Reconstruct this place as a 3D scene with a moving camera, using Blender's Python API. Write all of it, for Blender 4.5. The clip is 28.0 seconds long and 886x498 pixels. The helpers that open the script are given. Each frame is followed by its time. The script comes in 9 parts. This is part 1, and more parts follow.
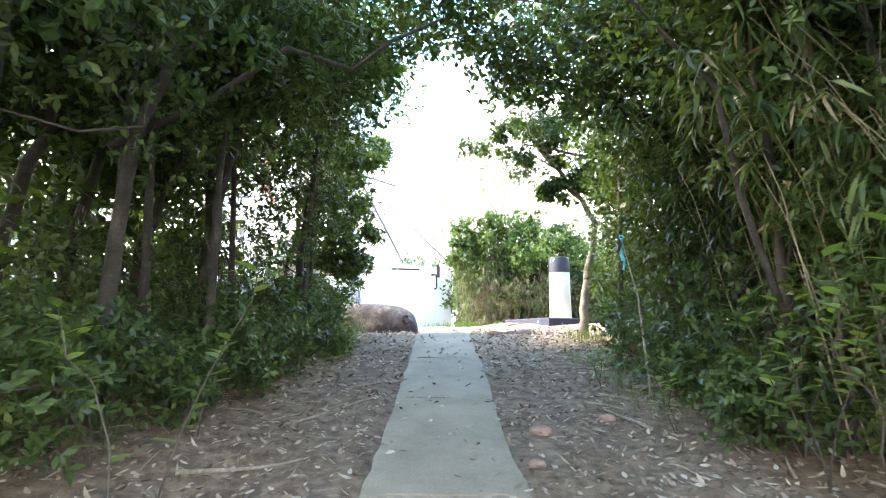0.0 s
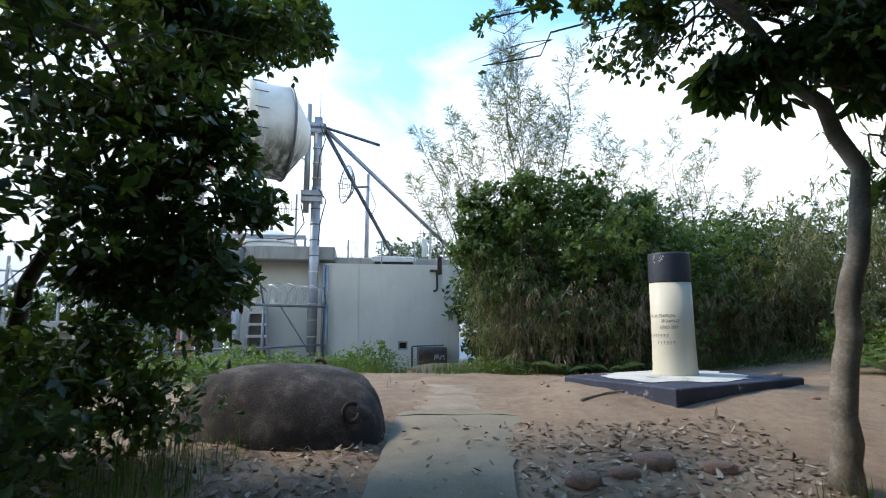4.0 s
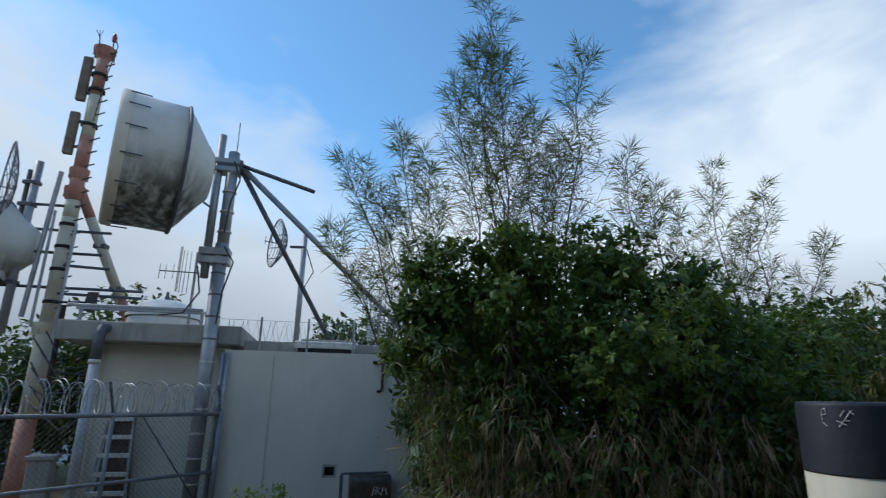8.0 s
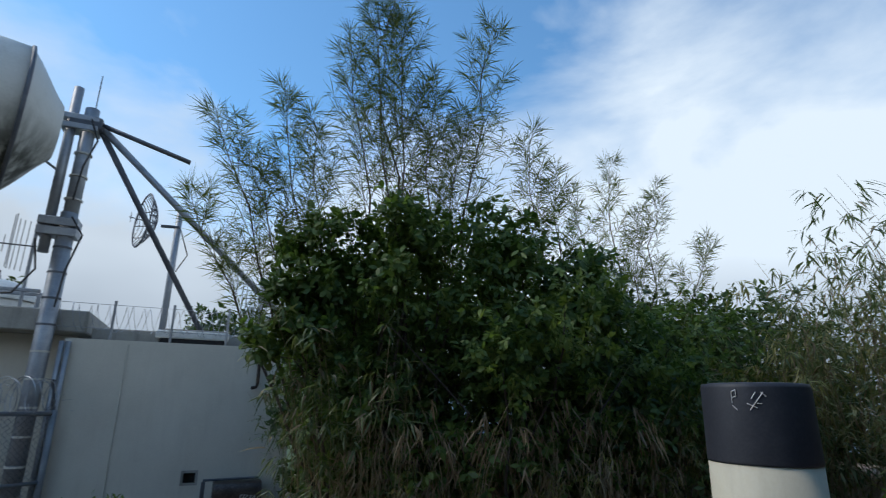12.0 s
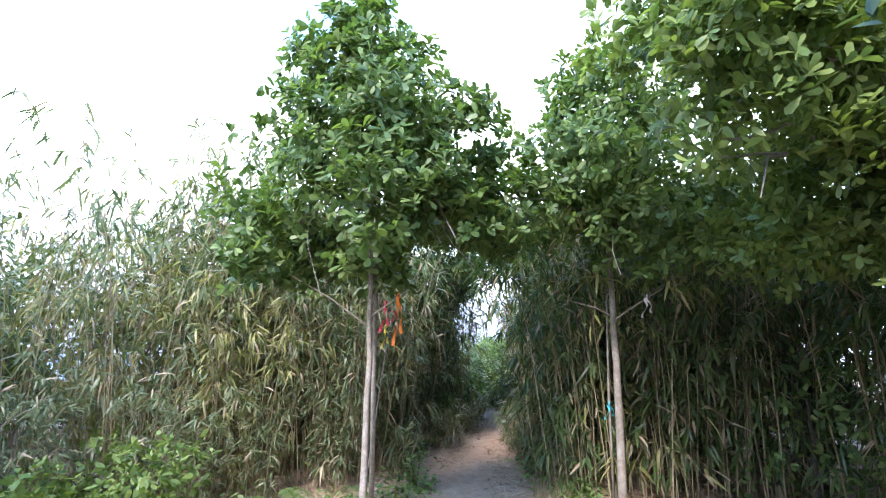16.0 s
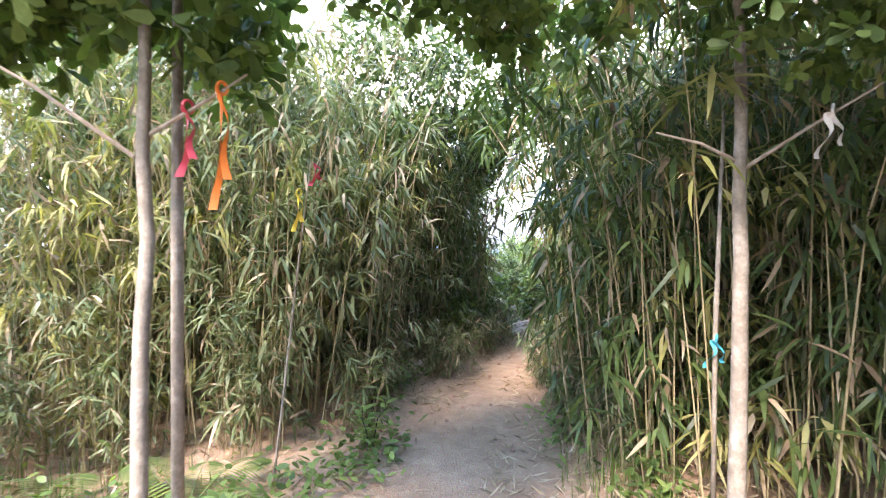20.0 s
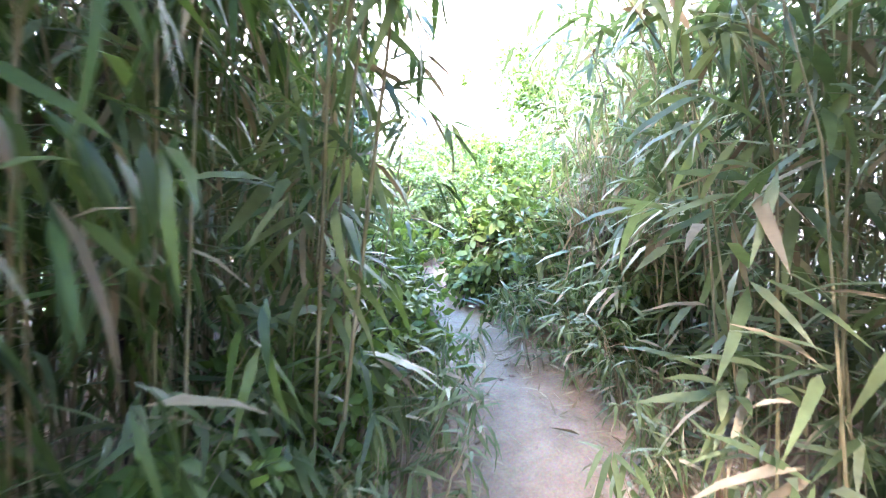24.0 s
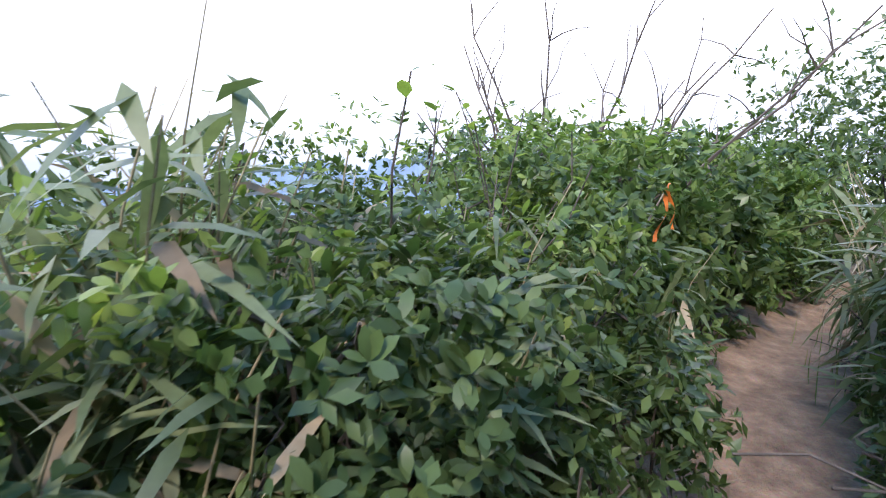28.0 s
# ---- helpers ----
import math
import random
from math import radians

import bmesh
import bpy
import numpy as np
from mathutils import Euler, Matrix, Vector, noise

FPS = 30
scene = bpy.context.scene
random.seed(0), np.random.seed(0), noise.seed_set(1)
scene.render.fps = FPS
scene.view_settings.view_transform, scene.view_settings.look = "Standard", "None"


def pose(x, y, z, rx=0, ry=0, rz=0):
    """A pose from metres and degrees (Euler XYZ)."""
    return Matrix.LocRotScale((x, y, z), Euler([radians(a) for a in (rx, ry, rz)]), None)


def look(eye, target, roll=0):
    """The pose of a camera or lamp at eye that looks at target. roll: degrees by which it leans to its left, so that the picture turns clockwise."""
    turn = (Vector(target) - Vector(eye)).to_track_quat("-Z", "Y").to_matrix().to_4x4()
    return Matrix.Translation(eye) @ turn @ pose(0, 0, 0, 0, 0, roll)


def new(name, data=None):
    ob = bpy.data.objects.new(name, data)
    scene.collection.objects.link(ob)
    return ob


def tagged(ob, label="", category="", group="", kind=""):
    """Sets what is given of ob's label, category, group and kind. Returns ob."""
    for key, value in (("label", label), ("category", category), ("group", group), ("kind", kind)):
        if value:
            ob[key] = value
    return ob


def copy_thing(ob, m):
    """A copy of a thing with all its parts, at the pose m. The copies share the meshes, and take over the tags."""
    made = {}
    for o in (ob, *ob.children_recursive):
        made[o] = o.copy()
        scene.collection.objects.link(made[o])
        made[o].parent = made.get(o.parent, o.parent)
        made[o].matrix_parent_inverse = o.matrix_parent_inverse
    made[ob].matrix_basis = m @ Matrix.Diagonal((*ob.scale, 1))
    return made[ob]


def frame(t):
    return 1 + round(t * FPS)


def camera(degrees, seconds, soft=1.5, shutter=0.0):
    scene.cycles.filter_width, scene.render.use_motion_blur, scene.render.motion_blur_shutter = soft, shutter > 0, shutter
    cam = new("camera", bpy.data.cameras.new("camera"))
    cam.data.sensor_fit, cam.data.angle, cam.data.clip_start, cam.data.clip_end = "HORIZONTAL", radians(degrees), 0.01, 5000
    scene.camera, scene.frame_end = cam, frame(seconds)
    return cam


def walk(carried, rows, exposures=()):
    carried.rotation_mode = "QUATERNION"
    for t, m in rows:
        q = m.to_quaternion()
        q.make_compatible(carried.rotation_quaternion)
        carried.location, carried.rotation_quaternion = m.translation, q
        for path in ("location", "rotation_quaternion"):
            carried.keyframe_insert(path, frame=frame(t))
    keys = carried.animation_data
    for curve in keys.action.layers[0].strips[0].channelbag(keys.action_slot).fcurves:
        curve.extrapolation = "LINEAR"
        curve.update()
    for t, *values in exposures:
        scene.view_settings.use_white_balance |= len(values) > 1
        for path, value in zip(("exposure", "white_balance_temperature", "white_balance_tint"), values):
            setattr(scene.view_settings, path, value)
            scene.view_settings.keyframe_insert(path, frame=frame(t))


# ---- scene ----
cam = camera(79.0, 28.0, soft=1.1, shutter=0.2)
PATH = [
    (0, (0.0, 0.0, 1.47), (0.0, 1.97, 1.817), 0.0),
    (0.5, (-0.056, 0.838, 1.618), (-0.063, 2.81, 1.951), -0.1),
    (1, (0.0, 1.646, 1.723), (-0.042, 3.624, 2.018), 0.0),
    (1.5, (-0.056, 2.483, 1.983), (-0.087, 4.462, 2.268), -0.2),
    (2, (-0.13, 3.237, 2.078), (-0.172, 5.224, 2.294), -0.1),
    (2.5, (-0.037, 4.022, 2.311), (-0.077, 6.012, 2.506), -0.5),
    (4.5, (0.13, 6.735, 2.695), (0.133, 8.708, 3.022), 0.4),
    (5, (0.222, 7.42, 2.854), (0.323, 9.385, 3.214), 0.3),
    (5.5, (0.222, 7.994, 3.011), (0.378, 9.951, 3.392), 0.7),
    (6, (0.389, 8.516, 3.141), (0.643, 10.449, 3.584), 0.4),
    (6.5, (0.351, 8.999, 3.169), (0.63, 10.916, 3.667), 0.8),
    (7, (0.425, 9.372, 3.292), (0.711, 11.288, 3.789), 0.7),
    (7.5, (0.536, 9.654, 3.398), (0.802, 11.57, 3.905), 0.4),
    (8, (0.425, 9.699, 3.462), (0.508, 11.625, 3.993), 1.0),
    (8.5, (0.351, 9.653, 3.51), (0.157, 11.562, 4.073), 1.1),
    (9, (0.277, 9.598, 3.501), (-0.133, 11.46, 4.104), 1.2),
    (9.5, (0.24, 9.568, 3.458), (-0.439, 11.338, 4.094), 1.4),
    (10, (0.315, 9.654, 3.398), (-0.612, 11.305, 4.041), 1.3),
    (10.5, (0.351, 9.831, 3.354), (-0.573, 11.486, 3.991), 1.2),
    (11, (0.333, 9.961, 3.358), (-0.205, 11.781, 3.989), 1.4),
    (11.5, (0.499, 10.062, 3.319), (0.542, 11.977, 3.894), 1.2),
    (12, (0.629, 10.336, 3.368), (1.075, 12.207, 3.913), 0.9),
    (12.5, (0.611, 10.633, 3.383), (1.305, 12.436, 3.901), 1.2),
    (13, (0.722, 10.685, 3.41), (1.82, 12.288, 3.883), 1.1),
    (13.5, (1.11, 10.746, 3.384), (2.643, 11.945, 3.847), 0.4),
    (15.5, (2.257, 10.697, 3.45), (4.196, 11.057, 3.785), -0.1),
    (16, (2.608, 10.661, 3.65), (4.555, 10.979, 3.981), 0.0),
    (16.5, (2.83, 10.597, 3.695), (4.779, 10.895, 4.037), 0.1),
    (17, (2.978, 10.506, 3.679), (4.913, 10.835, 4.064), 0.0),
    (17.5, (3.164, 10.618, 3.68), (5.069, 11.086, 4.069), 0.5),
    (18, (3.349, 10.686, 3.617), (5.223, 11.271, 3.999), 0.7),
    (18.5, (3.645, 10.505, 3.473), (5.527, 11.105, 3.781), 0.3),
    (19, (4.088, 10.353, 3.483), (5.995, 10.937, 3.639), 0.0),
    (19.5, (4.569, 10.487, 3.469), (6.488, 11.05, 3.52), 0.4),
    (20, (5.125, 10.556, 3.5), (7.056, 11.076, 3.48), 0.4),
    (20.5, (5.753, 10.779, 3.408), (7.693, 11.265, 3.372), 0.5),
    (21, (6.309, 10.89, 3.315), (8.255, 11.345, 3.238), 0.6),
    (21.5, (7.067, 11.069, 3.365), (9.016, 11.51, 3.276), 0.7),
    (23.5, (9.8, 11.5, 3.36), (11.765, 11.706, 3.047), -0.0),
    (24, (10.591, 11.465, 3.387), (12.553, 11.625, 3.033), 0.5),
    (24.5, (11.335, 11.275, 3.379), (13.304, 11.349, 3.033), -0.1),
    (25, (12.14, 11.191, 3.423), (14.108, 11.251, 3.07), 0.1),
    (25.5, (12.912, 11.21, 3.446), (14.881, 11.287, 3.103), -0.1),
    (26, (13.623, 11.528, 3.448), (15.579, 11.832, 3.156), 0.5),
    (26.5, (14.374, 11.713, 3.408), (16.313, 12.124, 3.138), 0.3),
    (27, (14.973, 11.969, 3.297), (16.896, 12.467, 3.063), 0.7),
    (27.5, (15.491, 11.998, 3.278), (17.416, 12.461, 2.995), 0.7),
    (28, (15.772, 11.947, 3.341), (17.711, 12.344, 3.054), 0.9),
]
walk(cam, [(t, look(eye, target, roll)) for t, eye, target, roll in PATH],
     exposures=[(0.0, 3.95, 7900, 17), (1.5, 3.65, 7800, 17), (2.5, 3.2, 7500, 14), (4.5, 0.9, 7000, 12), (5.0, 0.7, 6900, 12), (5.5, 0.3, 6700, 10), (7.0, 0.1, 6600, 10), (9.0, -0.1, 6600, 10), (10.0, -0.2, 6650, 11), (11.0, -0.3, 6650, 12), (12.0, 0.05, 6600, 10), (13.0, 0.25, 6750, 10),
                (13.5, 0.5, 6700, 11), (15.5, 2.6, 6400, 23), (17.0, 3.1, 6150, 25), (18.0, 3.05, 6300, 26), (19.0, 3.55, 6500, 27), (20.0, 3.7, 7150, 27), (21.5, 4.2, 7050, 22), (23.5, 5.3, 6500, 24), (24.0, 5.3, 6550, 28), (25.0, 4.25, 6750, 29), (26.5, 2.45, 6650, 27), (27.3, 2.1, 6700, 26), (28.0, 2.1, 6700, 26)])

# ---------------------------------------------------------------- world and sun
SUN_AZ, SUN_EL = radians(75), radians(48)          # azimuth counted from +y towards -x


def build_world():
    w = bpy.data.worlds.new("sky")
    scene.world = w
    w.use_nodes = True
    nt = w.node_tree
    nt.nodes.clear()
    N = nt.nodes.new
    out, bg, sky = N("ShaderNodeOutputWorld"), N("ShaderNodeBackground"), N("ShaderNodeTexSky")
    sky.sky_type, sky.sun_disc = "NISHITA", False
    sky.sun_elevation, sky.sun_rotation = SUN_EL, -SUN_AZ
    sky.dust_density, sky.ozone_density, sky.air_density = 0.3, 1.2, 1.0
    tc, mp = N("ShaderNodeTexCoord"), N("ShaderNodeMapping")
    mp.inputs["Scale"].default_value = (1.0, 1.0, 2.2)
    mp.inputs["Rotation"].default_value = (0.0, 0.35, 0.6)
    nz, nz2 = N("ShaderNodeTexNoise"), N("ShaderNodeTexNoise")
    nz.inputs["Scale"].default_value, nz.inputs["Detail"].default_value, nz.inputs["Roughness"].default_value = 1.9, 7, 0.52
    nz.inputs["Distortion"].default_value = 0.35
    nz2.inputs["Scale"].default_value, nz2.inputs["Detail"].default_value = 1.1, 4
    ramp = N("ShaderNodeValToRGB")
    ramp.color_ramp.elements[0].position, ramp.color_ramp.elements[1].position = 0.40, 0.68
    sep = N("ShaderNodeSeparateXYZ")
    # the cloud deck thickens towards the horizon and towards +x
    low = N("ShaderNodeMapRange")
    low.inputs["From Min"].default_value, low.inputs["From Max"].default_value = 0.75, 0.0
    low.inputs["To Min"].default_value, low.inputs["To Max"].default_value = -0.29, 0.30
    east = N("ShaderNodeMapRange")
    east.inputs["From Min"].default_value, east.inputs["From Max"].default_value = 0.22, 0.8
    east.inputs["To Min"].default_value, east.inputs["To Max"].default_value = 0.0, 0.26
    west = N("ShaderNodeMapRange")
    west.inputs["From Min"].default_value, west.inputs["From Max"].default_value = -0.3, -0.8
    west.inputs["To Min"].default_value, west.inputs["To Max"].default_value = 0.0, 0.2
    add1, add2, add3 = N("ShaderNodeMath"), N("ShaderNodeMath"), N("ShaderNodeMath")
    grey = N("ShaderNodeMix")
    grey.data_type = "RGBA"
    grey.inputs["A"].default_value, grey.inputs["B"].default_value = (1.3, 1.65, 2.2, 1), (4.95, 5.8, 6.7, 1)
    up = N("ShaderNodeMapRange")
    up.inputs["From Min"].default_value, up.inputs["From Max"].default_value = 0.0, 0.32
    up.inputs["To Min"].default_value, up.inputs["To Max"].default_value = 0.0, 1.0
    addn, sc = N("ShaderNodeMath"), N("ShaderNodeMapRange")
    sc.inputs["From Min"].default_value, sc.inputs["From Max"].default_value = 0.3, 0.7
    sc.inputs["To Min"].default_value, sc.inputs["To Max"].default_value = -0.25, 0.35
    mix = N("ShaderNodeMix")
    mix.data_type = "RGBA"
    L = nt.links.new
    L(tc.outputs["Generated"], mp.inputs["Vector"])
    L(mp.outputs["Vector"], nz.inputs["Vector"])
    L(mp.outputs["Vector"], nz2.inputs["Vector"])
    L(tc.outputs["Generated"], sep.inputs["Vector"])
    L(sep.outputs["Z"], low.inputs["Value"])
    L(sep.outputs["X"], east.inputs["Value"])
    L(nz.outputs["Fac"], add1.inputs[0])
    L(low.outputs["Result"], add1.inputs[1])
    L(add1.outputs[0], add2.inputs[0])
    L(east.outputs["Result"], add2.inputs[1])
    L(sep.outputs["X"], west.inputs["Value"])
    L(add2.outputs[0], add3.inputs[0])
    L(west.outputs["Result"], add3.inputs[1])
    L(add3.outputs[0], ramp.inputs["Fac"])
    L(sep.outputs["Z"], up.inputs["Value"])
    L(nz2.outputs["Fac"], sc.inputs["Value"])
    L(up.outputs["Result"], addn.inputs[0])
    L(sc.outputs["Result"], addn.inputs[1])
    addn.use_clamp = True
    L(addn.outputs[0], grey.inputs["Factor"])
    L(ramp.outputs["Color"], mix.inputs["Factor"])
    tint = N("ShaderNodeMix")
    tint.data_type, tint.blend_type = "RGBA", "MULTIPLY"
    tint.inputs["Factor"].default_value = 1.0
    tint.inputs["B"].default_value = (0.78, 1.22, 1.4, 1)
    L(sky.outputs["Color"], tint.inputs["A"])
    L(tint.outputs["Result"], mix.inputs["A"])
    L(grey.outputs["Result"], mix.inputs["B"])
    L(mix.outputs["Result"], bg.inputs["Color"])
    bg.inputs["Strength"].default_value = 0.15
    L(bg.outputs["Background"], out.inputs["Surface"])
    sun = bpy.data.lights.new("sun", "SUN")
    sun.energy, sun.angle, sun.color = 1.3, radians(14), (1.0, 0.95, 0.87)
    ob = new("sun", sun)
    eye = Vector((-math.sin(SUN_AZ) * math.cos(SUN_EL), math.cos(SUN_AZ) * math.cos(SUN_EL), math.sin(SUN_EL))) * 50
    ob.matrix_world = look(eye, (0, 0, 0))


build_world()

# ---------------------------------------------------------------- materials


def mat_base(name, rough=0.7, metal=0.0):
    m = bpy.data.materials.new(name)
    m.use_nodes = True
    b = m.node_tree.nodes["Principled BSDF"]
    b.inputs["Roughness"].default_value, b.inputs["Metallic"].default_value = rough, metal
    return m, m.node_tree, b


def ramp_node(nt, cols, stops=None):
    r = nt.nodes.new("ShaderNodeValToRGB")
    e = r.color_ramp.elements
    n = len(cols)
    stops = stops or [i / (n - 1) for i in range(n)]
    while len(e) < n:
        e.new(0.5)
    for i, c in enumerate(cols):
        e[i].position, e[i].color = stops[i], (*c, 1)
    return r


def noise_node(nt, scale, detail=4, rough=0.55, vec=None):
    n = nt.nodes.new("ShaderNodeTexNoise")
    n.inputs["Scale"].default_value, n.inputs["Detail"].default_value, n.inputs["Roughness"].default_value = scale, detail, rough
    if vec:
        nt.links.new(vec, n.inputs["Vector"])
    return n


def surface(name, cols, scale=3.0, fine=40.0, rough=0.8, metal=0.0, bump=0.25, dist=0.01, streak=0.0, stain=None, stops=None, strength=0.5, run=(0.52, 0.78), low=None):
    """A worn surface: colours by a broad noise, grain and relief by a fine one, optional stains that run down."""
    m, nt, b = mat_base(name, rough, metal)
    L = nt.links.new
    tc = nt.nodes.new("ShaderNodeTexCoord")
    n1 = noise_node(nt, scale, 6, 0.6, tc.outputs["Object"])
    n2 = noise_node(nt, fine, 5, 0.65, tc.outputs["Object"])
    mx = nt.nodes.new("ShaderNodeMix")
    mx.inputs["Factor"].default_value = 0.35
    L(n1.outputs["Fac"], mx.inputs["A"])
    L(n2.outputs["Fac"], mx.inputs["B"])
    r = ramp_node(nt, cols, stops or [0.32 + 0.36 * i / (len(cols) - 1) for i in range(len(cols))])
    L(mx.outputs["Result"], r.inputs["Fac"])
    col = r.outputs["Color"]
    if stain:
        mp = nt.nodes.new("ShaderNodeMapping")
        mp.inputs["Scale"].default_value = (7.0, 7.0, 0.8)
        L(tc.outputs["Object"], mp.inputs["Vector"])
        n3 = noise_node(nt, 1.0, 5, 0.6, mp.outputs["Vector"])
        r3 = ramp_node(nt, [(0, 0, 0), (1, 1, 1)], list(run))
        L(n3.outputs["Fac"], r3.inputs["Fac"])
        m3 = nt.nodes.new("ShaderNodeMath")
        m3.operation = "MULTIPLY"
        m3.inputs[1].default_value = streak
        L(r3.outputs["Color"], m3.inputs[0])
        if low:
            # streaks that gather on the underside
            sz, mz, mm = nt.nodes.new("ShaderNodeSeparateXYZ"), nt.nodes.new("ShaderNodeMapRange"), nt.nodes.new("ShaderNodeMath")
            mm.operation = "MULTIPLY"
            mz.inputs["From Min"].default_value, mz.inputs["From Max"].default_value = low
            L(tc.outputs["Object"], sz.inputs["Vector"])
            L(sz.outputs["Z"], mz.inputs["Value"])
            L(m3.outputs[0], mm.inputs[0])
            L(mz.outputs["Result"], mm.inputs[1])
            m3 = mm
        c3 = nt.nodes.new("ShaderNodeMix")
        c3.data_type = "RGBA"
        c3.inputs["B"].default_value = (*stain, 1)
        L(m3.outputs[0], c3.inputs["Factor"])
        L(col, c3.inputs["A"])
        col = c3.outputs["Result"]
    L(col, b.inputs["Base Color"])
    bp = nt.nodes.new("ShaderNodeBump")
    bp.inputs["Strength"].default_value, bp.inputs["Distance"].default_value = bump, dist
    L(n2.outputs["Fac"], bp.inputs["Height"])
    L(bp.outputs["Normal"], b.inputs["Normal"])
    return m


def leaf_material(name, cols, rough=0.42, trans=0.38, tint=(1.25, 1.35, 0.6), stops=None):
    """Leaves: each island its own shade, light shines through, clumps differ over a metre or so."""
    m, nt, b = mat_base(name, rough)
    L = nt.links.new
    b.inputs["Specular IOR Level"].default_value = 0.28
    geo, tc = nt.nodes.new("ShaderNodeNewGeometry"), nt.nodes.new("ShaderNodeTexCoord")
    n1 = noise_node(nt, 0.9, 3, 0.6, geo.outputs["Position"])
    mx = nt.nodes.new("ShaderNodeMix")
    mx.inputs["Factor"].default_value = 0.42
    L(geo.outputs["Random Per Island"], mx.inputs["A"])
    L(n1.outputs["Fac"], mx.inputs["B"])
    r = ramp_node(nt, cols, stops or [0.12 + 0.76 * i / (len(cols) - 1) for i in range(len(cols))])
    L(mx.outputs["Result"], r.inputs["Fac"])
    n2 = noise_node(nt, 35.0, 2, 0.5, tc.outputs["Object"])
    v = nt.nodes.new("ShaderNodeHueSaturation")
    mr = nt.nodes.new("ShaderNodeMapRange")
    mr.inputs["To Min"].default_value, mr.inputs["To Max"].default_value = 0.7, 1.3
    L(n2.outputs["Fac"], mr.inputs["Value"])
    L(mr.outputs["Result"], v.inputs["Value"])
    L(r.outputs["Color"], v.inputs["Color"])
    L(v.outputs["Color"], b.inputs["Base Color"])
    tr, ms = nt.nodes.new("ShaderNodeBsdfTranslucent"), nt.nodes.new("ShaderNodeMixShader")
    t2 = nt.nodes.new("ShaderNodeMix")
    t2.data_type, t2.blend_type = "RGBA", "MULTIPLY"
    t2.inputs["Factor"].default_value = 1.0
    t2.inputs["B"].default_value = (*tint, 1)
    L(v.outputs["Color"], t2.inputs["A"])
    L(t2.outputs["Result"], tr.inputs["Color"])
    ms.inputs["Fac"].default_value = trans
    L(b.outputs["BSDF"], ms.inputs[1])
    L(tr.outputs["BSDF"], ms.inputs[2])
    L(ms.outputs["Shader"], nt.nodes["Material Output"].inputs["Surface"])
    return m


def ground_material():
    """Sandy earth in the clearing and on the trail, brown leaf mould under the trees and, as painted shade, along the
    ridge.
    """
    m, nt, b = mat_base("earth", 0.95)
    L = nt.links.new
    geo = nt.nodes.new("ShaderNodeNewGeometry")
    pos = geo.outputs["Position"]
    n1, n2, n3 = noise_node(nt, 1.3, 6, 0.6, pos), noise_node(nt, 9.0, 6, 0.65, pos), noise_node(nt, 70.0, 4, 0.6, pos)
    sand = ramp_node(nt, [(0.17, 0.11, 0.07), (0.28, 0.19, 0.125), (0.40, 0.29, 0.195)], [0.3, 0.5, 0.72])
    mould = ramp_node(nt, [(0.068, 0.044, 0.027), (0.165, 0.11, 0.069), (0.29, 0.205, 0.138)], [0.3, 0.5, 0.72])
    mx = nt.nodes.new("ShaderNodeMix")
    mx.inputs["Factor"].default_value = 0.5
    L(n1.outputs["Fac"], mx.inputs["A"])
    L(n2.outputs["Fac"], mx.inputs["B"])
    L(mx.outputs["Result"], sand.inputs["Fac"])
    L(n2.outputs["Fac"], mould.inputs["Fac"])
    sep = nt.nodes.new("ShaderNodeSeparateXYZ")
    L(pos, sep.inputs["Vector"])
    mr = nt.nodes.new("ShaderNodeMapRange")
    mr.inputs["From Min"].default_value, mr.inputs["From Max"].default_value = 8.6, 10.6
    wob = nt.nodes.new("ShaderNodeMath")
    wob.operation = "MULTIPLY_ADD"
    wob.inputs[1].default_value = 1.6
    L(n1.outputs["Fac"], wob.inputs[0])
    L(sep.outputs["Y"], wob.inputs[2])
    L(wob.outputs[0], mr.inputs["Value"])
    # darker mould along the ridge also stands for shade between the shrubs
    ridge_shade = nt.nodes.new("ShaderNodeMapRange")
    ridge_shade.inputs["From Min"].default_value, ridge_shade.inputs["From Max"].default_value = 14.2, 16.2
    ridge_shade.inputs["To Min"].default_value, ridge_shade.inputs["To Max"].default_value = 1.0, 0.25
    L(sep.outputs["X"], ridge_shade.inputs["Value"])
    both = nt.nodes.new("ShaderNodeMath")
    both.operation = "MULTIPLY"
    L(mr.outputs["Result"], both.inputs[0])
    L(ridge_shade.outputs["Result"], both.inputs[1])
    c = nt.nodes.new("ShaderNodeMix")
    c.data_type = "RGBA"
    L(both.outputs[0], c.inputs["Factor"])
    L(mould.outputs["Color"], c.inputs["A"])
    L(sand.outputs["Color"], c.inputs["B"])
    # thin turf beyond the clearing and scrub on the slopes
    vl = nt.nodes.new("ShaderNodeVectorMath")
    vl.operation = "DISTANCE"
    vl.inputs[1].default_value = (7.0, 9.0, 1.5)
    L(pos, vl.inputs[0])
    far = nt.nodes.new("ShaderNodeMapRange")
    far.inputs["From Min"].default_value, far.inputs["From Max"].default_value = 14.5, 24.0
    L(vl.outputs["Value"], far.inputs["Value"])
    turf = ramp_node(nt, [(0.03, 0.05, 0.018), (0.06, 0.095, 0.03), (0.11, 0.13, 0.05)], [0.3, 0.5, 0.72])
    L(n2.outputs["Fac"], turf.inputs["Fac"])
    c2 = nt.nodes.new("ShaderNodeMix")
    c2.data_type = "RGBA"
    L(far.outputs["Result"], c2.inputs["Factor"])
    L(c.outputs["Result"], c2.inputs["A"])
    L(turf.outputs["Color"], c2.inputs["B"])
    c = c2
    sp = nt.nodes.new("ShaderNodeMix")
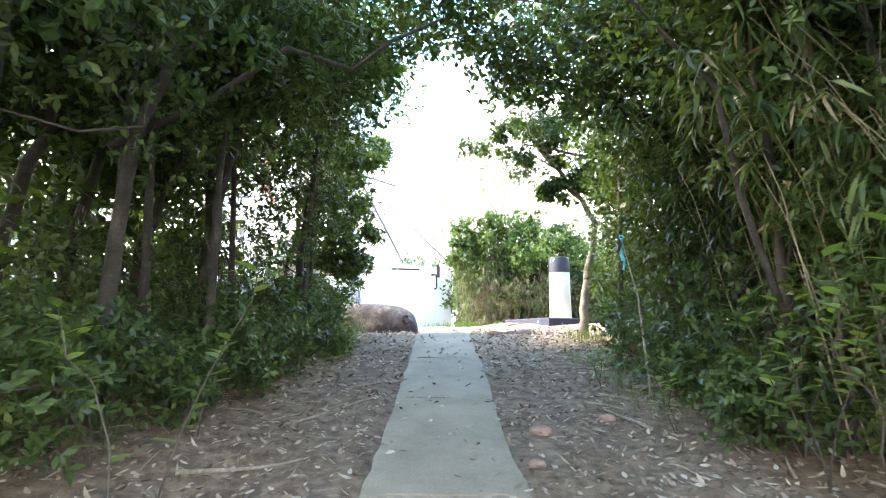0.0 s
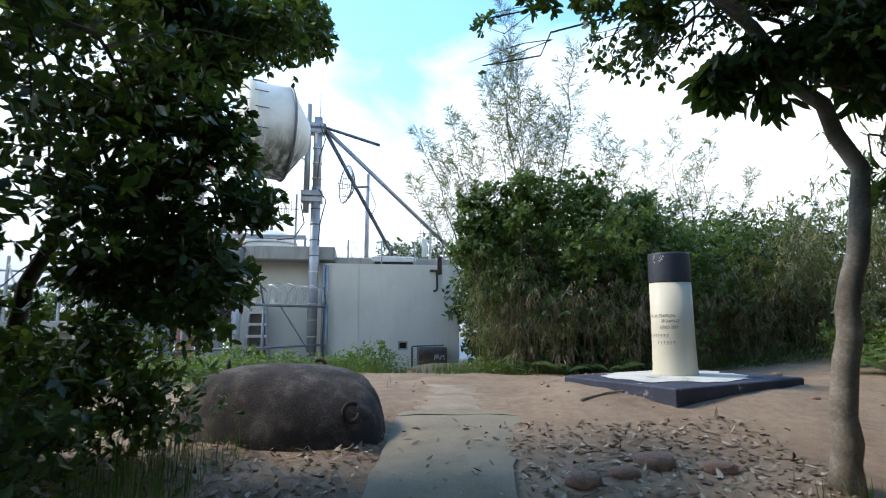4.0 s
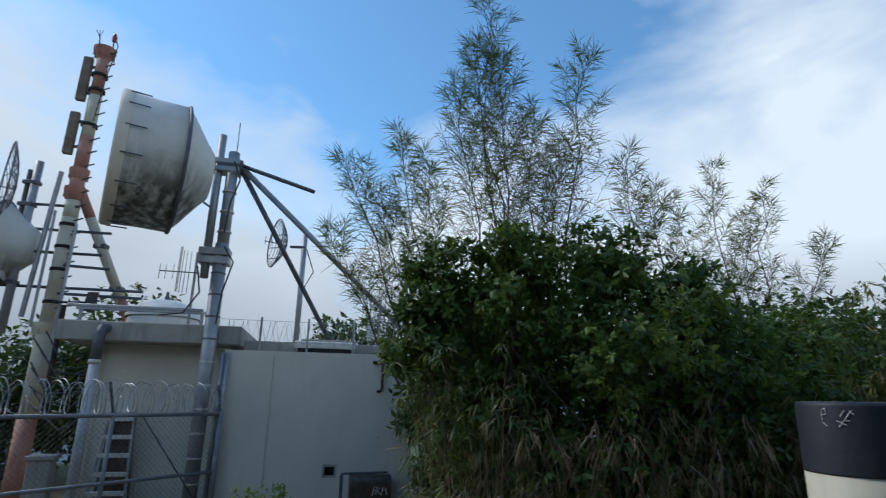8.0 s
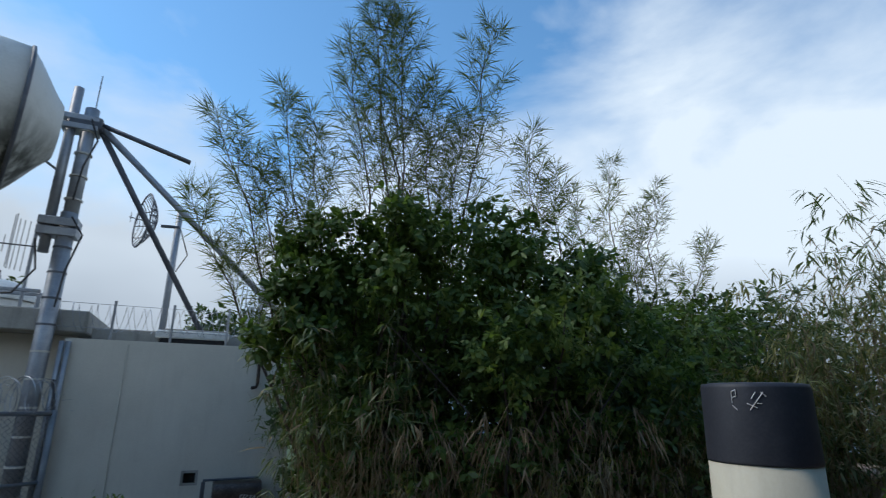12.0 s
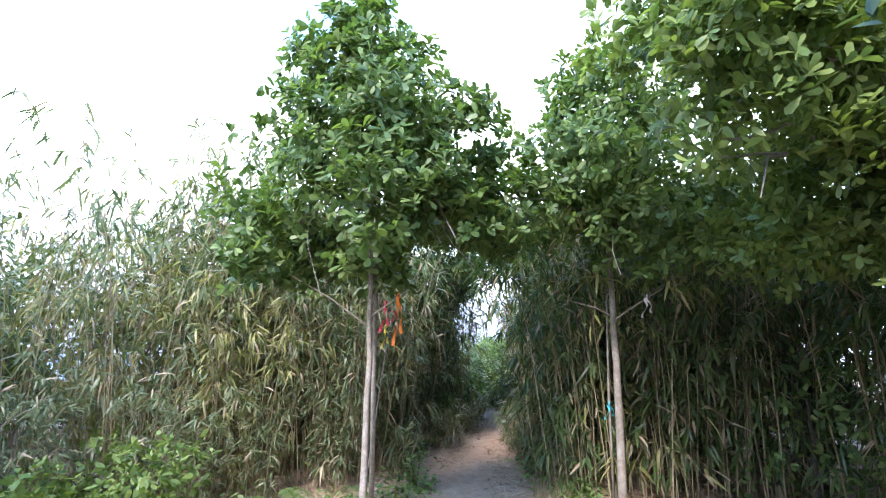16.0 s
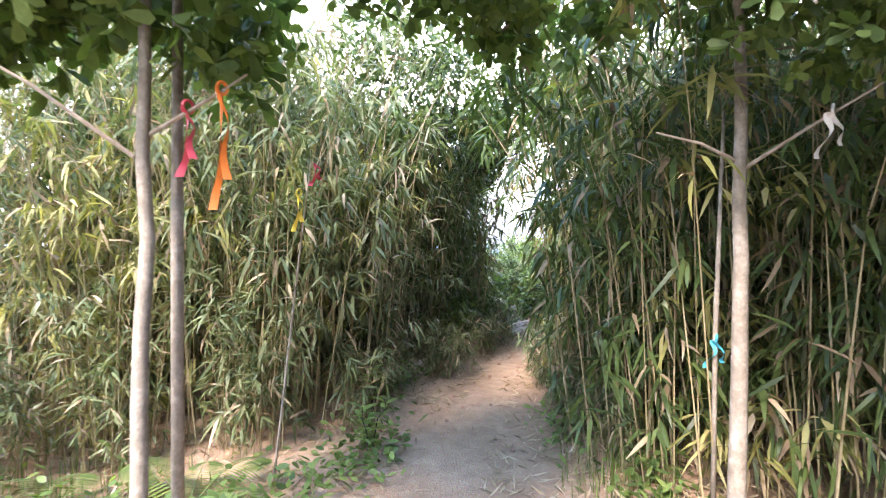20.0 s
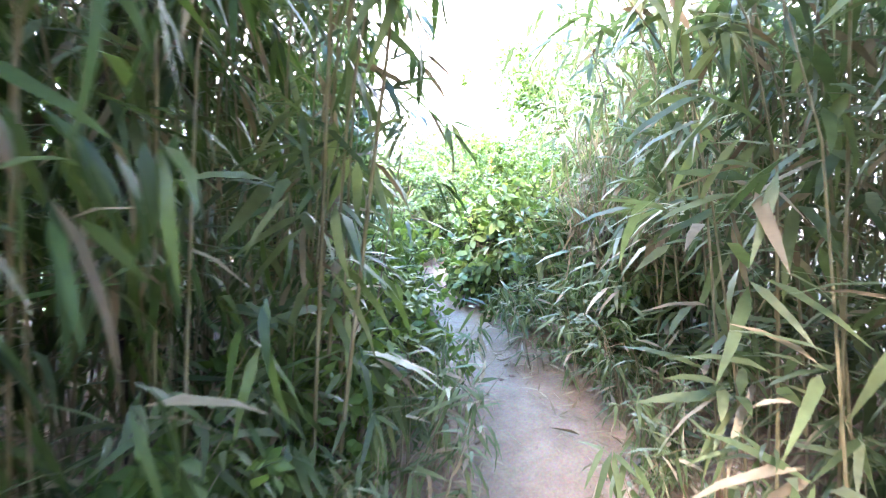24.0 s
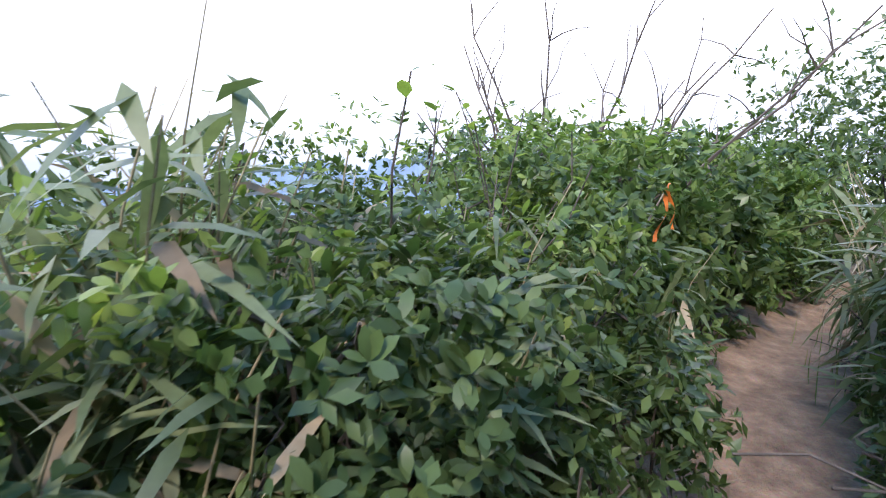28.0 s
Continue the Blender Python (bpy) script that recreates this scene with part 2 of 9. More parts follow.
    sp.data_type, sp.blend_type = "RGBA", "OVERLAY"
    sp.inputs["Factor"].default_value = 0.5
    L(c.outputs["Result"], sp.inputs["A"])
    L(n3.outputs["Color"], sp.inputs["B"])
    L(sp.outputs["Result"], b.inputs["Base Color"])
    bp = nt.nodes.new("ShaderNodeBump")
    bp.inputs["Strength"].default_value, bp.inputs["Distance"].default_value = 0.7, 0.02
    ad = nt.nodes.new("ShaderNodeMath")
    L(n2.outputs["Fac"], ad.inputs[0])
    L(n3.outputs["Fac"], ad.inputs[1])
    L(ad.outputs[0], bp.inputs["Height"])
    L(bp.outputs["Normal"], b.inputs["Normal"])
    return m


M_EARTH = ground_material()
M_CONC = surface("concrete_path", [(0.16, 0.13, 0.085), (0.24, 0.198, 0.137), (0.315, 0.262, 0.185)], 1.8, 60, 0.9, bump=0.35, dist=0.006, stain=(0.12, 0.11, 0.08), streak=0.35)
M_SCREED = surface("worn_screed", [(0.2, 0.145, 0.1), (0.3, 0.225, 0.16), (0.4, 0.315, 0.24)], 3.0, 30, 0.95, bump=0.5, dist=0.008)
M_WALL = surface("painted_render", [(0.56, 0.53, 0.46), (0.63, 0.6, 0.52), (0.69, 0.66, 0.575)], 0.9, 45, 0.85, bump=0.15, dist=0.006, stain=(0.38, 0.36, 0.32), streak=0.18)
M_ROOFC = surface("roof_concrete", [(0.27, 0.265, 0.24), (0.36, 0.35, 0.32), (0.43, 0.42, 0.385)], 1.5, 50, 0.9, bump=0.25, dist=0.006, stain=(0.12, 0.12, 0.1), streak=0.6)
M_ROCK = surface("granite_boulder", [(0.022, 0.017, 0.016), (0.06, 0.048, 0.044), (0.2, 0.165, 0.145)], 5.0, 70, 0.94, bump=1.0, dist=0.02, stops=[0.36, 0.5, 0.66])
M_ROCK2 = surface("pink_granite", [(0.18, 0.11, 0.085), (0.32, 0.195, 0.15), (0.42, 0.29, 0.235)], 2.2, 45, 0.92, bump=0.8, dist=0.02)
M_ANNEX = surface("grimy_render", [(0.3, 0.285, 0.25), (0.4, 0.385, 0.34), (0.47, 0.45, 0.4)], 0.9, 45, 0.88, bump=0.15, dist=0.006, stain=(0.16, 0.15, 0.13), streak=0.45)
M_CREAM = surface("cream_paint", [(0.62, 0.555, 0.41), (0.69, 0.625, 0.475), (0.73, 0.675, 0.54)], 2.0, 60, 0.6, bump=0.12, dist=0.004, stain=(0.38, 0.34, 0.26), streak=0.35)
M_BLACK = surface("black_paint", [(0.022, 0.024, 0.032), (0.035, 0.038, 0.05), (0.06, 0.062, 0.072)], 3.0, 70, 0.55, bump=0.2, dist=0.004)
M_SKIRT = surface("worn_white_paint", [(0.16, 0.15, 0.14), (0.55, 0.53, 0.47), (0.66, 0.64, 0.58)], 3.2, 30, 0.8, bump=0.3, dist=0.006, stops=[0.36, 0.44, 0.6])
M_SLABTOP = surface("worn_slab_paint", [(0.03, 0.035, 0.06), (0.05, 0.055, 0.085), (0.5, 0.48, 0.43)], 3.5, 18, 0.7, bump=0.3, dist=0.006, stops=[0.4, 0.6, 0.66])
M_STEEL = surface("galvanised_steel", [(0.24, 0.26, 0.29), (0.35, 0.37, 0.40), (0.45, 0.47, 0.49)], 4, 60, 0.5, 0.55, bump=0.1, dist=0.003, stain=(0.14, 0.11, 0.08), streak=0.3)
M_STEELD = surface("weathered_dark_steel", [(0.06, 0.065, 0.08), (0.11, 0.12, 0.14), (0.18, 0.18, 0.19)], 4, 60, 0.55, 0.4, bump=0.12, dist=0.003)
M_BLUEST = surface("blue_grey_paint", [(0.14, 0.165, 0.195), (0.22, 0.245, 0.275), (0.33, 0.35, 0.37)], 5, 60, 0.55, 0.25, bump=0.12, dist=0.003, stain=(0.16, 0.09, 0.05), streak=0.3)
M_RUST = surface("rusty_iron", [(0.018, 0.014, 0.012), (0.05, 0.034, 0.027), (0.13, 0.075, 0.05)], 9, 80, 0.85, 0.2, bump=0.4, dist=0.003)
M_REDP = surface("faded_red_paint", [(0.30, 0.12, 0.085), (0.42, 0.19, 0.14), (0.46, 0.28, 0.21)], 3, 40, 0.65, bump=0.15, dist=0.003, stain=(0.2, 0.13, 0.1), streak=0.4)
M_RUSTP = surface("brown_stained_plastic", [(0.1, 0.07, 0.05), (0.2, 0.145, 0.105), (0.32, 0.26, 0.2)], 4, 40, 0.7, bump=0.15, dist=0.003, stain=(0.07, 0.045, 0.03), streak=0.6)
M_MASTW = surface("mast_cream_paint", [(0.42, 0.38, 0.28), (0.55, 0.51, 0.4), (0.62, 0.58, 0.48)], 3, 40, 0.65, bump=0.15, dist=0.003, stain=(0.28, 0.2, 0.12), streak=0.5)
M_DISH = surface("dish_shell", [(0.5, 0.5, 0.46), (0.62, 0.62, 0.58), (0.68, 0.68, 0.65)], 1.3, 30, 0.55, bump=0.1, dist=0.004, stain=(0.05, 0.052, 0.04), streak=0.93, run=(0.3, 0.58), low=(-0.1, -0.75))
M_DOME = surface("white_radome", [(0.6, 0.6, 0.57), (0.7, 0.7, 0.67), (0.75, 0.75, 0.72)], 2, 30, 0.5, bump=0.05, dist=0.003, stain=(0.3, 0.3, 0.26), streak=0.4)
M_COVER = surface("dish_cover_cloth", [(0.58, 0.53, 0.43), (0.66, 0.61, 0.51), (0.7, 0.66, 0.57)], 2, 30, 0.7, bump=0.1, dist=0.004)
M_PVC = surface("grey_plastic_pipe", [(0.3, 0.33, 0.36), (0.42, 0.45, 0.48), (0.5, 0.52, 0.55)], 4, 50, 0.5, bump=0.08, dist=0.002, stain=(0.2, 0.18, 0.14), streak=0.3)
M_WHITEP = surface("white_rail_paint", [(0.5, 0.49, 0.43), (0.64, 0.62, 0.56), (0.7, 0.69, 0.64)], 5, 60, 0.6, bump=0.1, dist=0.003, stain=(0.25, 0.15, 0.09), streak=0.4)
M_CABLE = surface("black_cable", [(0.012, 0.012, 0.013), (0.02, 0.02, 0.022), (0.035, 0.035, 0.037)], 8, 60, 0.5, bump=0.05, dist=0.002)
M_DARK = surface("dark_opening", [(0.008, 0.008, 0.009), (0.015, 0.015, 0.016), (0.03, 0.03, 0.03)], 5, 40, 0.8)
M_BROWNM = surface("brown_sheet_metal", [(0.035, 0.024, 0.02), (0.075, 0.052, 0.042), (0.15, 0.12, 0.1)], 5, 40, 0.42, 0.35, bump=0.12, dist=0.004)
M_LOUVRE = surface("louvre_slat", [(0.2, 0.2, 0.19), (0.3, 0.3, 0.28), (0.38, 0.38, 0.35)], 5, 40, 0.6)
M_BARK = surface("grey_bark", [(0.11, 0.09, 0.07), (0.215, 0.185, 0.145), (0.4, 0.355, 0.3)], 6, 45, 0.9, bump=0.6, dist=0.008)
M_BARKD = surface("dark_bark", [(0.025, 0.02, 0.016), (0.06, 0.048, 0.037), (0.12, 0.1, 0.08)], 6, 45, 0.92, bump=0.6, dist=0.008)
M_CULM = surface("bamboo_culm", [(0.12, 0.10, 0.05), (0.23, 0.19, 0.1), (0.36, 0.3, 0.18)], 3, 40, 0.6, bump=0.1, dist=0.003)
M_TWIG = surface("dry_twig", [(0.14, 0.11, 0.08), (0.26, 0.21, 0.16), (0.42, 0.36, 0.29)], 5, 40, 0.9, bump=0.2, dist=0.003)
M_CASB = surface("casuarina_bark", [(0.05, 0.04, 0.035), (0.1, 0.08, 0.065), (0.17, 0.14, 0.11)], 6, 45, 0.9, bump=0.4, dist=0.005)
# distance haze is put into the blue of these wooded slopes
M_HILL = surface("haze_blue_hillside", [(0.10, 0.15, 0.20), (0.12, 0.17, 0.22), (0.14, 0.19, 0.24)], 0.01, 0.08, 0.95)
M_GRAF = surface("white_scribble", [(0.6, 0.6, 0.6), (0.7, 0.7, 0.7), (0.75, 0.75, 0.75)], 8, 40, 0.7)
M_INK = surface("stencil_ink", [(0.03, 0.035, 0.03), (0.06, 0.065, 0.06), (0.12, 0.12, 0.11)], 12, 60, 0.7)
M_GLASSR = surface("red_lamp_glass", [(0.25, 0.03, 0.03), (0.35, 0.05, 0.05), (0.4, 0.08, 0.07)], 6, 30, 0.25)

# evergreen green, also put on bamboo and shrubs to carry shade as colour
M_LDARK = leaf_material("evergreen_and_shaded_leaf", [(0.03, 0.052, 0.02), (0.05, 0.085, 0.03), (0.08, 0.125, 0.04), (0.125, 0.175, 0.06)], 0.36, 0.38)
M_LGLOSS = leaf_material("glossy_leaf", [(0.045, 0.085, 0.03), (0.08, 0.135, 0.04), (0.125, 0.19, 0.055), (0.2, 0.265, 0.09)], 0.46, 0.42)
M_LBRIGHT = leaf_material("young_leaf", [(0.07, 0.12, 0.035), (0.12, 0.18, 0.05), (0.185, 0.25, 0.07), (0.25, 0.31, 0.1)], 0.42, 0.42)
M_LBAM = leaf_material("bamboo_leaf", [(0.052, 0.078, 0.038), (0.1, 0.134, 0.06), (0.155, 0.186, 0.09), (0.235, 0.25, 0.145)], 0.4, 0.38, (1.22, 1.3, 0.7))
M_LBAMY = leaf_material("yellowing_bamboo_leaf", [(0.095, 0.118, 0.04), (0.185, 0.195, 0.065), (0.285, 0.27, 0.105), (0.42, 0.37, 0.2)], 0.48, 0.36)
M_LDRY = leaf_material("dry_leaf", [(0.12, 0.085, 0.05), (0.22, 0.165, 0.1), (0.34, 0.27, 0.17), (0.45, 0.38, 0.27)], 0.7, 0.25, (1.1, 1.0, 0.8))
M_LCAS = leaf_material("casuarina_needle", [(0.07, 0.11, 0.04), (0.12, 0.165, 0.055), (0.175, 0.215, 0.075), (0.26, 0.27, 0.11)], 0.6, 0.45)
M_GRASS = leaf_material("grass_blade", [(0.035, 0.07, 0.02), (0.065, 0.12, 0.03), (0.11, 0.17, 0.05), (0.22, 0.21, 0.1)], 0.5, 0.4)
M_LITTER = leaf_material("fallen_leaf", [(0.06, 0.042, 0.03), (0.17, 0.12, 0.085), (0.34, 0.26, 0.19), (0.58, 0.5, 0.4)], 0.75, 0.05, (1, 1, 1))
M_FERN = leaf_material("fern_frond", [(0.06, 0.105, 0.04), (0.1, 0.155, 0.05), (0.15, 0.21, 0.065), (0.19, 0.25, 0.09)], 0.5, 0.42)


def ribbon_material(name, c):
    return surface(name, [tuple(v * 0.75 for v in c), c, tuple(min(1, v * 1.2) for v in c)], 12, 60, 0.5, bump=0.1, dist=0.002)


M_RIB = {"red": ribbon_material("red_ribbon", (0.55, 0.06, 0.09)), "orange": ribbon_material("orange_ribbon", (0.8, 0.2, 0.03)),
         "yellow": ribbon_material("yellow_ribbon", (0.7, 0.55, 0.08)), "white": ribbon_material("white_ribbon", (0.6, 0.58, 0.53)),
         "blue": ribbon_material("blue_ribbon", (0.04, 0.4, 0.5))}

# ---------------------------------------------------------------- mesh building


class Mesh:
    """Collects vertices and faces; make() turns them into mesh data."""

    def __init__(self):
        self.v, self.f, self.n, self.leafy = [], [], 0, False

    def add(self, verts, *faces):
        verts = np.asarray(verts, float).reshape(-1, 3)
        for f in faces:
            self.f.append(np.asarray(f, int) + self.n)
        self.v.append(verts)
        self.n += len(verts)
        return self

    def box(self, c, s, rz=0.0, ch=0.006, m=None):
        c, h = np.array(c, float), np.array(s, float) / 2
        ch = min(ch, h.min() * 0.6)
        pts, idx = [], {}
        for sx in (-1, 1):
            for sy in (-1, 1):
                for sz in (-1, 1):
                    sg = np.array((sx, sy, sz))
                    for k in range(3):
                        p = sg * (h - ch)
                        p[k] = sg[k] * h[k]
                        idx[(sx, sy, sz, k)] = len(pts)
                        pts.append(p)
        quads, tris = [], []
        for k in range(3):
            a, b = [(1, 2), (0, 2), (0, 1)][k]
            for sk in (-1, 1):
                q = []
                for sa, sb in ((-1, -1), (1, -1), (1, 1), (-1, 1)):
                    s3 = [0, 0, 0]
                    s3[k], s3[a], s3[b] = sk, sa, sb
                    q.append(idx[(*s3, k)])
                quads.append(q if (sk > 0) != (k == 1) else q[::-1])
            for sa in (-1, 1):
                for sb in (-1, 1):
                    e = []
                    for sk, kk in ((-1, a), (1, a), (1, b), (-1, b)):
                        s3 = [0, 0, 0]
                        s3[k], s3[a], s3[b] = sk, sa, sb
                        e.append(idx[(*s3, kk)])
                    quads.append(e)
        for sx in (-1, 1):
            for sy in (-1, 1):
                for sz in (-1, 1):
                    tris.append([idx[(sx, sy, sz, k)] for k in range(3)])
        pts = np.array(pts)
        if m is not None:
            pts = pts @ np.array(m).T
        if rz:
            ca, sa = math.cos(rz), math.sin(rz)
            pts = pts @ np.array([[ca, sa, 0], [-sa, ca, 0], [0, 0, 1]])
        return self.add(pts + c, quads, tris)

    def tube(self, pts, r, sides=8, cap=True):
        pts = np.asarray(pts, float)
        n = len(pts)
        r = np.full(n, r, float) if np.isscalar(r) else np.asarray(r, float)
        t = np.gradient(pts, axis=0)
        t /= np.linalg.norm(t, axis=1)[:, None] + 1e-12
        ref = np.array((0.0, 0, 1)) if abs(t[0][2]) < 0.9 else np.array((1.0, 0, 0))
        rings = []
        for i in range(n):
            s = np.cross(t[i], ref)
            s /= np.linalg.norm(s) + 1e-12
            u = np.cross(s, t[i])
            ref = u
            a = np.arange(sides) * 2 * math.pi / sides
            rings.append(pts[i] + r[i] * (np.outer(np.cos(a), s) + np.outer(np.sin(a), u)))
        q = []
        for i in range(n - 1):
            for k in range(sides):
                k2 = (k + 1) % sides
                q.append((i * sides + k, i * sides + k2, (i + 1) * sides + k2, (i + 1) * sides + k))
        faces = [q]
        if cap and sides > 2:
            faces += [[list(range(sides))[::-1]], [list(range((n - 1) * sides, n * sides))]]
        return self.add(np.concatenate(rings), *faces)

    def rod(self, a, b, r, r2=None, sides=8):
        return self.tube([a, b], [r, r if r2 is None else r2], sides)

    def lathe(self, prof, origin=(0, 0, 0), axis=(0, 0, 1), sides=32, wob=0.0):
        """prof: (radius, height along axis) pairs."""
        ax = Vector(axis).normalized()
        q = np.array(ax.to_track_quat("Z", "Y").to_matrix())
        vs = []
        for i, (r, h) in enumerate(prof):
            a = np.arange(sides) * 2 * math.pi / sides
            rr = r * (1 + wob * np.sin(3 * a + i))
            vs.append(np.stack([rr * np.cos(a), rr * np.sin(a), np.full(sides, h)], 1))
        f = []
        for i in range(len(prof) - 1):
            for k in range(sides):
                k2 = (k + 1) % sides
                f.append((i * sides + k, i * sides + k2, (i + 1) * sides + k2, (i + 1) * sides + k))
        return self.add(np.concatenate(vs) @ q.T + np.array(origin), f)

    def ring(self, c, axis, R, r, sides=24, tube=6, arc=2 * math.pi, start=0.0):
        q = np.array(Vector(axis).normalized().to_track_quat("Z", "Y").to_matrix())
        a = start + np.linspace(0, arc, sides + 1)
        pts = np.stack([R * np.cos(a), R * np.sin(a), 0 * a], 1) @ q.T + np.array(c)
        return self.tube(pts, r, tube, cap=arc < 6.2)

    def leaves(self, base, d, up, L, W, bend=0.15, rows=((0.35, 1.0), (0.72, 0.8))):
        """Leaf blades from base along d, with face normal near up; six corners each, or four when rows holds one row."""
        base, d, up = (np.asarray(a, float).reshape(-1, 3) for a in (base, d, up))
        N, self.leafy = len(base), True
        d = d / (np.linalg.norm(d, axis=1)[:, None] + 1e-9)
        s = np.cross(d, up)
        s /= np.linalg.norm(s, axis=1)[:, None] + 1e-9
        n = np.cross(s, d)
        L, W = np.broadcast_to(L, N)[:, None], np.broadcast_to(W, N)[:, None]
        bend = np.broadcast_to(bend, N)[:, None]
        pt = lambda t, w: base + d * L * t - n * bend * L * t * t + s * W * 0.5 * w
        o = np.arange(N)[:, None]
        if len(rows) == 1:
            t, w = rows[0]
            v = np.stack([base, pt(t, w), pt(1, 0), pt(t, -w)], 1)
            return self.add(v.reshape(-1, 3), o * 4 + np.array([0, 1, 2]), o * 4 + np.array([0, 2, 3]))
        (t1, w1), (t2, w2) = rows
        v = np.stack([base, pt(t1, w1), pt(t1, -w1), pt(t2, w2), pt(t2, -w2), pt(1, 0)], 1)
        return self.add(v.reshape(-1, 3), o * 6 + np.array([0, 1, 2]), o * 6 + np.array([1, 3, 4, 2]), o * 6 + np.array([3, 5, 4]))

    def make(self, name, smooth=False, origin=(0, 0, 0)):
        me = bpy.data.meshes.new(name)
        v = np.concatenate(self.v) - np.array(origin)
        fs = [np.asarray(f).reshape(len(f), -1) for f in self.f if len(f)]
        loops = np.concatenate([f.ravel() for f in fs])
        tot = np.concatenate([np.full(len(f), f.shape[1]) for f in fs])
        me.vertices.add(len(v))
        me.vertices.foreach_set("co", v.ravel().astype(np.float32))
        me.loops.add(len(loops))
        me.loops.foreach_set("vertex_index", loops.astype(np.int32))
        me.polygons.add(len(tot))
        me.polygons.foreach_set("loop_start", (np.cumsum(tot) - tot).astype(np.int32))
        if smooth:
            me.polygons.foreach_set("use_smooth", np.ones(len(tot), bool))
        me.update(calc_edges=True)
        if not smooth and not self.leafy:
            me.set_sharp_from_angle(angle=0.7)
        return me


ORIGIN = {}


def thing(name, at, label, category, group="", kind=""):
    """An Empty at the base of a thing that parents its parts."""
    ob = new(name)
    ob.empty_display_size = 0.2
    ob.location = at
    ORIGIN[ob] = tuple(at)
    return tagged(ob, label, category, group, kind)


def part(name, mb, material, parent, label="", smooth=False, kind=""):
    """Links what mb holds, in world places, as ONE mesh object under a thing or a part."""
    o = ORIGIN[parent]
    ob = new(name, mb.make(name, smooth, o))
    ob.data.materials.append(material)
    ob.parent = parent
    ORIGIN[ob] = o
    return tagged(ob, label, kind=kind)


def solo(name, mb, material, label, category="", group="", kind="", smooth=False, at=(0, 0, 0)):
    """A thing, or a piece of the setting, that is one mesh."""
    ob = new(name, mb.make(name, smooth, at))
    ob.location = at
    ob.data.materials.append(material)
    ORIGIN[ob] = tuple(at)
    return tagged(ob, label, category, group, kind)


def sstep(a, b, x):
    u = np.clip((np.asarray(x, float) - a) / (b - a), 0, 1)
    return u * u * (3 - 2 * u)


def wave(x, y, f, s=0.0):
    """A cheap smooth noise of x and y."""
    return (np.sin(f * x + 1.7 * s) * np.cos(f * 0.83 * y + s) + np.sin(f * 1.9 * y + 0.6 * f * x + 2.3 * s) * 0.5 + np.cos(f * 2.7 * x - 1.3 * f * y + s) * 0.3) / 1.8


TRAIL = np.array([(4.2, 10.6), (6.8, 11.0), (9.0, 11.35), (10.8, 11.4), (12.2, 11.22), (13.1, 11.28), (14.1, 11.75), (15.1, 12.0), (16.1, 11.75), (17.2, 11.25), (18.0, 10.98), (19.0, 10.5), (20.0, 9.9), (21.5, 8.8), (24, 7.4)])


def trail_y(x):
    return np.interp(x, TRAIL[:, 0], TRAIL[:, 1])


def ground_z(x, y):
    x, y = np.asarray(x, float), np.asarray(y, float)
    z = 0.12 + 0.157 * np.minimum(y, 9.6) + 0.22 * sstep(9.4, 13, y)
    z = z + (2.12 - z) * sstep(3.6, 7.4, x)
    z = z - 0.47 * sstep(14.5, 19.5, y) * (1 - sstep(2.5, 6, x))
    # banks beside the concrete path, and the trodden trail
    z = z + 0.18 * sstep(1.2, 2.6, -x) * (1 - sstep(9, 11, y)) * (1 - sstep(-1, -4, y)) + 0.1 * sstep(1.2, 2.6, x) * (1 - sstep(7.5, 9.5, y))
    tr = np.abs(y - trail_y(x))
    z = z + 0.10 * sstep(0.25, 0.9, tr) * sstep(8, 10, x) + 0.03 * sstep(8, 10, x)
    z = z + 0.022 * wave(x, y, 2.1) + 0.012 * wave(x, y, 5.3, 1.0)
    z = z + 0.11 * (1 - sstep(1.0, 2.5, np.hypot(x - 2.78, y - 12.5)))
    # the hill falls away all round
    d = np.maximum(np.maximum(-14 - x, x - 26), np.maximum(-7 - y, y - 27))
    d2 = np.maximum(y - 14.6, 0) * sstep(12, 14, x)
    z = z - 0.45 * np.minimum(d2, 20) * (d2 > 0)
    return z - np.clip(d, 0, None) * 0.38 * (1 - 0.35 * np.clip(d, 0, 700) / 700) * (d < 700) - (d >= 700) * 173


def gz(x, y):
    return float(ground_z(x, y))


# ---------------------------------------------------------------- foliage


WALK = np.array([(0.0, -3.0), (0.0, 5.0), (0.1, 7.4), (0.4, 9.4), (1.1, 10.7), (2.3, 10.7), (3.4, 10.7), (4.6, 10.5), (5.8, 10.8), (7.1, 11.05), (9.8, 11.5), (11.3, 11.28), (12.1, 11.19), (12.9, 11.2), (13.6, 11.5), (14.4, 11.7), (15.0, 11.97), (15.8, 11.95), (16.1, 11.9), (17.2, 11.25), (18.0, 10.98), (19.0, 10.5), (20.0, 9.9), (21.5, 8.8)])


def off_walk(p, gap):
    """Whether points lie farther than gap, in plan, from the line that is walked."""
    d = np.full(len(p), 9.0)
    for a, b in zip(WALK[:-1], WALK[1:]):
        t = np.clip(((p[:, :2] - a) @ (b - a)) / ((b - a) @ (b - a)), 0, 1)[:, None]
        d = np.minimum(d, np.linalg.norm(p[:, :2] - (a + t * (b - a)), axis=1))
    return d > gap


def unit(a):
    return a / (np.linalg.norm(a, axis=-1, keepdims=True) + 1e-9)


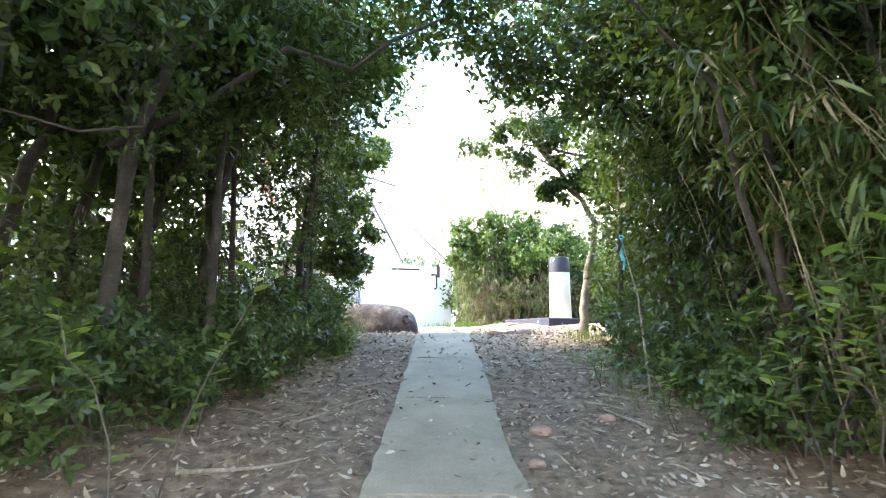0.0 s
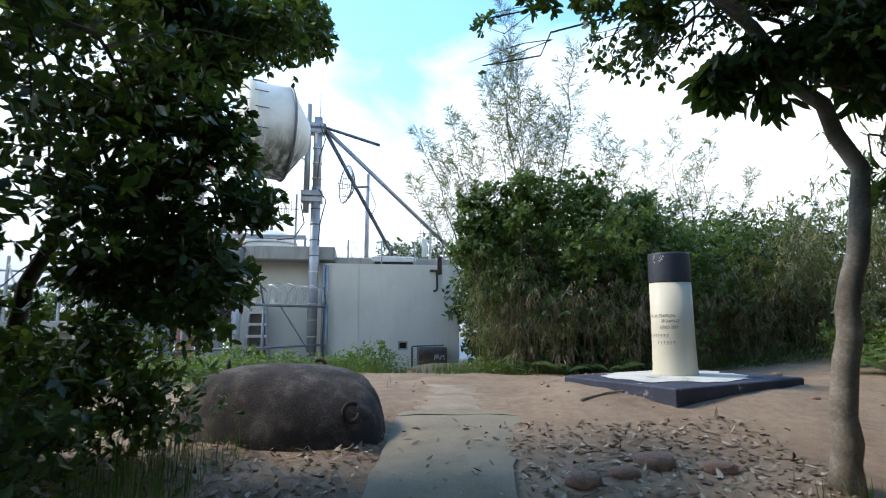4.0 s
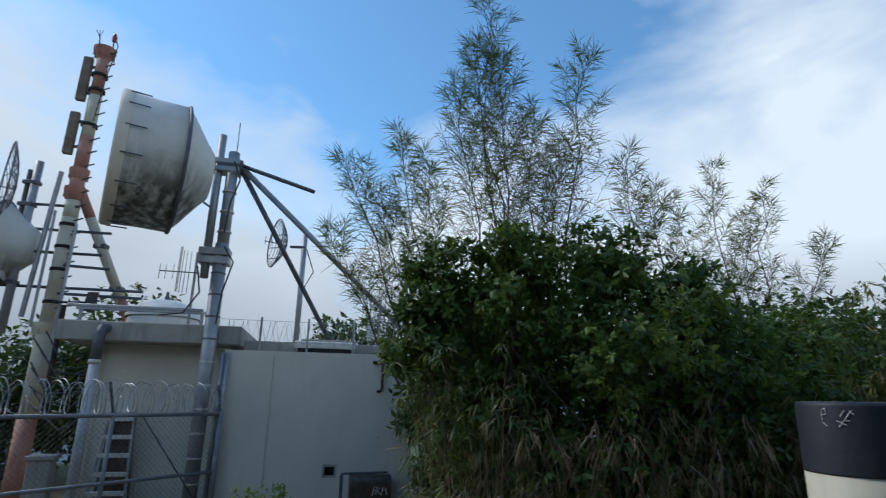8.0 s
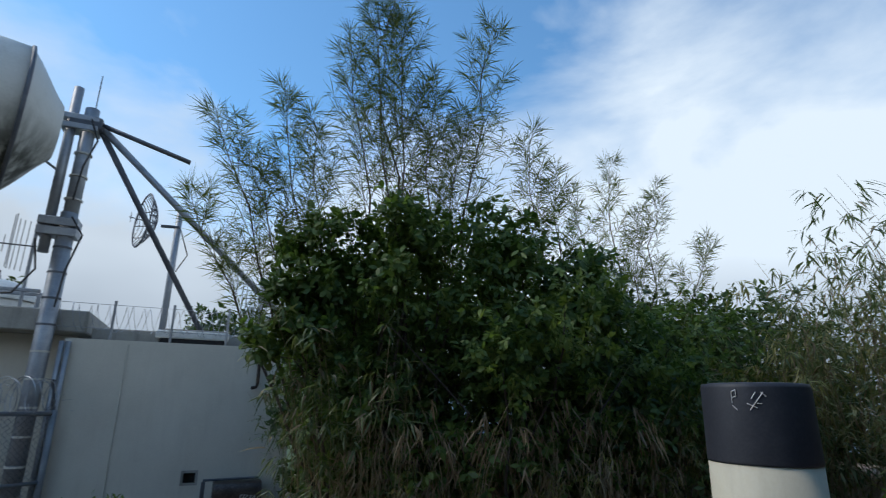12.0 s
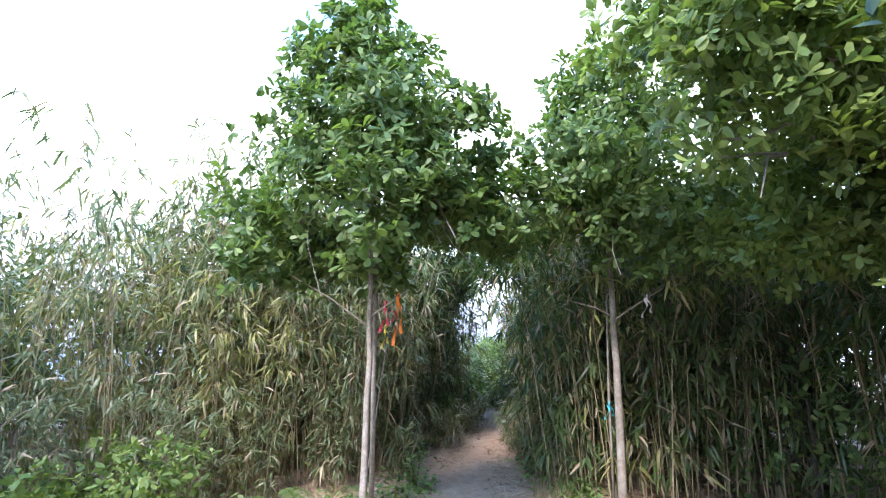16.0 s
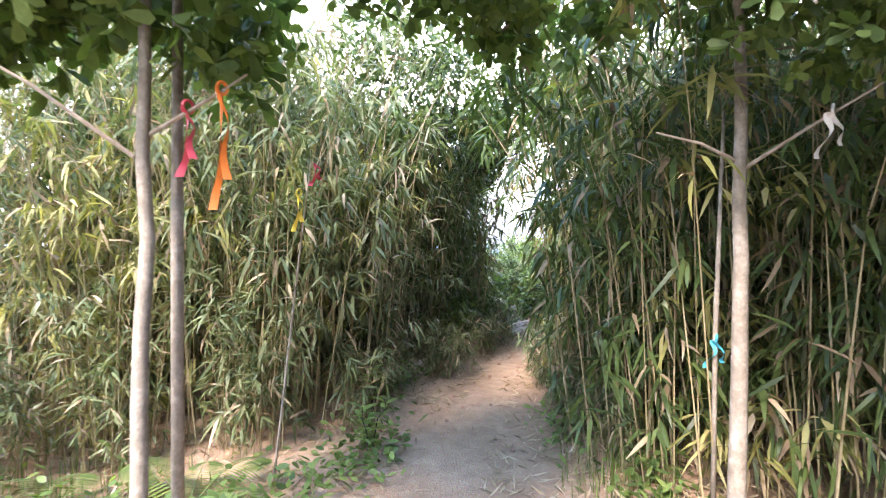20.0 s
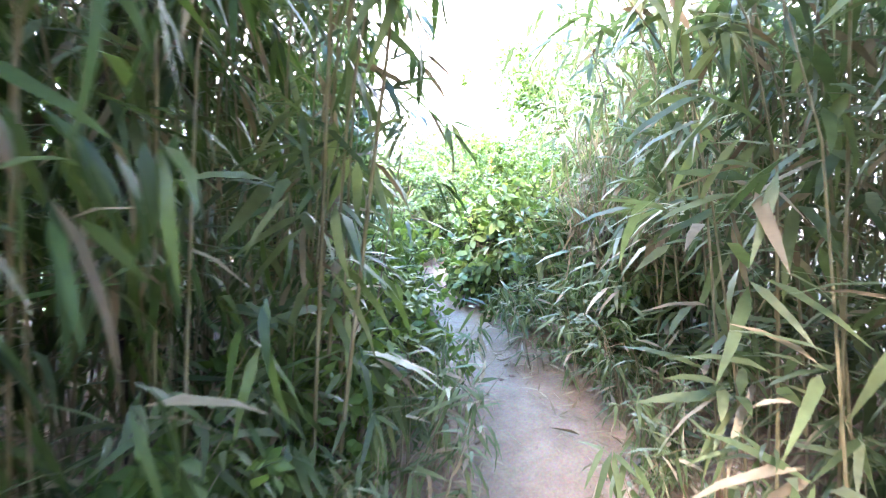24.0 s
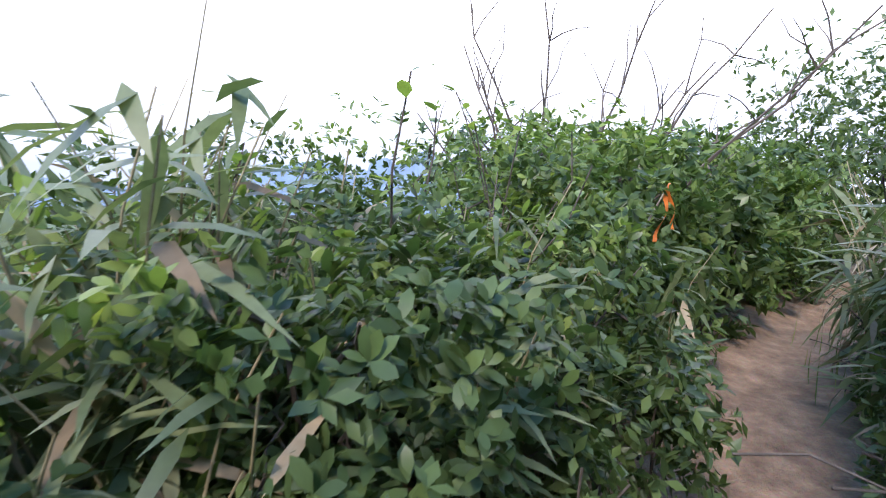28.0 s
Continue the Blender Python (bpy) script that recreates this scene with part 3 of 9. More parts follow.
def crown(mb, rng, ells, sprigs, per, L, W, clumps=26, spread=0.3, quad=False, droop=0.0, outward=0.9, rows=None, gap=0.62):
    """Leaf sprigs gathered in clumps on the uneven shell of some ellipsoids (centre, radii). Returns the clump centres."""
    vol = np.array([np.prod(e[1]) ** 0.67 for e in ells])
    share = vol / vol.sum()
    heads = []
    for (c, r), s in zip(ells, share):
        c, r = np.array(c, float), np.array(r, float)
        k = max(3, int(round(clumps * s)))
        dirs = unit(rng.normal(size=(k, 3)))
        rad = 0.45 + 0.6 * rng.random(k) ** 0.6
        cc = c + dirs * rad[:, None] * r
        heads += [(p, unit(d + (0, 0, 0.35)), r.mean()) for p, d in zip(cc, dirs)]
        n = max(4, int(sprigs * s))
        pick = rng.integers(0, k, n)
        off = np.clip(rng.normal(size=(n, 3)), -1.35, 1.35) * spread * 1.1 * r.mean()
        off[:, 2] *= 0.75
        p = cc[pick] + off
        p = p[off_walk(p, gap) | (p[:, 2] > ground_z(p[:, 0], p[:, 1]) + 2.3)]
        p = p[p[:, 2] > ground_z(p[:, 0], p[:, 1]) + 0.03]
        n = len(p)
        out = unit((p - c) / r) * outward + rng.normal(size=(n, 3)) * 0.55 + np.array((0, 0, 0.35 - droop))
        ax = unit(out)
        j = np.repeat(np.arange(n), per)
        rnd = unit(rng.normal(size=(n * per, 3)))
        side = unit(np.cross(ax[j], rnd))
        d = unit(side * (0.75 + 0.3 * rng.random((n * per, 1))) + ax[j] * 0.65 + np.array((0, 0, -droop)))
        up = unit(ax[j] + 0.3 * rng.normal(size=(n * per, 3)) + np.array((0, 0, 0.5)))
        ll = L * (0.65 + 0.6 * rng.random(n * per))
        base = p[j] + ax[j] * (rng.random((n * per, 1)) - 0.5) * L * 0.9
        rw = rows or (((0.5, 1.0),) if quad else ((0.38, 0.9), (0.75, 0.85)))
        mb.leaves(base, d, up, ll, W * ll / L, 0.12 + 0.25 * rng.random(n * per), rw)
    return heads


def limb(rng, a, b, sag=0.1, n=6, wob=0.05):
    a, b = np.array(a, float), np.array(b, float)
    t = np.linspace(0, 1, n)[:, None]
    p = a + (b - a) * t
    p[:, 2] += sag * np.sin(t[:, 0] * math.pi) * np.linalg.norm(b - a)
    w = rng.normal(size=(n, 3)) * wob * np.linalg.norm(b - a)
    w[0] = w[-1] = 0
    return p + w


def tree(name, rng, base, trunk, r0, ells, sprigs, per, L, W, leaf, label, bark=None, clumps=26, spread=0.3, quad=False, droop=0.0, limbs=9, group="", category="tree", low=0.45, outward=0.9, gap=0.62, wob=0.02, rows=None):
    """A tapered trunk through the given points, limbs to the clumps of the crown, and a crown of leaf sprigs."""
    ob = thing(name, base, label, category, group)
    mb = Mesh()
    heads = crown(mb, rng, ells, sprigs, per, L, W, clumps, spread, quad, droop, outward, rows, gap)
    pts = np.array([base] + [tuple(p) for p in trunk], float)
    fine = np.concatenate([limb(rng, pts[i], pts[i + 1], 0, 5, wob)[(1 if i else 0):] for i in range(len(pts) - 1)])
    fine[0, 2] -= 0.08
    rad = np.linspace(r0, r0 * 0.42, len(fine))
    rad[0] *= 1.35
    tm = Mesh().tube(fine, rad, 9)
    part("trunk", tm, bark or M_BARK, ob, smooth=True)
    order = rng.permutation(len(heads))[:limbs]
    for i in order:
        p, d, r = heads[i]
        lm = Mesh()
        j = int(len(fine) * (low + (0.95 - low) * rng.random()))
        j = min(j, len(fine) - 1)
        a = fine[j]
        lm.tube(limb(rng, a, p, 0.08, 6, 0.05), np.linspace(rad[j] * 0.5, 0.006, 6), 5)
        for _ in range(2):
            q = p + rng.normal(size=3) * r * 0.35
            lm.tube(limb(rng, a * 0.35 + p * 0.65, q, 0.05, 4, 0.05), np.linspace(rad[j] * 0.22, 0.003, 4), 4)
        part("limb", lm, bark or M_BARK, ob)
    part("crown", mb, leaf, ob)
    return ob


def bamboo_parts(rng, h, culms, spread, leaves, L, W, dry, hang=0.55, low=0.18, twigs=1.0):
    """Culms that bow outwards, fans of drooping leaves along them, some of them dry."""
    cms, lm, dm = [], Mesh(), Mesh()
    P, D, S = [], [], []
    for _ in range(culms):
        a, r = rng.random() * 6.283, spread * math.sqrt(rng.random())
        x, y = r * math.cos(a), r * math.sin(a)
        hh = h * (0.68 + 0.36 * rng.random())
        ln = hh * (0.04 + 0.12 * rng.random())
        az = a + rng.normal() * 0.8
        t = np.linspace(0, 1, 6)
        bow = np.where(t > 0.55, (t - 0.55) ** 2 * hh * 0.55, 0)
        pts = np.stack([x + math.cos(az) * (ln * t + bow), y + math.sin(az) * (ln * t + bow), hh * t - bow * 0.35], 1)
        pts[0, 2] = -0.1
        cms.append(Mesh().tube(pts, np.linspace(0.0058, 0.002, 6) * (0.7 + 0.6 * rng.random()), 4, cap=False))
        k = max(3, int(leaves / culms / 7))
        tt = low + (1.02 - low) * rng.random(k) ** 0.85
        i = np.clip((tt * 5).astype(int), 0, 4)
        f = np.clip(tt * 5 - i, 0, 1)[:, None]
        p = pts[i] * (1 - f) + pts[i + 1] * f
        aa = rng.random(k) * 6.283
        tw = (0.06 + 0.2 * rng.random(k)) * twigs
        p = p + np.stack([np.cos(aa) * tw, np.sin(aa) * tw, 0.06 * rng.random(k)], 1)
        P.append(np.repeat(p, 7, 0))
        da = np.repeat(aa, 7) + rng.normal(size=7 * k) * 0.8
        dr = -hang + 0.6 * rng.normal(size=7 * k)
        D.append(np.stack([np.cos(da), np.sin(da), dr], 1))
        S.append(np.repeat(tt, 7))
    P, D, S = np.concatenate(P), np.concatenate(D), np.concatenate(S)
    n = len(P)
    P += rng.normal(size=(n, 3)) * 0.028
    isdry = rng.random(n) < dry * (1.5 - S)
    up = unit(np.stack([0.35 * rng.normal(size=n), 0.35 * rng.normal(size=n), np.ones(n)], 1))
    ll = L * (0.55 + 0.75 * rng.random(n))
    for m, mask in ((lm, ~isdry), (dm, isdry)):
        b = 0.25 + 0.4 * rng.random(mask.sum())
        m.leaves(P[mask], D[mask], up[mask], ll[mask], W * (0.7 + 0.5 * rng.random(mask.sum())), b, ((0.28, 1.0), (0.68, 0.72)))
    return cms, lm, dm


def bamboo_clump(rng, label, leaf, **k):
    ob = thing("bamboo_clump", (0, 0, 0), label, "bamboo", "bamboo thicket")
    cms, lm, dm = bamboo_parts(rng, **k)
    for cm in cms:
        part("culm", cm, M_CULM, ob)
    part("foliage", lm, leaf, ob)
    part("dry_foliage", dm, M_LDRY, ob, "straw-coloured dry leaves")
    return ob


def plant(proto, rng, x, y, s=1.0, lean=0.0, az=0.0, sink=0.0):
    """A copy of a clump on the ground at x, y, turned at random; lean tips it towards azimuth az."""
    m = Matrix.Translation((x, y, gz(x, y) - sink)) @ Matrix.Rotation(lean, 4, Vector((-math.sin(az), math.cos(az), 0))) @ Matrix.Rotation(rng.random() * 6.283, 4, "Z")
    ob = copy_thing(proto, m)
    ob.scale = (s, s, s * (0.92 + 0.16 * rng.random()))
    return ob


def drop_proto(ob):
    """Takes a pattern away once its copies stand."""
    for o in (*ob.children_recursive, ob):
        bpy.data.objects.remove(o)

# ---------------------------------------------------------------- ground, path, distance


def build_ground():
    far = np.array([40, 60, 90, 140, 220, 340, 520, 720, 1000, 1600, 2600, 4000.0])
    xs = np.concatenate([-14 - far[::-1], np.arange(-14, -3, 0.5), np.arange(-3, 21, 0.16), np.arange(21, 28, 0.5), 27 + far])
    ys = np.concatenate([-8 - far[::-1], np.arange(-8, -1, 0.5), np.arange(-1, 17, 0.16), np.arange(17, 28, 0.4), 28 + far])
    X, Y = np.meshgrid(xs, ys, indexing="ij")
    Z = ground_z(X, Y)
    rng = np.random.default_rng(3)
    near = (X > -4) & (X < 22) & (Y > -2) & (Y < 18)
    Z = Z + near * rng.normal(size=Z.shape) * 0.006
    # the earth lies a little lower under the concrete path
    under = (np.abs(X) < 0.5) & (Y < 11.8)
    Z = np.where(under, Z - 0.05, Z)
    n, m = X.shape
    i = np.arange(n * m).reshape(n, m)
    q = np.stack([i[:-1, :-1], i[1:, :-1], i[1:, 1:], i[:-1, 1:]], -1).reshape(-1, 4)
    solo("ground", Mesh().add(np.stack([X, Y, Z], -1), q), M_EARTH, "brown earth with leaf mould and sandy trodden patches", "ground", kind="structure", smooth=True)


def build_path():
    """Concrete strip up the slope, cast in bays with open joints."""
    ob = thing("concrete_path", (0, 5, gz(0, 5)), "narrow cracked concrete footpath with fallen leaves", "path", kind="structure")
    rng = np.random.default_rng(5)
    y = -3.0
    top = lambda x, yy: 0.155 + 0.157 * np.minimum(yy, 9.6) + 0.20 * sstep(9.4, 13, yy)
    while y < 11.4:
        y1 = min(y + 2.05, 11.55)
        ys = np.linspace(y + 0.006, y1 - 0.006, 11)
        xl = -0.45 + 0.008 * rng.normal(size=11) + 0.02 * wave(ys, ys, 0.7)
        xr = 0.47 + 0.01 * rng.normal(size=11) + 0.025 * wave(ys, ys, 0.6, 2.0) + 0.3 * sstep(9.5, 11.5, ys)
        us = np.linspace(0, 1, 7)
        v, n = [], 0
        for j in range(11):
            for u in us:
                x = xl[j] + (xr[j] - xl[j]) * u
                v.append((x, ys[j], top(x, ys[j]) + 0.004 * rng.normal() - 0.02 * (u in (0.0, 1.0))))
            v.append((xr[j], ys[j], top(0, ys[j]) - 0.2))
            v.append((xl[j], ys[j], top(0, ys[j]) - 0.2))
        k = 9
        q = []
        for j in range(10):
            for u in range(k):
                u2 = (u + 1) % k
                q.append((j * k + u, j * k + u2, (j + 1) * k + u2, (j + 1) * k + u))
        part("path_bay", Mesh().add(v, q, [list(range(k))], [list(range(10 * k, 11 * k))]), M_CONC, ob, smooth=False)
        y = y1
    # thin worn screed that runs out into the clearing
    for y0, y1, x0, x1 in ((11.57, 12.35, -0.27, 0.36), (12.36, 13.15, -0.2, 0.42)):
        ys = np.linspace(y0, y1, 12)
        v = []
        for j, yy in enumerate(ys):
            e0, e1 = 0.05 * rng.normal(), 0.05 * rng.normal()
            for u in np.linspace(0, 1, 7):
                x = x0 + e0 + (x1 + e1 - x0 - e0) * u
                v.append((x, yy, gz(x, yy) + (0.013 if 0 < u < 1 and 0 < j < 11 else -0.01)))
        q = [(j * 7 + u, j * 7 + u + 1, (j + 1) * 7 + u + 1, (j + 1) * 7 + u) for j in range(11) for u in range(6)]
        part("worn_screed", Mesh().add(v, q), M_SCREED, ob, "thin worn concrete screed")


def build_hills():
    rng = np.random.default_rng(8)
    for name, az0, az1, dist, top, foot in (("far_hill", 30, 66, 1900, 75, -150), ("far_hill", 50, 96, 2600, 150, -150), ("far_hill", -84, -56, 2400, 150, -150), ("far_hill", -66, 18, 3000, 30, -150)):
        a = np.radians(np.linspace(az0, az1, 70))
        t = np.linspace(0, 1, 70)
        h = foot + (top - foot) * (np.sin(t * math.pi) ** 0.7) * (0.72 + 0.2 * np.sin(t * 9 + dist) + 0.08 * np.sin(t * 31) + 0.025 * rng.normal(size=70))
        rows = []
        for k, (rr, s) in enumerate(((0, 1.0), (-120, 0.72), (-300, 0.35), (-520, 0.0))):
            d = dist + rr
            rows.append(np.stack([-np.sin(a) * d, np.cos(a) * d, foot + (h - foot) * s], 1))
        i = np.arange(4 * 70).reshape(4, 70)
        q = np.stack([i[:-1, :-1], i[1:, :-1], i[1:, 1:], i[:-1, 1:]], -1).reshape(-1, 4)
        solo(name, Mesh().add(np.concatenate(rows), q), M_HILL, "wooded hillside far across the valley, haze painted in as blue", "hill", "far hills", kind="structure", smooth=True)


build_ground()
build_path()
build_hills()

# ---------------------------------------------------------------- summit: pillar, boulder
PIL = np.array((2.75, 12.62))
SLAB_Z = 2.03


def build_slab():
    a = radians(30)
    c = np.array((2.79, 12.55))
    hx, hy = 1.11, 0.78
    ob = thing("plinth_slab", (*c, gz(*c)), "square concrete slab with worn black edges and white middle", "plinth")
    part("slab", Mesh().box((*c, SLAB_Z - 0.16), (2 * hx, 2 * hy, 0.28), a, 0.012), M_SLABTOP, ob, "slab with flaking blue-black paint")
    rng = np.random.default_rng(2)
    n = 40
    th = np.arange(n) * 2 * math.pi / n
    r = 0.74 + 0.06 * rng.normal(size=n) + 0.24 * np.abs(np.cos(th - a)) ** 2
    v = [(PIL[0], PIL[1], SLAB_Z + 0.012)] + [(PIL[0] + rr * math.cos(t), PIL[1] + rr * math.sin(t), SLAB_Z - 0.008) for rr, t in zip(r * 0.92, th)]
    lim = Matrix.Rotation(-a, 2)
    for i in range(1, n + 1):
        p = lim @ Vector((v[i][0] - c[0], v[i][1] - c[1]))
        p = Vector((max(0.05 - hx, min(hx - 0.05, p.x)), max(0.04 - hy, min(hy - 0.04, p.y))))
        p = Matrix.Rotation(a, 2) @ p
        v[i] = (p.x + c[0], p.y + c[1], SLAB_Z - 0.012)
    part("cement_skirt", Mesh().add(v, [(0, i, i % n + 1) for i in range(1, n + 1)]), M_SKIRT, ob, "patchy white painted cement round the pillar foot")


def curved_text(words, size, z, az, parent, name, stretch=1.0):
    cu = bpy.data.curves.new("t", "FONT")
    cu.body, cu.size, cu.extrude = words, size, 0.0
    tmp = new("t", cu)
    dg = bpy.context.evaluated_depsgraph_get()
    dg.update()
    me = bpy.data.meshes.new_from_object(tmp.evaluated_get(dg))
    bpy.data.objects.remove(tmp)
    w = max(v.co.x for v in me.vertices)
    R = 0.243
    for v in me.vertices:
        a = az + (v.co.x * stretch) / R
        v.co = (R * math.cos(a) + PIL[0], R * math.sin(a) + PIL[1], z + v.co.y)
    o = Vector(ORIGIN[parent])
    for v in me.vertices:
        v.co -= o
    ob = new(name, me)
    me.materials.append(M_INK)
    ob.parent = parent
    ORIGIN[ob] = ORIGIN[parent]
    return ob


def build_pillar():
    ob = thing("survey_pillar", (*PIL, SLAB_Z), "cream concrete survey pillar with a black top band", "pillar")
    z0, z1, z2 = SLAB_Z - 0.02, 3.115, 3.47
    o = (PIL[0], PIL[1], 0)
    part("shaft", Mesh().lathe([(0.0, z0), (0.262, z0), (0.256, z0 + 0.04), (0.247, z0 + 0.12), (0.24, 2.5), (0.238, z1), (0.20, z1)], o, sides=56), M_CREAM, ob, smooth=True)
    part("top_band", Mesh().lathe([(0.2, z1 - 0.001), (0.2405, z1), (0.2405, z1 + 0.01), (0.238, z2 - 0.02), (0.232, z2), (0.2, z2 + 0.004), (0.0, z2 + 0.004)], o, sides=56), M_BLACK, ob, "black painted top band", smooth=True)
    f = radians(-128)
    curved_text("RICAL STATION", 0.05, 2.70, radians(-181), ob, "stencil_line", 0.92)
    curved_text("OF DAMAGE", 0.05, 2.64, radians(-143), ob, "stencil_line", 0.75)
    curved_text("LANDS DEPT", 0.05, 2.57, radians(-146), ob, "stencil_line", 0.72)
    rng = np.random.default_rng(4)
    for z, a0, n in ((2.47, -0.95, 7), (2.39, -0.5, 6)):
        mb = Mesh()
        for i in range(n):
            for k in range(3):
                a = f + a0 + i * 0.155 + rng.random() * 0.03
                zz = z + k * 0.014
                aw = 0.05 + 0.05 * rng.random()
                R = 0.2425
                mb.add([(PIL[0] + R * math.cos(b), PIL[1] + R * math.sin(b), q) for b, q in ((a, zz), (a + aw, zz), (a + aw, zz + 0.006), (a, zz + 0.006))], [(0, 1, 2, 3)])
        part("stencil_line", mb, M_INK, ob)
    # scratched scribbles on the black band
    for a0, strokes in ((radians(-156), [(0, 0, 0, .05), (0, .05, .02, .06), (.02, .06, .02, .03), (.02, .03, 0, .025), (0.0, -.01, .02, -.03)]), (radians(-139), [(0, -.03, .06, .05), (.01, .02, .03, .05), (.03, .0, .05, .0), (.05, .05, .07, .03), (-.01, 0, .03, -.02)])):
        mb = Mesh()
        for x0, y0, x1, y1 in strokes:
            R = 0.2415
            pts = [(PIL[0] + R * math.cos(a0 + (x0 + (x1 - x0) * t) / R), PIL[1] + R * math.sin(a0 + (x0 + (x1 - x0) * t) / R), 3.38 + y0 + (y1 - y0) * t) for t in (0, .5, 1)]
            mb.tube(pts, 0.0022, 4)
        part("scribble", mb, M_GRAF, ob, "thin white scratched scribble")


def boulder(name, c, r, seed, mat, label, flat=0.75, n=44):
    rng = np.random.default_rng(seed)
    k = rng.normal(size=(7, 3)) * 1.6
    ph = rng.random(7) * 6.28
    v = []
    m = n // 2
    for i in range(m + 1):
        for j in range(n):
            th, phi = math.pi * i / m, 2 * math.pi * j / n
            d = np.array((math.sin(th) * math.cos(phi), math.sin(th) * math.sin(phi), math.cos(th)))
            s = 1 + 0.07 * np.sin(k @ d + ph).sum() / 2.2 + 0.012 * math.sin(17 * d[0] + 3) * math.sin(15 * d[1])
            p = np.sign(d) * np.abs(d) ** flat
            v.append(np.array(c) + p / np.linalg.norm(p) ** 0.5 * np.array(r) * s)
    f = [(i * n + j, i * n + (j + 1) % n, (i + 1) * n + (j + 1) % n, (i + 1) * n + j) for i in range(m) for j in range(n)]
    ob = thing(name, (c[0], c[1], gz(c[0], c[1])), label, "boulder")
    part("stone", Mesh().add(v, f), mat, ob, smooth=True)
    return ob


def build_boulders():
    b = boulder("boulder", (-1.42, 11.05, 1.66), (0.98, 0.72, 0.66), 6, M_ROCK, "dark rounded granite boulder with rusty iron rings set in it")
    for c, ax in (((-0.71, 10.46, 1.93), (0.75, -1, 0.2)), ((-1.25, 11.62, 2.2), (0.3, 1, 0.0)), ((-2.12, 11.48, 2.2), (1, 0.45, 0.1))):
        part("iron_ring", Mesh().ring(c, ax, 0.07, 0.021, 22, 8, 5.2, 0.9), M_RUST, b, "rusty iron ring bolt", smooth=True)
    boulder("flat_rock", (-0.05, 18.7, 1.42), (1.2, 0.55, 0.32), 9, M_ROCK2, "low pinkish rock outcrop before the wall", n=32)
    boulder("flat_rock", (0.5, 18.0, 1.45), (0.45, 0.28, 0.22), 10, M_ROCK2, "low pinkish rock outcrop before the wall", n=24)


build_slab()
build_pillar()
build_boulders()

# ---------------------------------------------------------------- equipment hut
HA = radians(10)
HU, HV, HO = np.array((math.cos(HA), math.sin(HA), 0)), np.array((-math.sin(HA), math.cos(HA), 0)), np.array((-3.22, 20.2, 0.0))


def hut(u, v, z):
    return HO + HU * u + HV * v + np.array((0, 0, z))


def hbox(mb, u0, u1, v0, v1, z0, z1, ch=0.012):
    return mb.box(hut((u0 + u1) / 2, (v0 + v1) / 2, (z0 + z1) / 2), (u1 - u0, v1 - v0, z1 - z0), HA, ch)


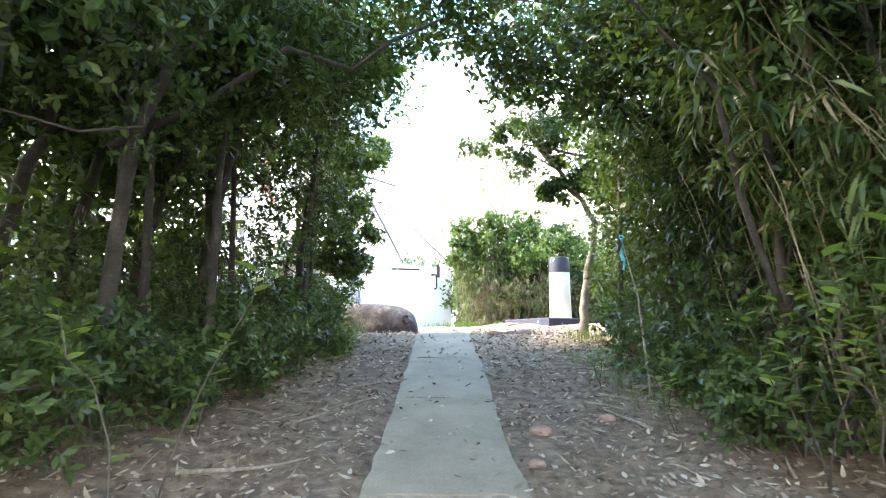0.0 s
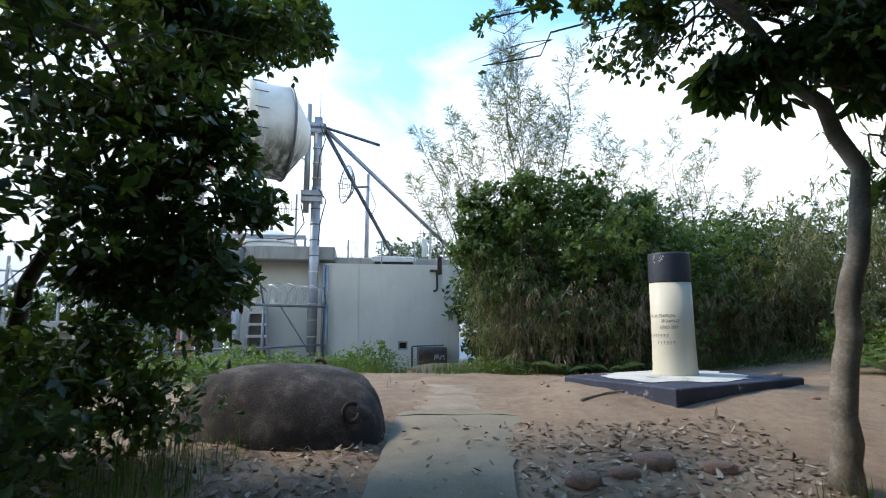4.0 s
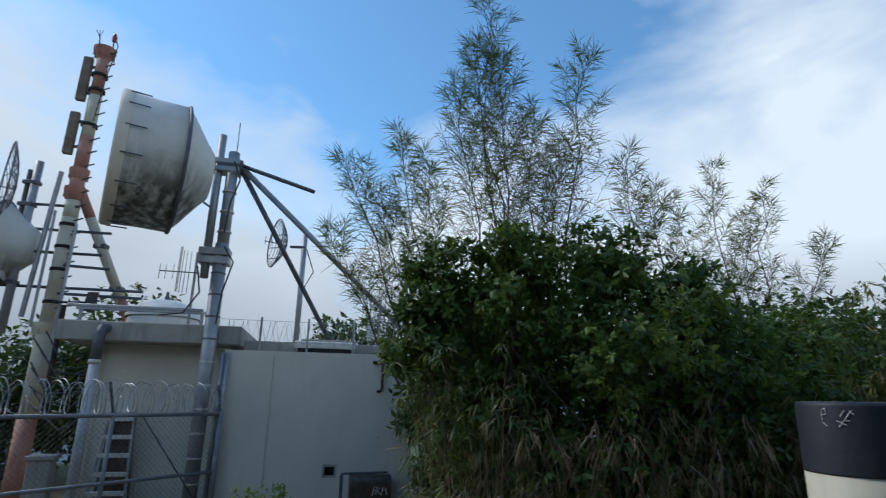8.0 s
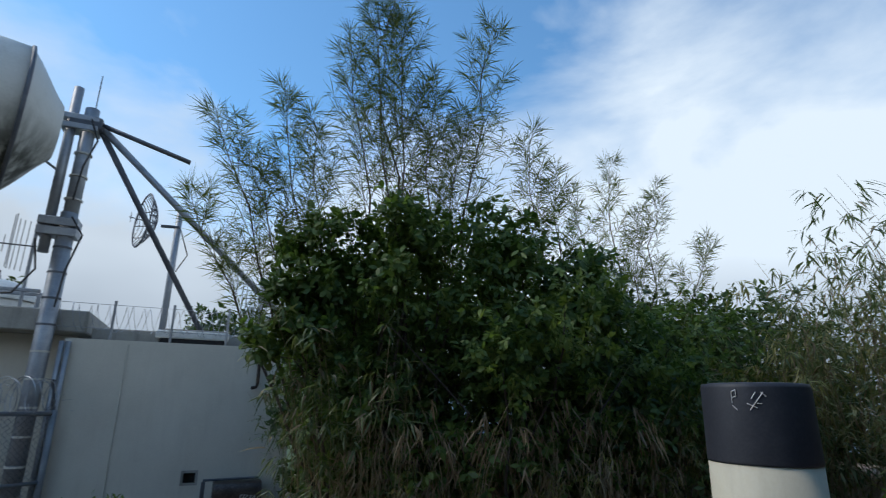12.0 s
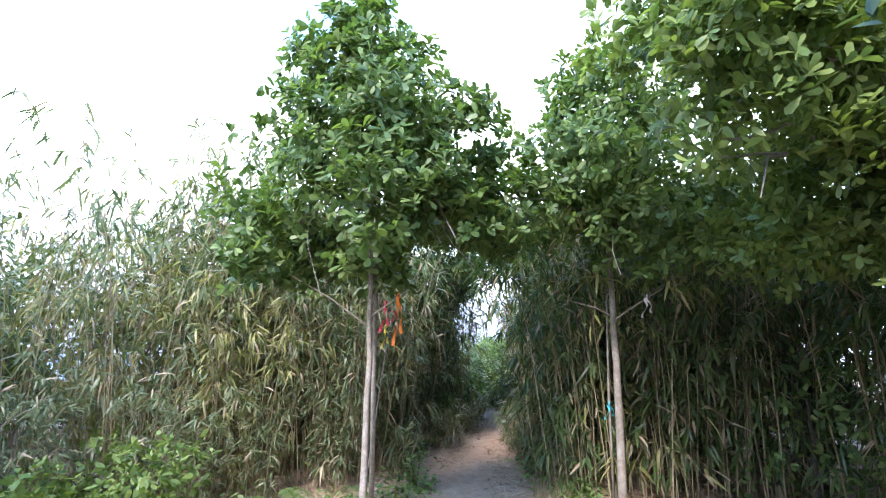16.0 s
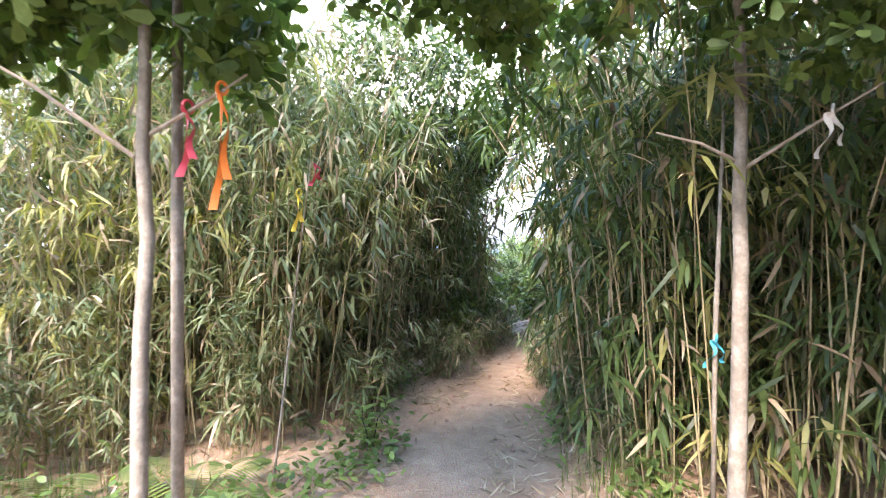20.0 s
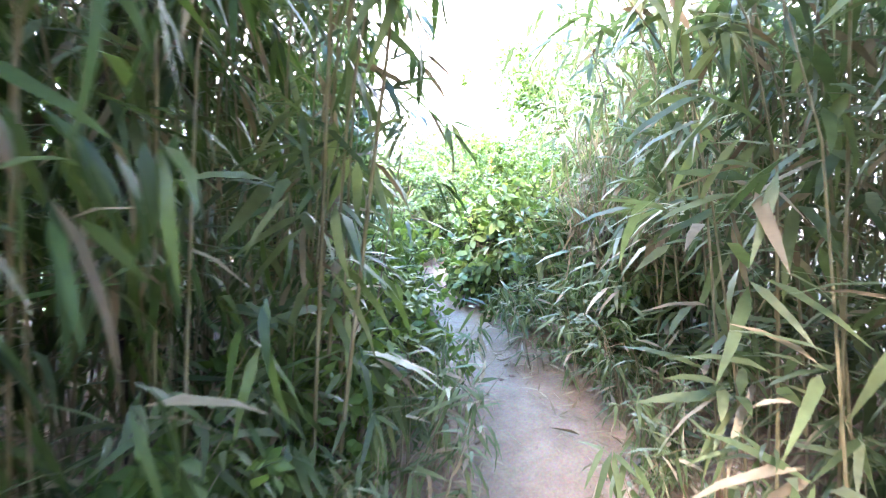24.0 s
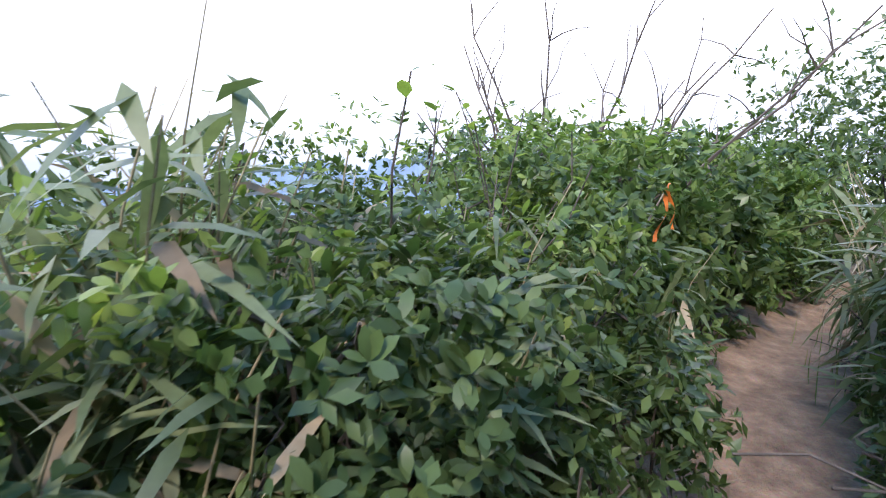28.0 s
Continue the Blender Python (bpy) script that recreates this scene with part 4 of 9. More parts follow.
def build_hut():
    ob = thing("equipment_hut", hut(0, 2, 1.3), "grey rendered concrete equipment hut with a flat roof", "hut")
    # wing nearer the clearing: walls with thickness and a small vent hole in the front
    for u0, u1, z0, z1 in ((0, 1.98, 0.9, 4.26), (2.20, 3.62, 0.9, 4.26), (1.98, 2.20, 0.9, 2.0), (1.98, 2.20, 2.19, 4.26)):
        part("front_wall", hbox(Mesh(), u0, u1, 0, 0.2, z0, z1, 0.001), M_WALL, ob)
    part("side_wall", hbox(Mesh(), 3.42, 3.62, 0.2, 4.4, 0.9, 4.26), M_WALL, ob)
    part("side_wall", hbox(Mesh(), 0, 0.2, 0.2, 4.4, 0.9, 4.26), M_WALL, ob)
    part("back_wall", hbox(Mesh(), -2.45, 3.62, 4.4, 4.6, 0.9, 4.26), M_WALL, ob)
    part("wing_roof", hbox(Mesh(), 0.2, 3.42, 0.2, 4.4, 4.05, 4.2), M_ROOFC, ob)
    part("recessed_wall", hbox(Mesh(), -2.30, 0, 0.75, 0.95, 0.9, 4.36), M_WALL, ob)
    part("end_wall", hbox(Mesh(), -2.45, -2.25, 0.75, 4.4, 0.9, 4.36), M_WALL, ob)
    part("roof_slab", hbox(Mesh(), -2.95, 0.25, 0.1, 4.6, 4.36, 4.72, 0.02), M_ROOFC, ob, "thick weathered concrete roof slab")
    part("roof_upstand", hbox(Mesh(), 0.25, 3.6, 0.6, 0.75, 4.2, 4.5), M_ROOFC, ob)
    vf = part("vent_frame", Mesh().add([hut(u, -0.012, z) for u, z in ((1.96, 1.98), (2.22, 1.98), (2.22, 2.21), (1.96, 2.21), (2.0, 2.02), (2.18, 2.02), (2.18, 2.17), (2.0, 2.17))], [(0, 1, 5, 4), (1, 2, 6, 5), (2, 3, 7, 6), (3, 0, 4, 7)]), M_ROOFC, ob)
    part("vent_dark", hbox(Mesh(), 1.98, 2.2, 0.12, 0.16, 2.0, 2.19), M_DARK, ob)
    # thin conduit and clips down the front
    c = Mesh().rod(hut(0.9, -0.012, 1.4), hut(0.9, -0.012, 4.2), 0.011, sides=6)
    for z in (2.1, 2.8, 3.5, 4.05):
        c.box(hut(0.9, -0.012, z), (0.05, 0.02, 0.02), HA)
    part("conduit", c, M_WALL, ob)
    # drain outlet near the corner
    d = Mesh().tube([hut(2.9, -0.04, 4.1), hut(2.98, -0.05, 4.1), hut(3.0, -0.06, 4.05), hut(3.0, -0.06, 3.62), hut(2.98, -0.08, 3.56), hut(2.9, -0.1, 3.54)], 0.028, 8)
    d.box(hut(2.86, -0.02, 4.1), (0.1, 0.06, 0.06), HA)
    part("drain_pipe", d, M_RUST, ob)
    part("roof_tie", hbox(Mesh(), 3.02, 3.14, -0.03, 0.02, 4.0, 4.5), M_RUST, ob)
    # downpipe in front of the recess: plastic pipe with a dark iron elbow above
    p0 = hut(-2.12, -0.15, 1.2)
    part("downpipe", Mesh().rod(hut(-2.12, -0.15, 1.2), hut(-2.12, -0.15, 3.95), 0.085, sides=14), M_PVC, ob, "pale plastic downpipe", smooth=True)
    part("pipe_head", Mesh().tube([hut(-2.12, -0.15, 3.95), hut(-2.12, -0.15, 4.45), hut(-2.12, -0.08, 4.55), hut(-2.12, 0.1, 4.58)], 0.092, 12), M_STEELD, ob, "dark iron pipe elbow", smooth=True)
    part("pipe_collar", Mesh().rod(hut(-2.12, -0.15, 3.93), hut(-2.12, -0.15, 4.0), 0.1, sides=14), M_WHITEP, ob, smooth=True)
    part("corner_conduit", Mesh().rod(hut(-2.36, 0.6, 1.2), hut(-2.36, 0.6, 4.36), 0.05, sides=8), M_PVC, ob, smooth=True)
    for u, z in ((0.03, 1.3), (0.12, 1.3)):
        part("wall_pipe", Mesh().rod(hut(u - 0.05, -0.07, z), hut(u - 0.05, -0.07, 4.2), 0.04, sides=8), M_STEEL, ob, smooth=True)
    # short guard posts on the wing's roof edge
    rw = thing("roof_wire_fence", hut(1.9, 0.1, 4.26), "steel posts with coils of barbed wire along the roof edge", "fence")
    for u in (-0.3, 0.6, 1.5, 2.4, 3.2):
        part("post", Mesh().rod(hut(u, 0.1, 4.2), hut(u, 0.1, 4.92), 0.022, sides=6), M_STEEL, rw)
    for z in (4.45, 4.85):
        part("wire", Mesh().rod(hut(-0.4, 0.1, z), hut(3.4, 0.1, z), 0.004, sides=4), M_STEEL, rw)
    t = np.linspace(0, 1, 420)
    for ph in (0, 2.1):
        R = 0.21 + 0.02 * np.sin(t * 40 + ph)
        a = t * 2 * math.pi * 15 + ph
        pts = np.array([hut(-0.5 + 3.9 * tt, 0.1 + r * math.cos(b), 4.62 + r * math.sin(b)) for tt, r, b in zip(t, R, a)])
        part("wire_coil", Mesh().tube(pts, 0.0045, 3, cap=False), M_STEEL, rw)


def build_metal_box():
    ob = thing("metal_box", hut(2.75, -0.4, 1.35), "brown sheet-metal cabinet with a rounded lid and white scrawl", "cabinet")
    prof = [(0.0, 1.3)] + [(0.0, 1.85)] + [(0.1 - 0.1 * math.cos(t), 1.85 + 0.2 * math.sin(t)) for t in (0.5, 1.0, 1.57)] + [(0.42, 2.05), (0.42, 1.3)]
    n = len(prof)
    v = [hut(2.46, -0.5 + d, z) for d, z in prof] + [hut(3.2, -0.5 + d, z) for d, z in prof]
    part("body", Mesh().add(v, [(i, (i + 1) % n, n + (i + 1) % n, n + i) for i in range(n)], [list(range(n))[::-1]], [list(range(n, 2 * n))]), M_BROWNM, ob)
    part("frame_post", hbox(Mesh(), 2.28, 2.34, -0.3, -0.24, 1.2, 2.06), M_STEELD, ob)
    part("top_pipe", Mesh().rod(hut(2.3, -0.27, 2.08), hut(3.15, -0.27, 2.1), 0.02, sides=6), M_STEELD, ob)
    g = Mesh()
    for pts in ([(0, 0), (0.02, .12), (0.05, .14)], [(0.06, .02), (.08, .14), (.13, .12), (.09, .08), (.14, .02)], [(.16, .0), (.18, .13), (.24, .1), (.18, .07)], [(.02, .08), (.06, .09)], [(.26, .0), (.24, .12)]):
        g.tube([hut(2.86 + a, -0.508, 1.74 + b) for a, b in pts], 0.007, 4)
    part("scrawl", g, M_GRAF, ob, "white sprayed scrawl")


def build_ladder():
    """A step ladder, narrower at the top, set against the recessed wall."""
    ob = thing("ladder", hut(-1.72, 0.3, 1.3), "weathered pale step ladder leaning in the hut recess", "ladder")
    f = lambda u, z: hut(u, 0.22 + 0.26 * (z - 1.25) / 1.85, z)
    half = lambda z: 0.34 - 0.14 * (z - 1.25) / 1.85
    for sg in (-1, 1):
        m = Mesh().tube([f(-1.72 + sg * half(z), z) for z in (1.25, 2.2, 3.1)], 0.026, 6)
        part("rail", m, M_STEEL, ob)
        part("rear_leg", Mesh().tube([hut(-1.72 + sg * half(z) * 0.9, 0.62 - 0.06 * (z - 1.25), z) for z in (1.25, 2.2, 3.08)], 0.024, 6), M_STEELD, ob)
    # dark board added in place of the shadow behind the rungs
    part("rear_panel", Mesh().box(hut(-1.72, 0.56, 2.15), (0.44, 0.012, 1.7), HA), M_BROWNM, ob, "dark board put in for the shadow between the rungs")
    for i in range(6):
        z = 1.42 + i * 0.31
        part("rung", Mesh().box(f(-1.72, z), (2 * half(z), 0.11, 0.07), HA), M_WHITEP, ob)
    part("top_plate", Mesh().box(f(-1.72, 3.11), (0.46, 0.14, 0.04), HA), M_WHITEP, ob)


build_hut()
build_metal_box()
build_ladder()

# ---------------------------------------------------------------- chain-link fence


def fence_run(a, b, z0, z1, label, seed, posts=3, coil=True, mid=True):
    a, b = np.array((*a, 0.0)), np.array((*b, 0.0))
    L = np.linalg.norm(b - a)
    d = (b - a) / L
    ob = thing("chain_link_fence", (*((a + b) / 2)[:2], z0), label, "fence", "compound fence")
    P = lambda s, z: a + d * s + np.array((0, 0, z))
    for i in range(posts):
        s = L * i / (posts - 1)
        part("post", Mesh().rod(P(s, z0 - 0.25), P(s, z1 + 0.05), 0.045 if i in (0, posts - 1) else 0.032, sides=10), M_BLUEST, ob, smooth=True)
        arm = Mesh().rod(P(s, z1), P(s, z1) + np.array((-0.05, -0.15, 0.5)), 0.022, sides=6)
        part("wire_arm", arm, M_STEELD, ob)
    part("top_rail", Mesh().rod(P(0, z1), P(L, z1), 0.032, sides=8), M_BLUEST, ob, smooth=True)
    if mid:
        part("middle_rail", Mesh().rod(P(0, z0 + 0.75), P(L, z0 + 0.78), 0.028, sides=8), M_BLUEST, ob, smooth=True)
        part("brace", Mesh().rod(P(L * 0.62, z1), P(L * 0.95, z0 + 0.2), 0.012, sides=6), M_STEELD, ob)
    h = z1 - z0
    net = Mesh()
    p = 0.085
    k = np.arange(-h, L, p)
    for sgn in (1, -1):
        for s in k:
            s0, s1 = s, s + h
            zz0, zz1 = z0, z1
            if s0 < 0:
                zz0, s0 = z0 - s, 0
            if s1 > L:
                zz1, s1 = z1 - (s1 - L), L
            if s1 - s0 < 0.02:
                continue
            if sgn > 0:
                net.rod(P(s0, zz0), P(s1, zz1), 0.0022, sides=3)
            else:
                net.rod(P(s0, z0 + z1 - zz0), P(s1, z0 + z1 - zz1), 0.0022, sides=3)
    part("wire_mesh", net, M_STEELD, ob, "diamond wire mesh", kind="stuff")
    if coil:
        rng = np.random.default_rng(seed)
        t = np.linspace(0, 1, 520)
        for ph in (0.0, 1.6):
            R = 0.24 + 0.03 * np.sin(t * 30 + ph)
            an = t * 2 * math.pi * L * 4.2 + ph
            pts = np.array([P(L * tt, z1 + 0.27) + np.array((-d[1] * r * math.cos(q), d[0] * r * math.cos(q), r * math.sin(q))) for tt, r, q in zip(t, R, an)])
            part("razor_coil", Mesh().tube(pts, 0.007, 3, cap=False), M_STEEL, ob, "coiled razor wire")
        bb = Mesh()
        for i in range(420):
            c = P(L * rng.random(), z1 + 0.27) + rng.normal(size=3) * (0.12, 0.12, 0.15)
            bb.rod(c, c + rng.normal(size=3) * 0.045, 0.005, 0.001, 3)
        part("barb_wire", bb, M_STEEL, ob, kind="stuff")
    return ob


fence_run((-5.45, 17.33), (-3.1, 20.03), 1.35, 3.1, "blue-grey chain-link fence topped with razor wire coils", 1)
fence_run((-7.9, 17.9), (-5.45, 17.33), 1.3, 3.1, "blue-grey chain-link fence with leaning posts", 2, posts=2, mid=True)


def build_gate():
    """The thick leaning posts where the compound gate hung."""
    for p, h, r in (((-6.29, 17.41), 3.42, 0.13), ((-5.95, 17.6), 3.3, 0.06)):
        t = thing("gate_post", (*p, 1.3), "thick dark blue steel post of the compound gate", "post", "gate posts")
        part("shaft", Mesh().box((*p, (1.1 + h) / 2), (r * 1.6, r * 1.6, h - 1.1), 0.4, 0.01), M_BLUEST, t)
        part("cap", Mesh().box((*p, h + 0.01), (r * 1.75, r * 1.75, 0.03), 0.4, 0.006), M_STEELD, t)


build_gate()

# ---------------------------------------------------------------- masts and antennas


def drum(name, c, ax, R, depth, cone, label, group="drum antennas"):
    """A shrouded drum antenna: rim, shroud, cone to the hub and a stretched cloth front. ax points out of its face."""
    ax = np.array(ax, float) / np.linalg.norm(ax)
    c = np.array(c, float)
    ob = thing(name, c - ax * (depth / 2 + cone), label, "antenna", group)
    n = 56
    part("shroud", Mesh().lathe([(R * 0.985, depth / 2), (R, depth / 2), (R, depth * 0.35), (R * 0.99, 0), (R, -depth / 2), (R * 0.98, -depth / 2)], c, ax, n), M_DISH, ob, "streaked pale shroud", smooth=True)
    part("back_cone", Mesh().lathe([(R * 0.985, -depth / 2), (R * 0.85, -depth / 2 - cone * 0.25), (R * 0.52, -depth / 2 - cone * 0.75), (R * 0.38, -depth / 2 - cone), (0.0, -depth / 2 - cone)], c, ax, n), M_DISH, ob, smooth=True)
    part("front_cover", Mesh().lathe([(R * 0.99, depth / 2 - 0.01), (R * 0.96, depth / 2 + 0.012), (0, depth / 2 + 0.03)], c, ax, n), M_COVER, ob, "stretched cream cloth cover", smooth=True)
    part("front_rim", Mesh().lathe([(R * 1.0, depth / 2 - 0.17), (R * 1.025, depth / 2 - 0.16), (R * 1.03, depth / 2 - 0.02), (R * 1.0, depth / 2 + 0.02), (R * 0.97, depth / 2 + 0.014)], c, ax, n, wob=0.006), M_COVER, ob, "cream cover hem folded over the rim", smooth=True)
    part("back_rim", Mesh().lathe([(R, -depth / 2 + 0.03), (R * 1.025, -depth / 2 + 0.02), (R * 1.025, -depth / 2 - 0.02), (R * 0.99, -depth / 2 - 0.03)], c, ax, n), M_STEELD, ob, "dark flange", smooth=True)
    q = np.array(Vector(ax).to_track_quat("Z", "Y").to_matrix())
    for k in range(16):
        a = 2 * math.pi * (k + 0.3) / 16
        e = q @ np.array((math.cos(a), math.sin(a), 0))
        p = c + e * R * 1.03
        part("clip", Mesh().rod(p + ax * (depth / 2 - 0.1), p + ax * (depth / 2 - 0.42), 0.012, sides=5), M_STEELD, ob)
    return ob


def grid_dish(c, ax, R, label, depth=0.28, feed=0.55):
    ax = np.array(ax, float) / np.linalg.norm(ax)
    c = np.array(c, float)
    q = np.array(Vector(ax).to_track_quat("Z", "Y").to_matrix())
    ob = thing("grid_dish", c, label, "antenna", "grid dish antennas")
    f = lambda x, y: c + q @ np.array((x, y, depth * (x * x + y * y) / (R * R)))
    a = np.linspace(0, 2 * math.pi, 33)
    part("rim", Mesh().tube([f(R * math.cos(t), R * math.sin(t)) for t in a], 0.018, 6), M_STEELD, ob)
    for i in range(-6, 7):
        x = i * R / 7
        h = math.sqrt(R * R - x * x)
        part("grid_bar", Mesh().tube([f(x, h * t) for t in np.linspace(-1, 1, 9)], 0.009, 4), M_STEELD, ob)
    for y in (-0.5, 0, 0.5):
        h = math.sqrt(1 - y * y) * R
        part("cross_bar", Mesh().tube([f(h * t, y * R) for t in np.linspace(-1, 1, 9)], 0.012, 5), M_STEELD, ob)
    fd = Mesh().rod(c, c + ax * feed, 0.012, sides=5)
    for s in (0.7, 0.95):
        fd.rod(c + ax * feed * s + (0, 0, -0.12), c + ax * feed * s + (0, 0, 0.12), 0.007, sides=4)
    part("feed", fd, M_STEELD, ob)
    return ob


def yagi(c, ax, n, el, label, name="yagi_antenna"):
    ax = np.array(ax, float) / np.linalg.norm(ax)
    c = np.array(c, float)
    ob = thing(name, c, label, "antenna", "small antennas")
    part("boom", Mesh().rod(c, c + ax * 0.13 * n, 0.012, sides=6), M_STEELD, ob)
    for i in range(n):
        p = c + ax * (0.1 + 0.125 * i)
        h = el * (1 - 0.05 * i) / 2
        part("element", Mesh().rod(p - (0, 0, h), p + (0, 0, h), 0.008, sides=5), M_STEELD, ob)
    return ob


def dipole_loop(c, w, h, ax, label, reach=0.3, foot=0.0):
    """A folded dipole: an upright loop of tube."""
    ob = thing("folded_dipole", c, label, "antenna", "small antennas")
    c = np.array(c, float)
    e = np.array(ax, float) / np.linalg.norm(ax)
    t = np.linspace(0, 2 * math.pi, 29)
    pts = [c + e * (w / 2) * math.copysign(abs(math.cos(b)) ** 0.5, math.cos(b)) + np.array((0, 0, h / 2 * math.copysign(abs(math.sin(b)) ** 0.7, math.sin(b)))) for b in t]
    part("loop", Mesh().tube(pts, 0.014, 5), M_STEELD, ob)
    part("boom", Mesh().rod(c, c - e * reach, 0.014, sides=5), M_STEELD, ob)
    if foot:
        part("stub", Mesh().rod(c, (c[0], c[1], foot), 0.025, sides=6), M_STEEL, ob)
    return ob


def build_grey_mast():
    b = hut(-0.33, -0.05, 1.25)
    x, y = b[0], b[1]
    ob = thing("antenna_mast", (x, y, 1.3), "grey steel antenna mast clamped in two lengths", "mast")
    part("lower_pole", Mesh().rod((x + 0.05, y, 1.1), (x + 0.05, y, 6.3), 0.128, sides=18), M_STEEL, ob, smooth=True)
    part("upper_pole", Mesh().rod((x + 0.06, y, 5.9), (x + 0.06, y, 8.25), 0.112, sides=16), M_STEEL, ob, smooth=True)
    part("side_pole", Mesh().rod((x - 0.2, y - 0.05, 5.6), (x - 0.2, y - 0.05, 8.62), 0.08, sides=14), M_STEEL, ob, smooth=True)
    for z in (5.95, 6.12, 7.85, 8.02):
        part("clamp", Mesh().box((x - 0.06, y, z), (0.56, 0.34, 0.1 if z > 7 else 0.14), HA, 0.01), M_STEEL, ob)
    for z in np.arange(1.9, 8.0, 0.42):
        part("band", Mesh().lathe([(0.11, z), (0.136, z + 0.005), (0.136, z + 0.035), (0.11, z + 0.04)], (x + (0.06 if z > 6 else 0.05), y, 0), sides=16), M_WHITEP if int(z * 10) % 2 else M_STEELD, ob)
    part("whip", Mesh().rod((x + 0.1, y, 8.25), (x + 0.1, y, 8.95), 0.01, sides=5), M_STEELD, ob)
    for pts in ([(0.14, 8.0), (0.3, 7.6), (0.16, 7.1), (0.12, 6.5)], [(0.16, 6.2), (0.36, 5.9), (0.22, 5.3), (0.18, 4.7)], [(-0.3, 5.8), (-0.2, 5.3), (-0.45, 4.9), (-0.9, 4.85)]):
        part("cable", Mesh().tube([(x + a, y - 0.16, z) for a, z in pts], 0.016, 6), M_CABLE, ob)
    part("head_frame", Mesh().box((x + 0.02, y, 7.95), (0.5, 0.3, 0.22), HA, 0.02), M_STEELD, ob)
    top = np.array((x + 0.18, y, 8.0))
    part("stay_tube", Mesh().rod(top, hut(1.4, -0.1, 7.55), 0.042, sides=10), M_STEELD, ob, smooth=True)
    part("stay_tube", Mesh().rod(top, hut(2.05, 1.8, 4.5), 0.055, sides=10), M_STEELD, ob, smooth=True)
    part("stay_tube", Mesh().rod(top, hut(3.75, 1.2, 4.75), 0.06, sides=10), M_STEEL, ob, smooth=True)
    part("foot_plate", hbox(Mesh(), 1.35, 2.45, 0.9, 2.0, 4.45, 4.6), M_ROOFC, ob)
    part("dish_arm", Mesh().rod((x - 0.2, y, 7.9), (x - 0.5, y - 0.45, 7.85), 0.05, sides=8), M_STEEL, ob)
    part("dish_arm", Mesh().rod((x - 0.2, y, 7.0), (x - 0.52, y - 0.45, 7.2), 0.02, sides=6), M_STEEL, ob)
    return x, y


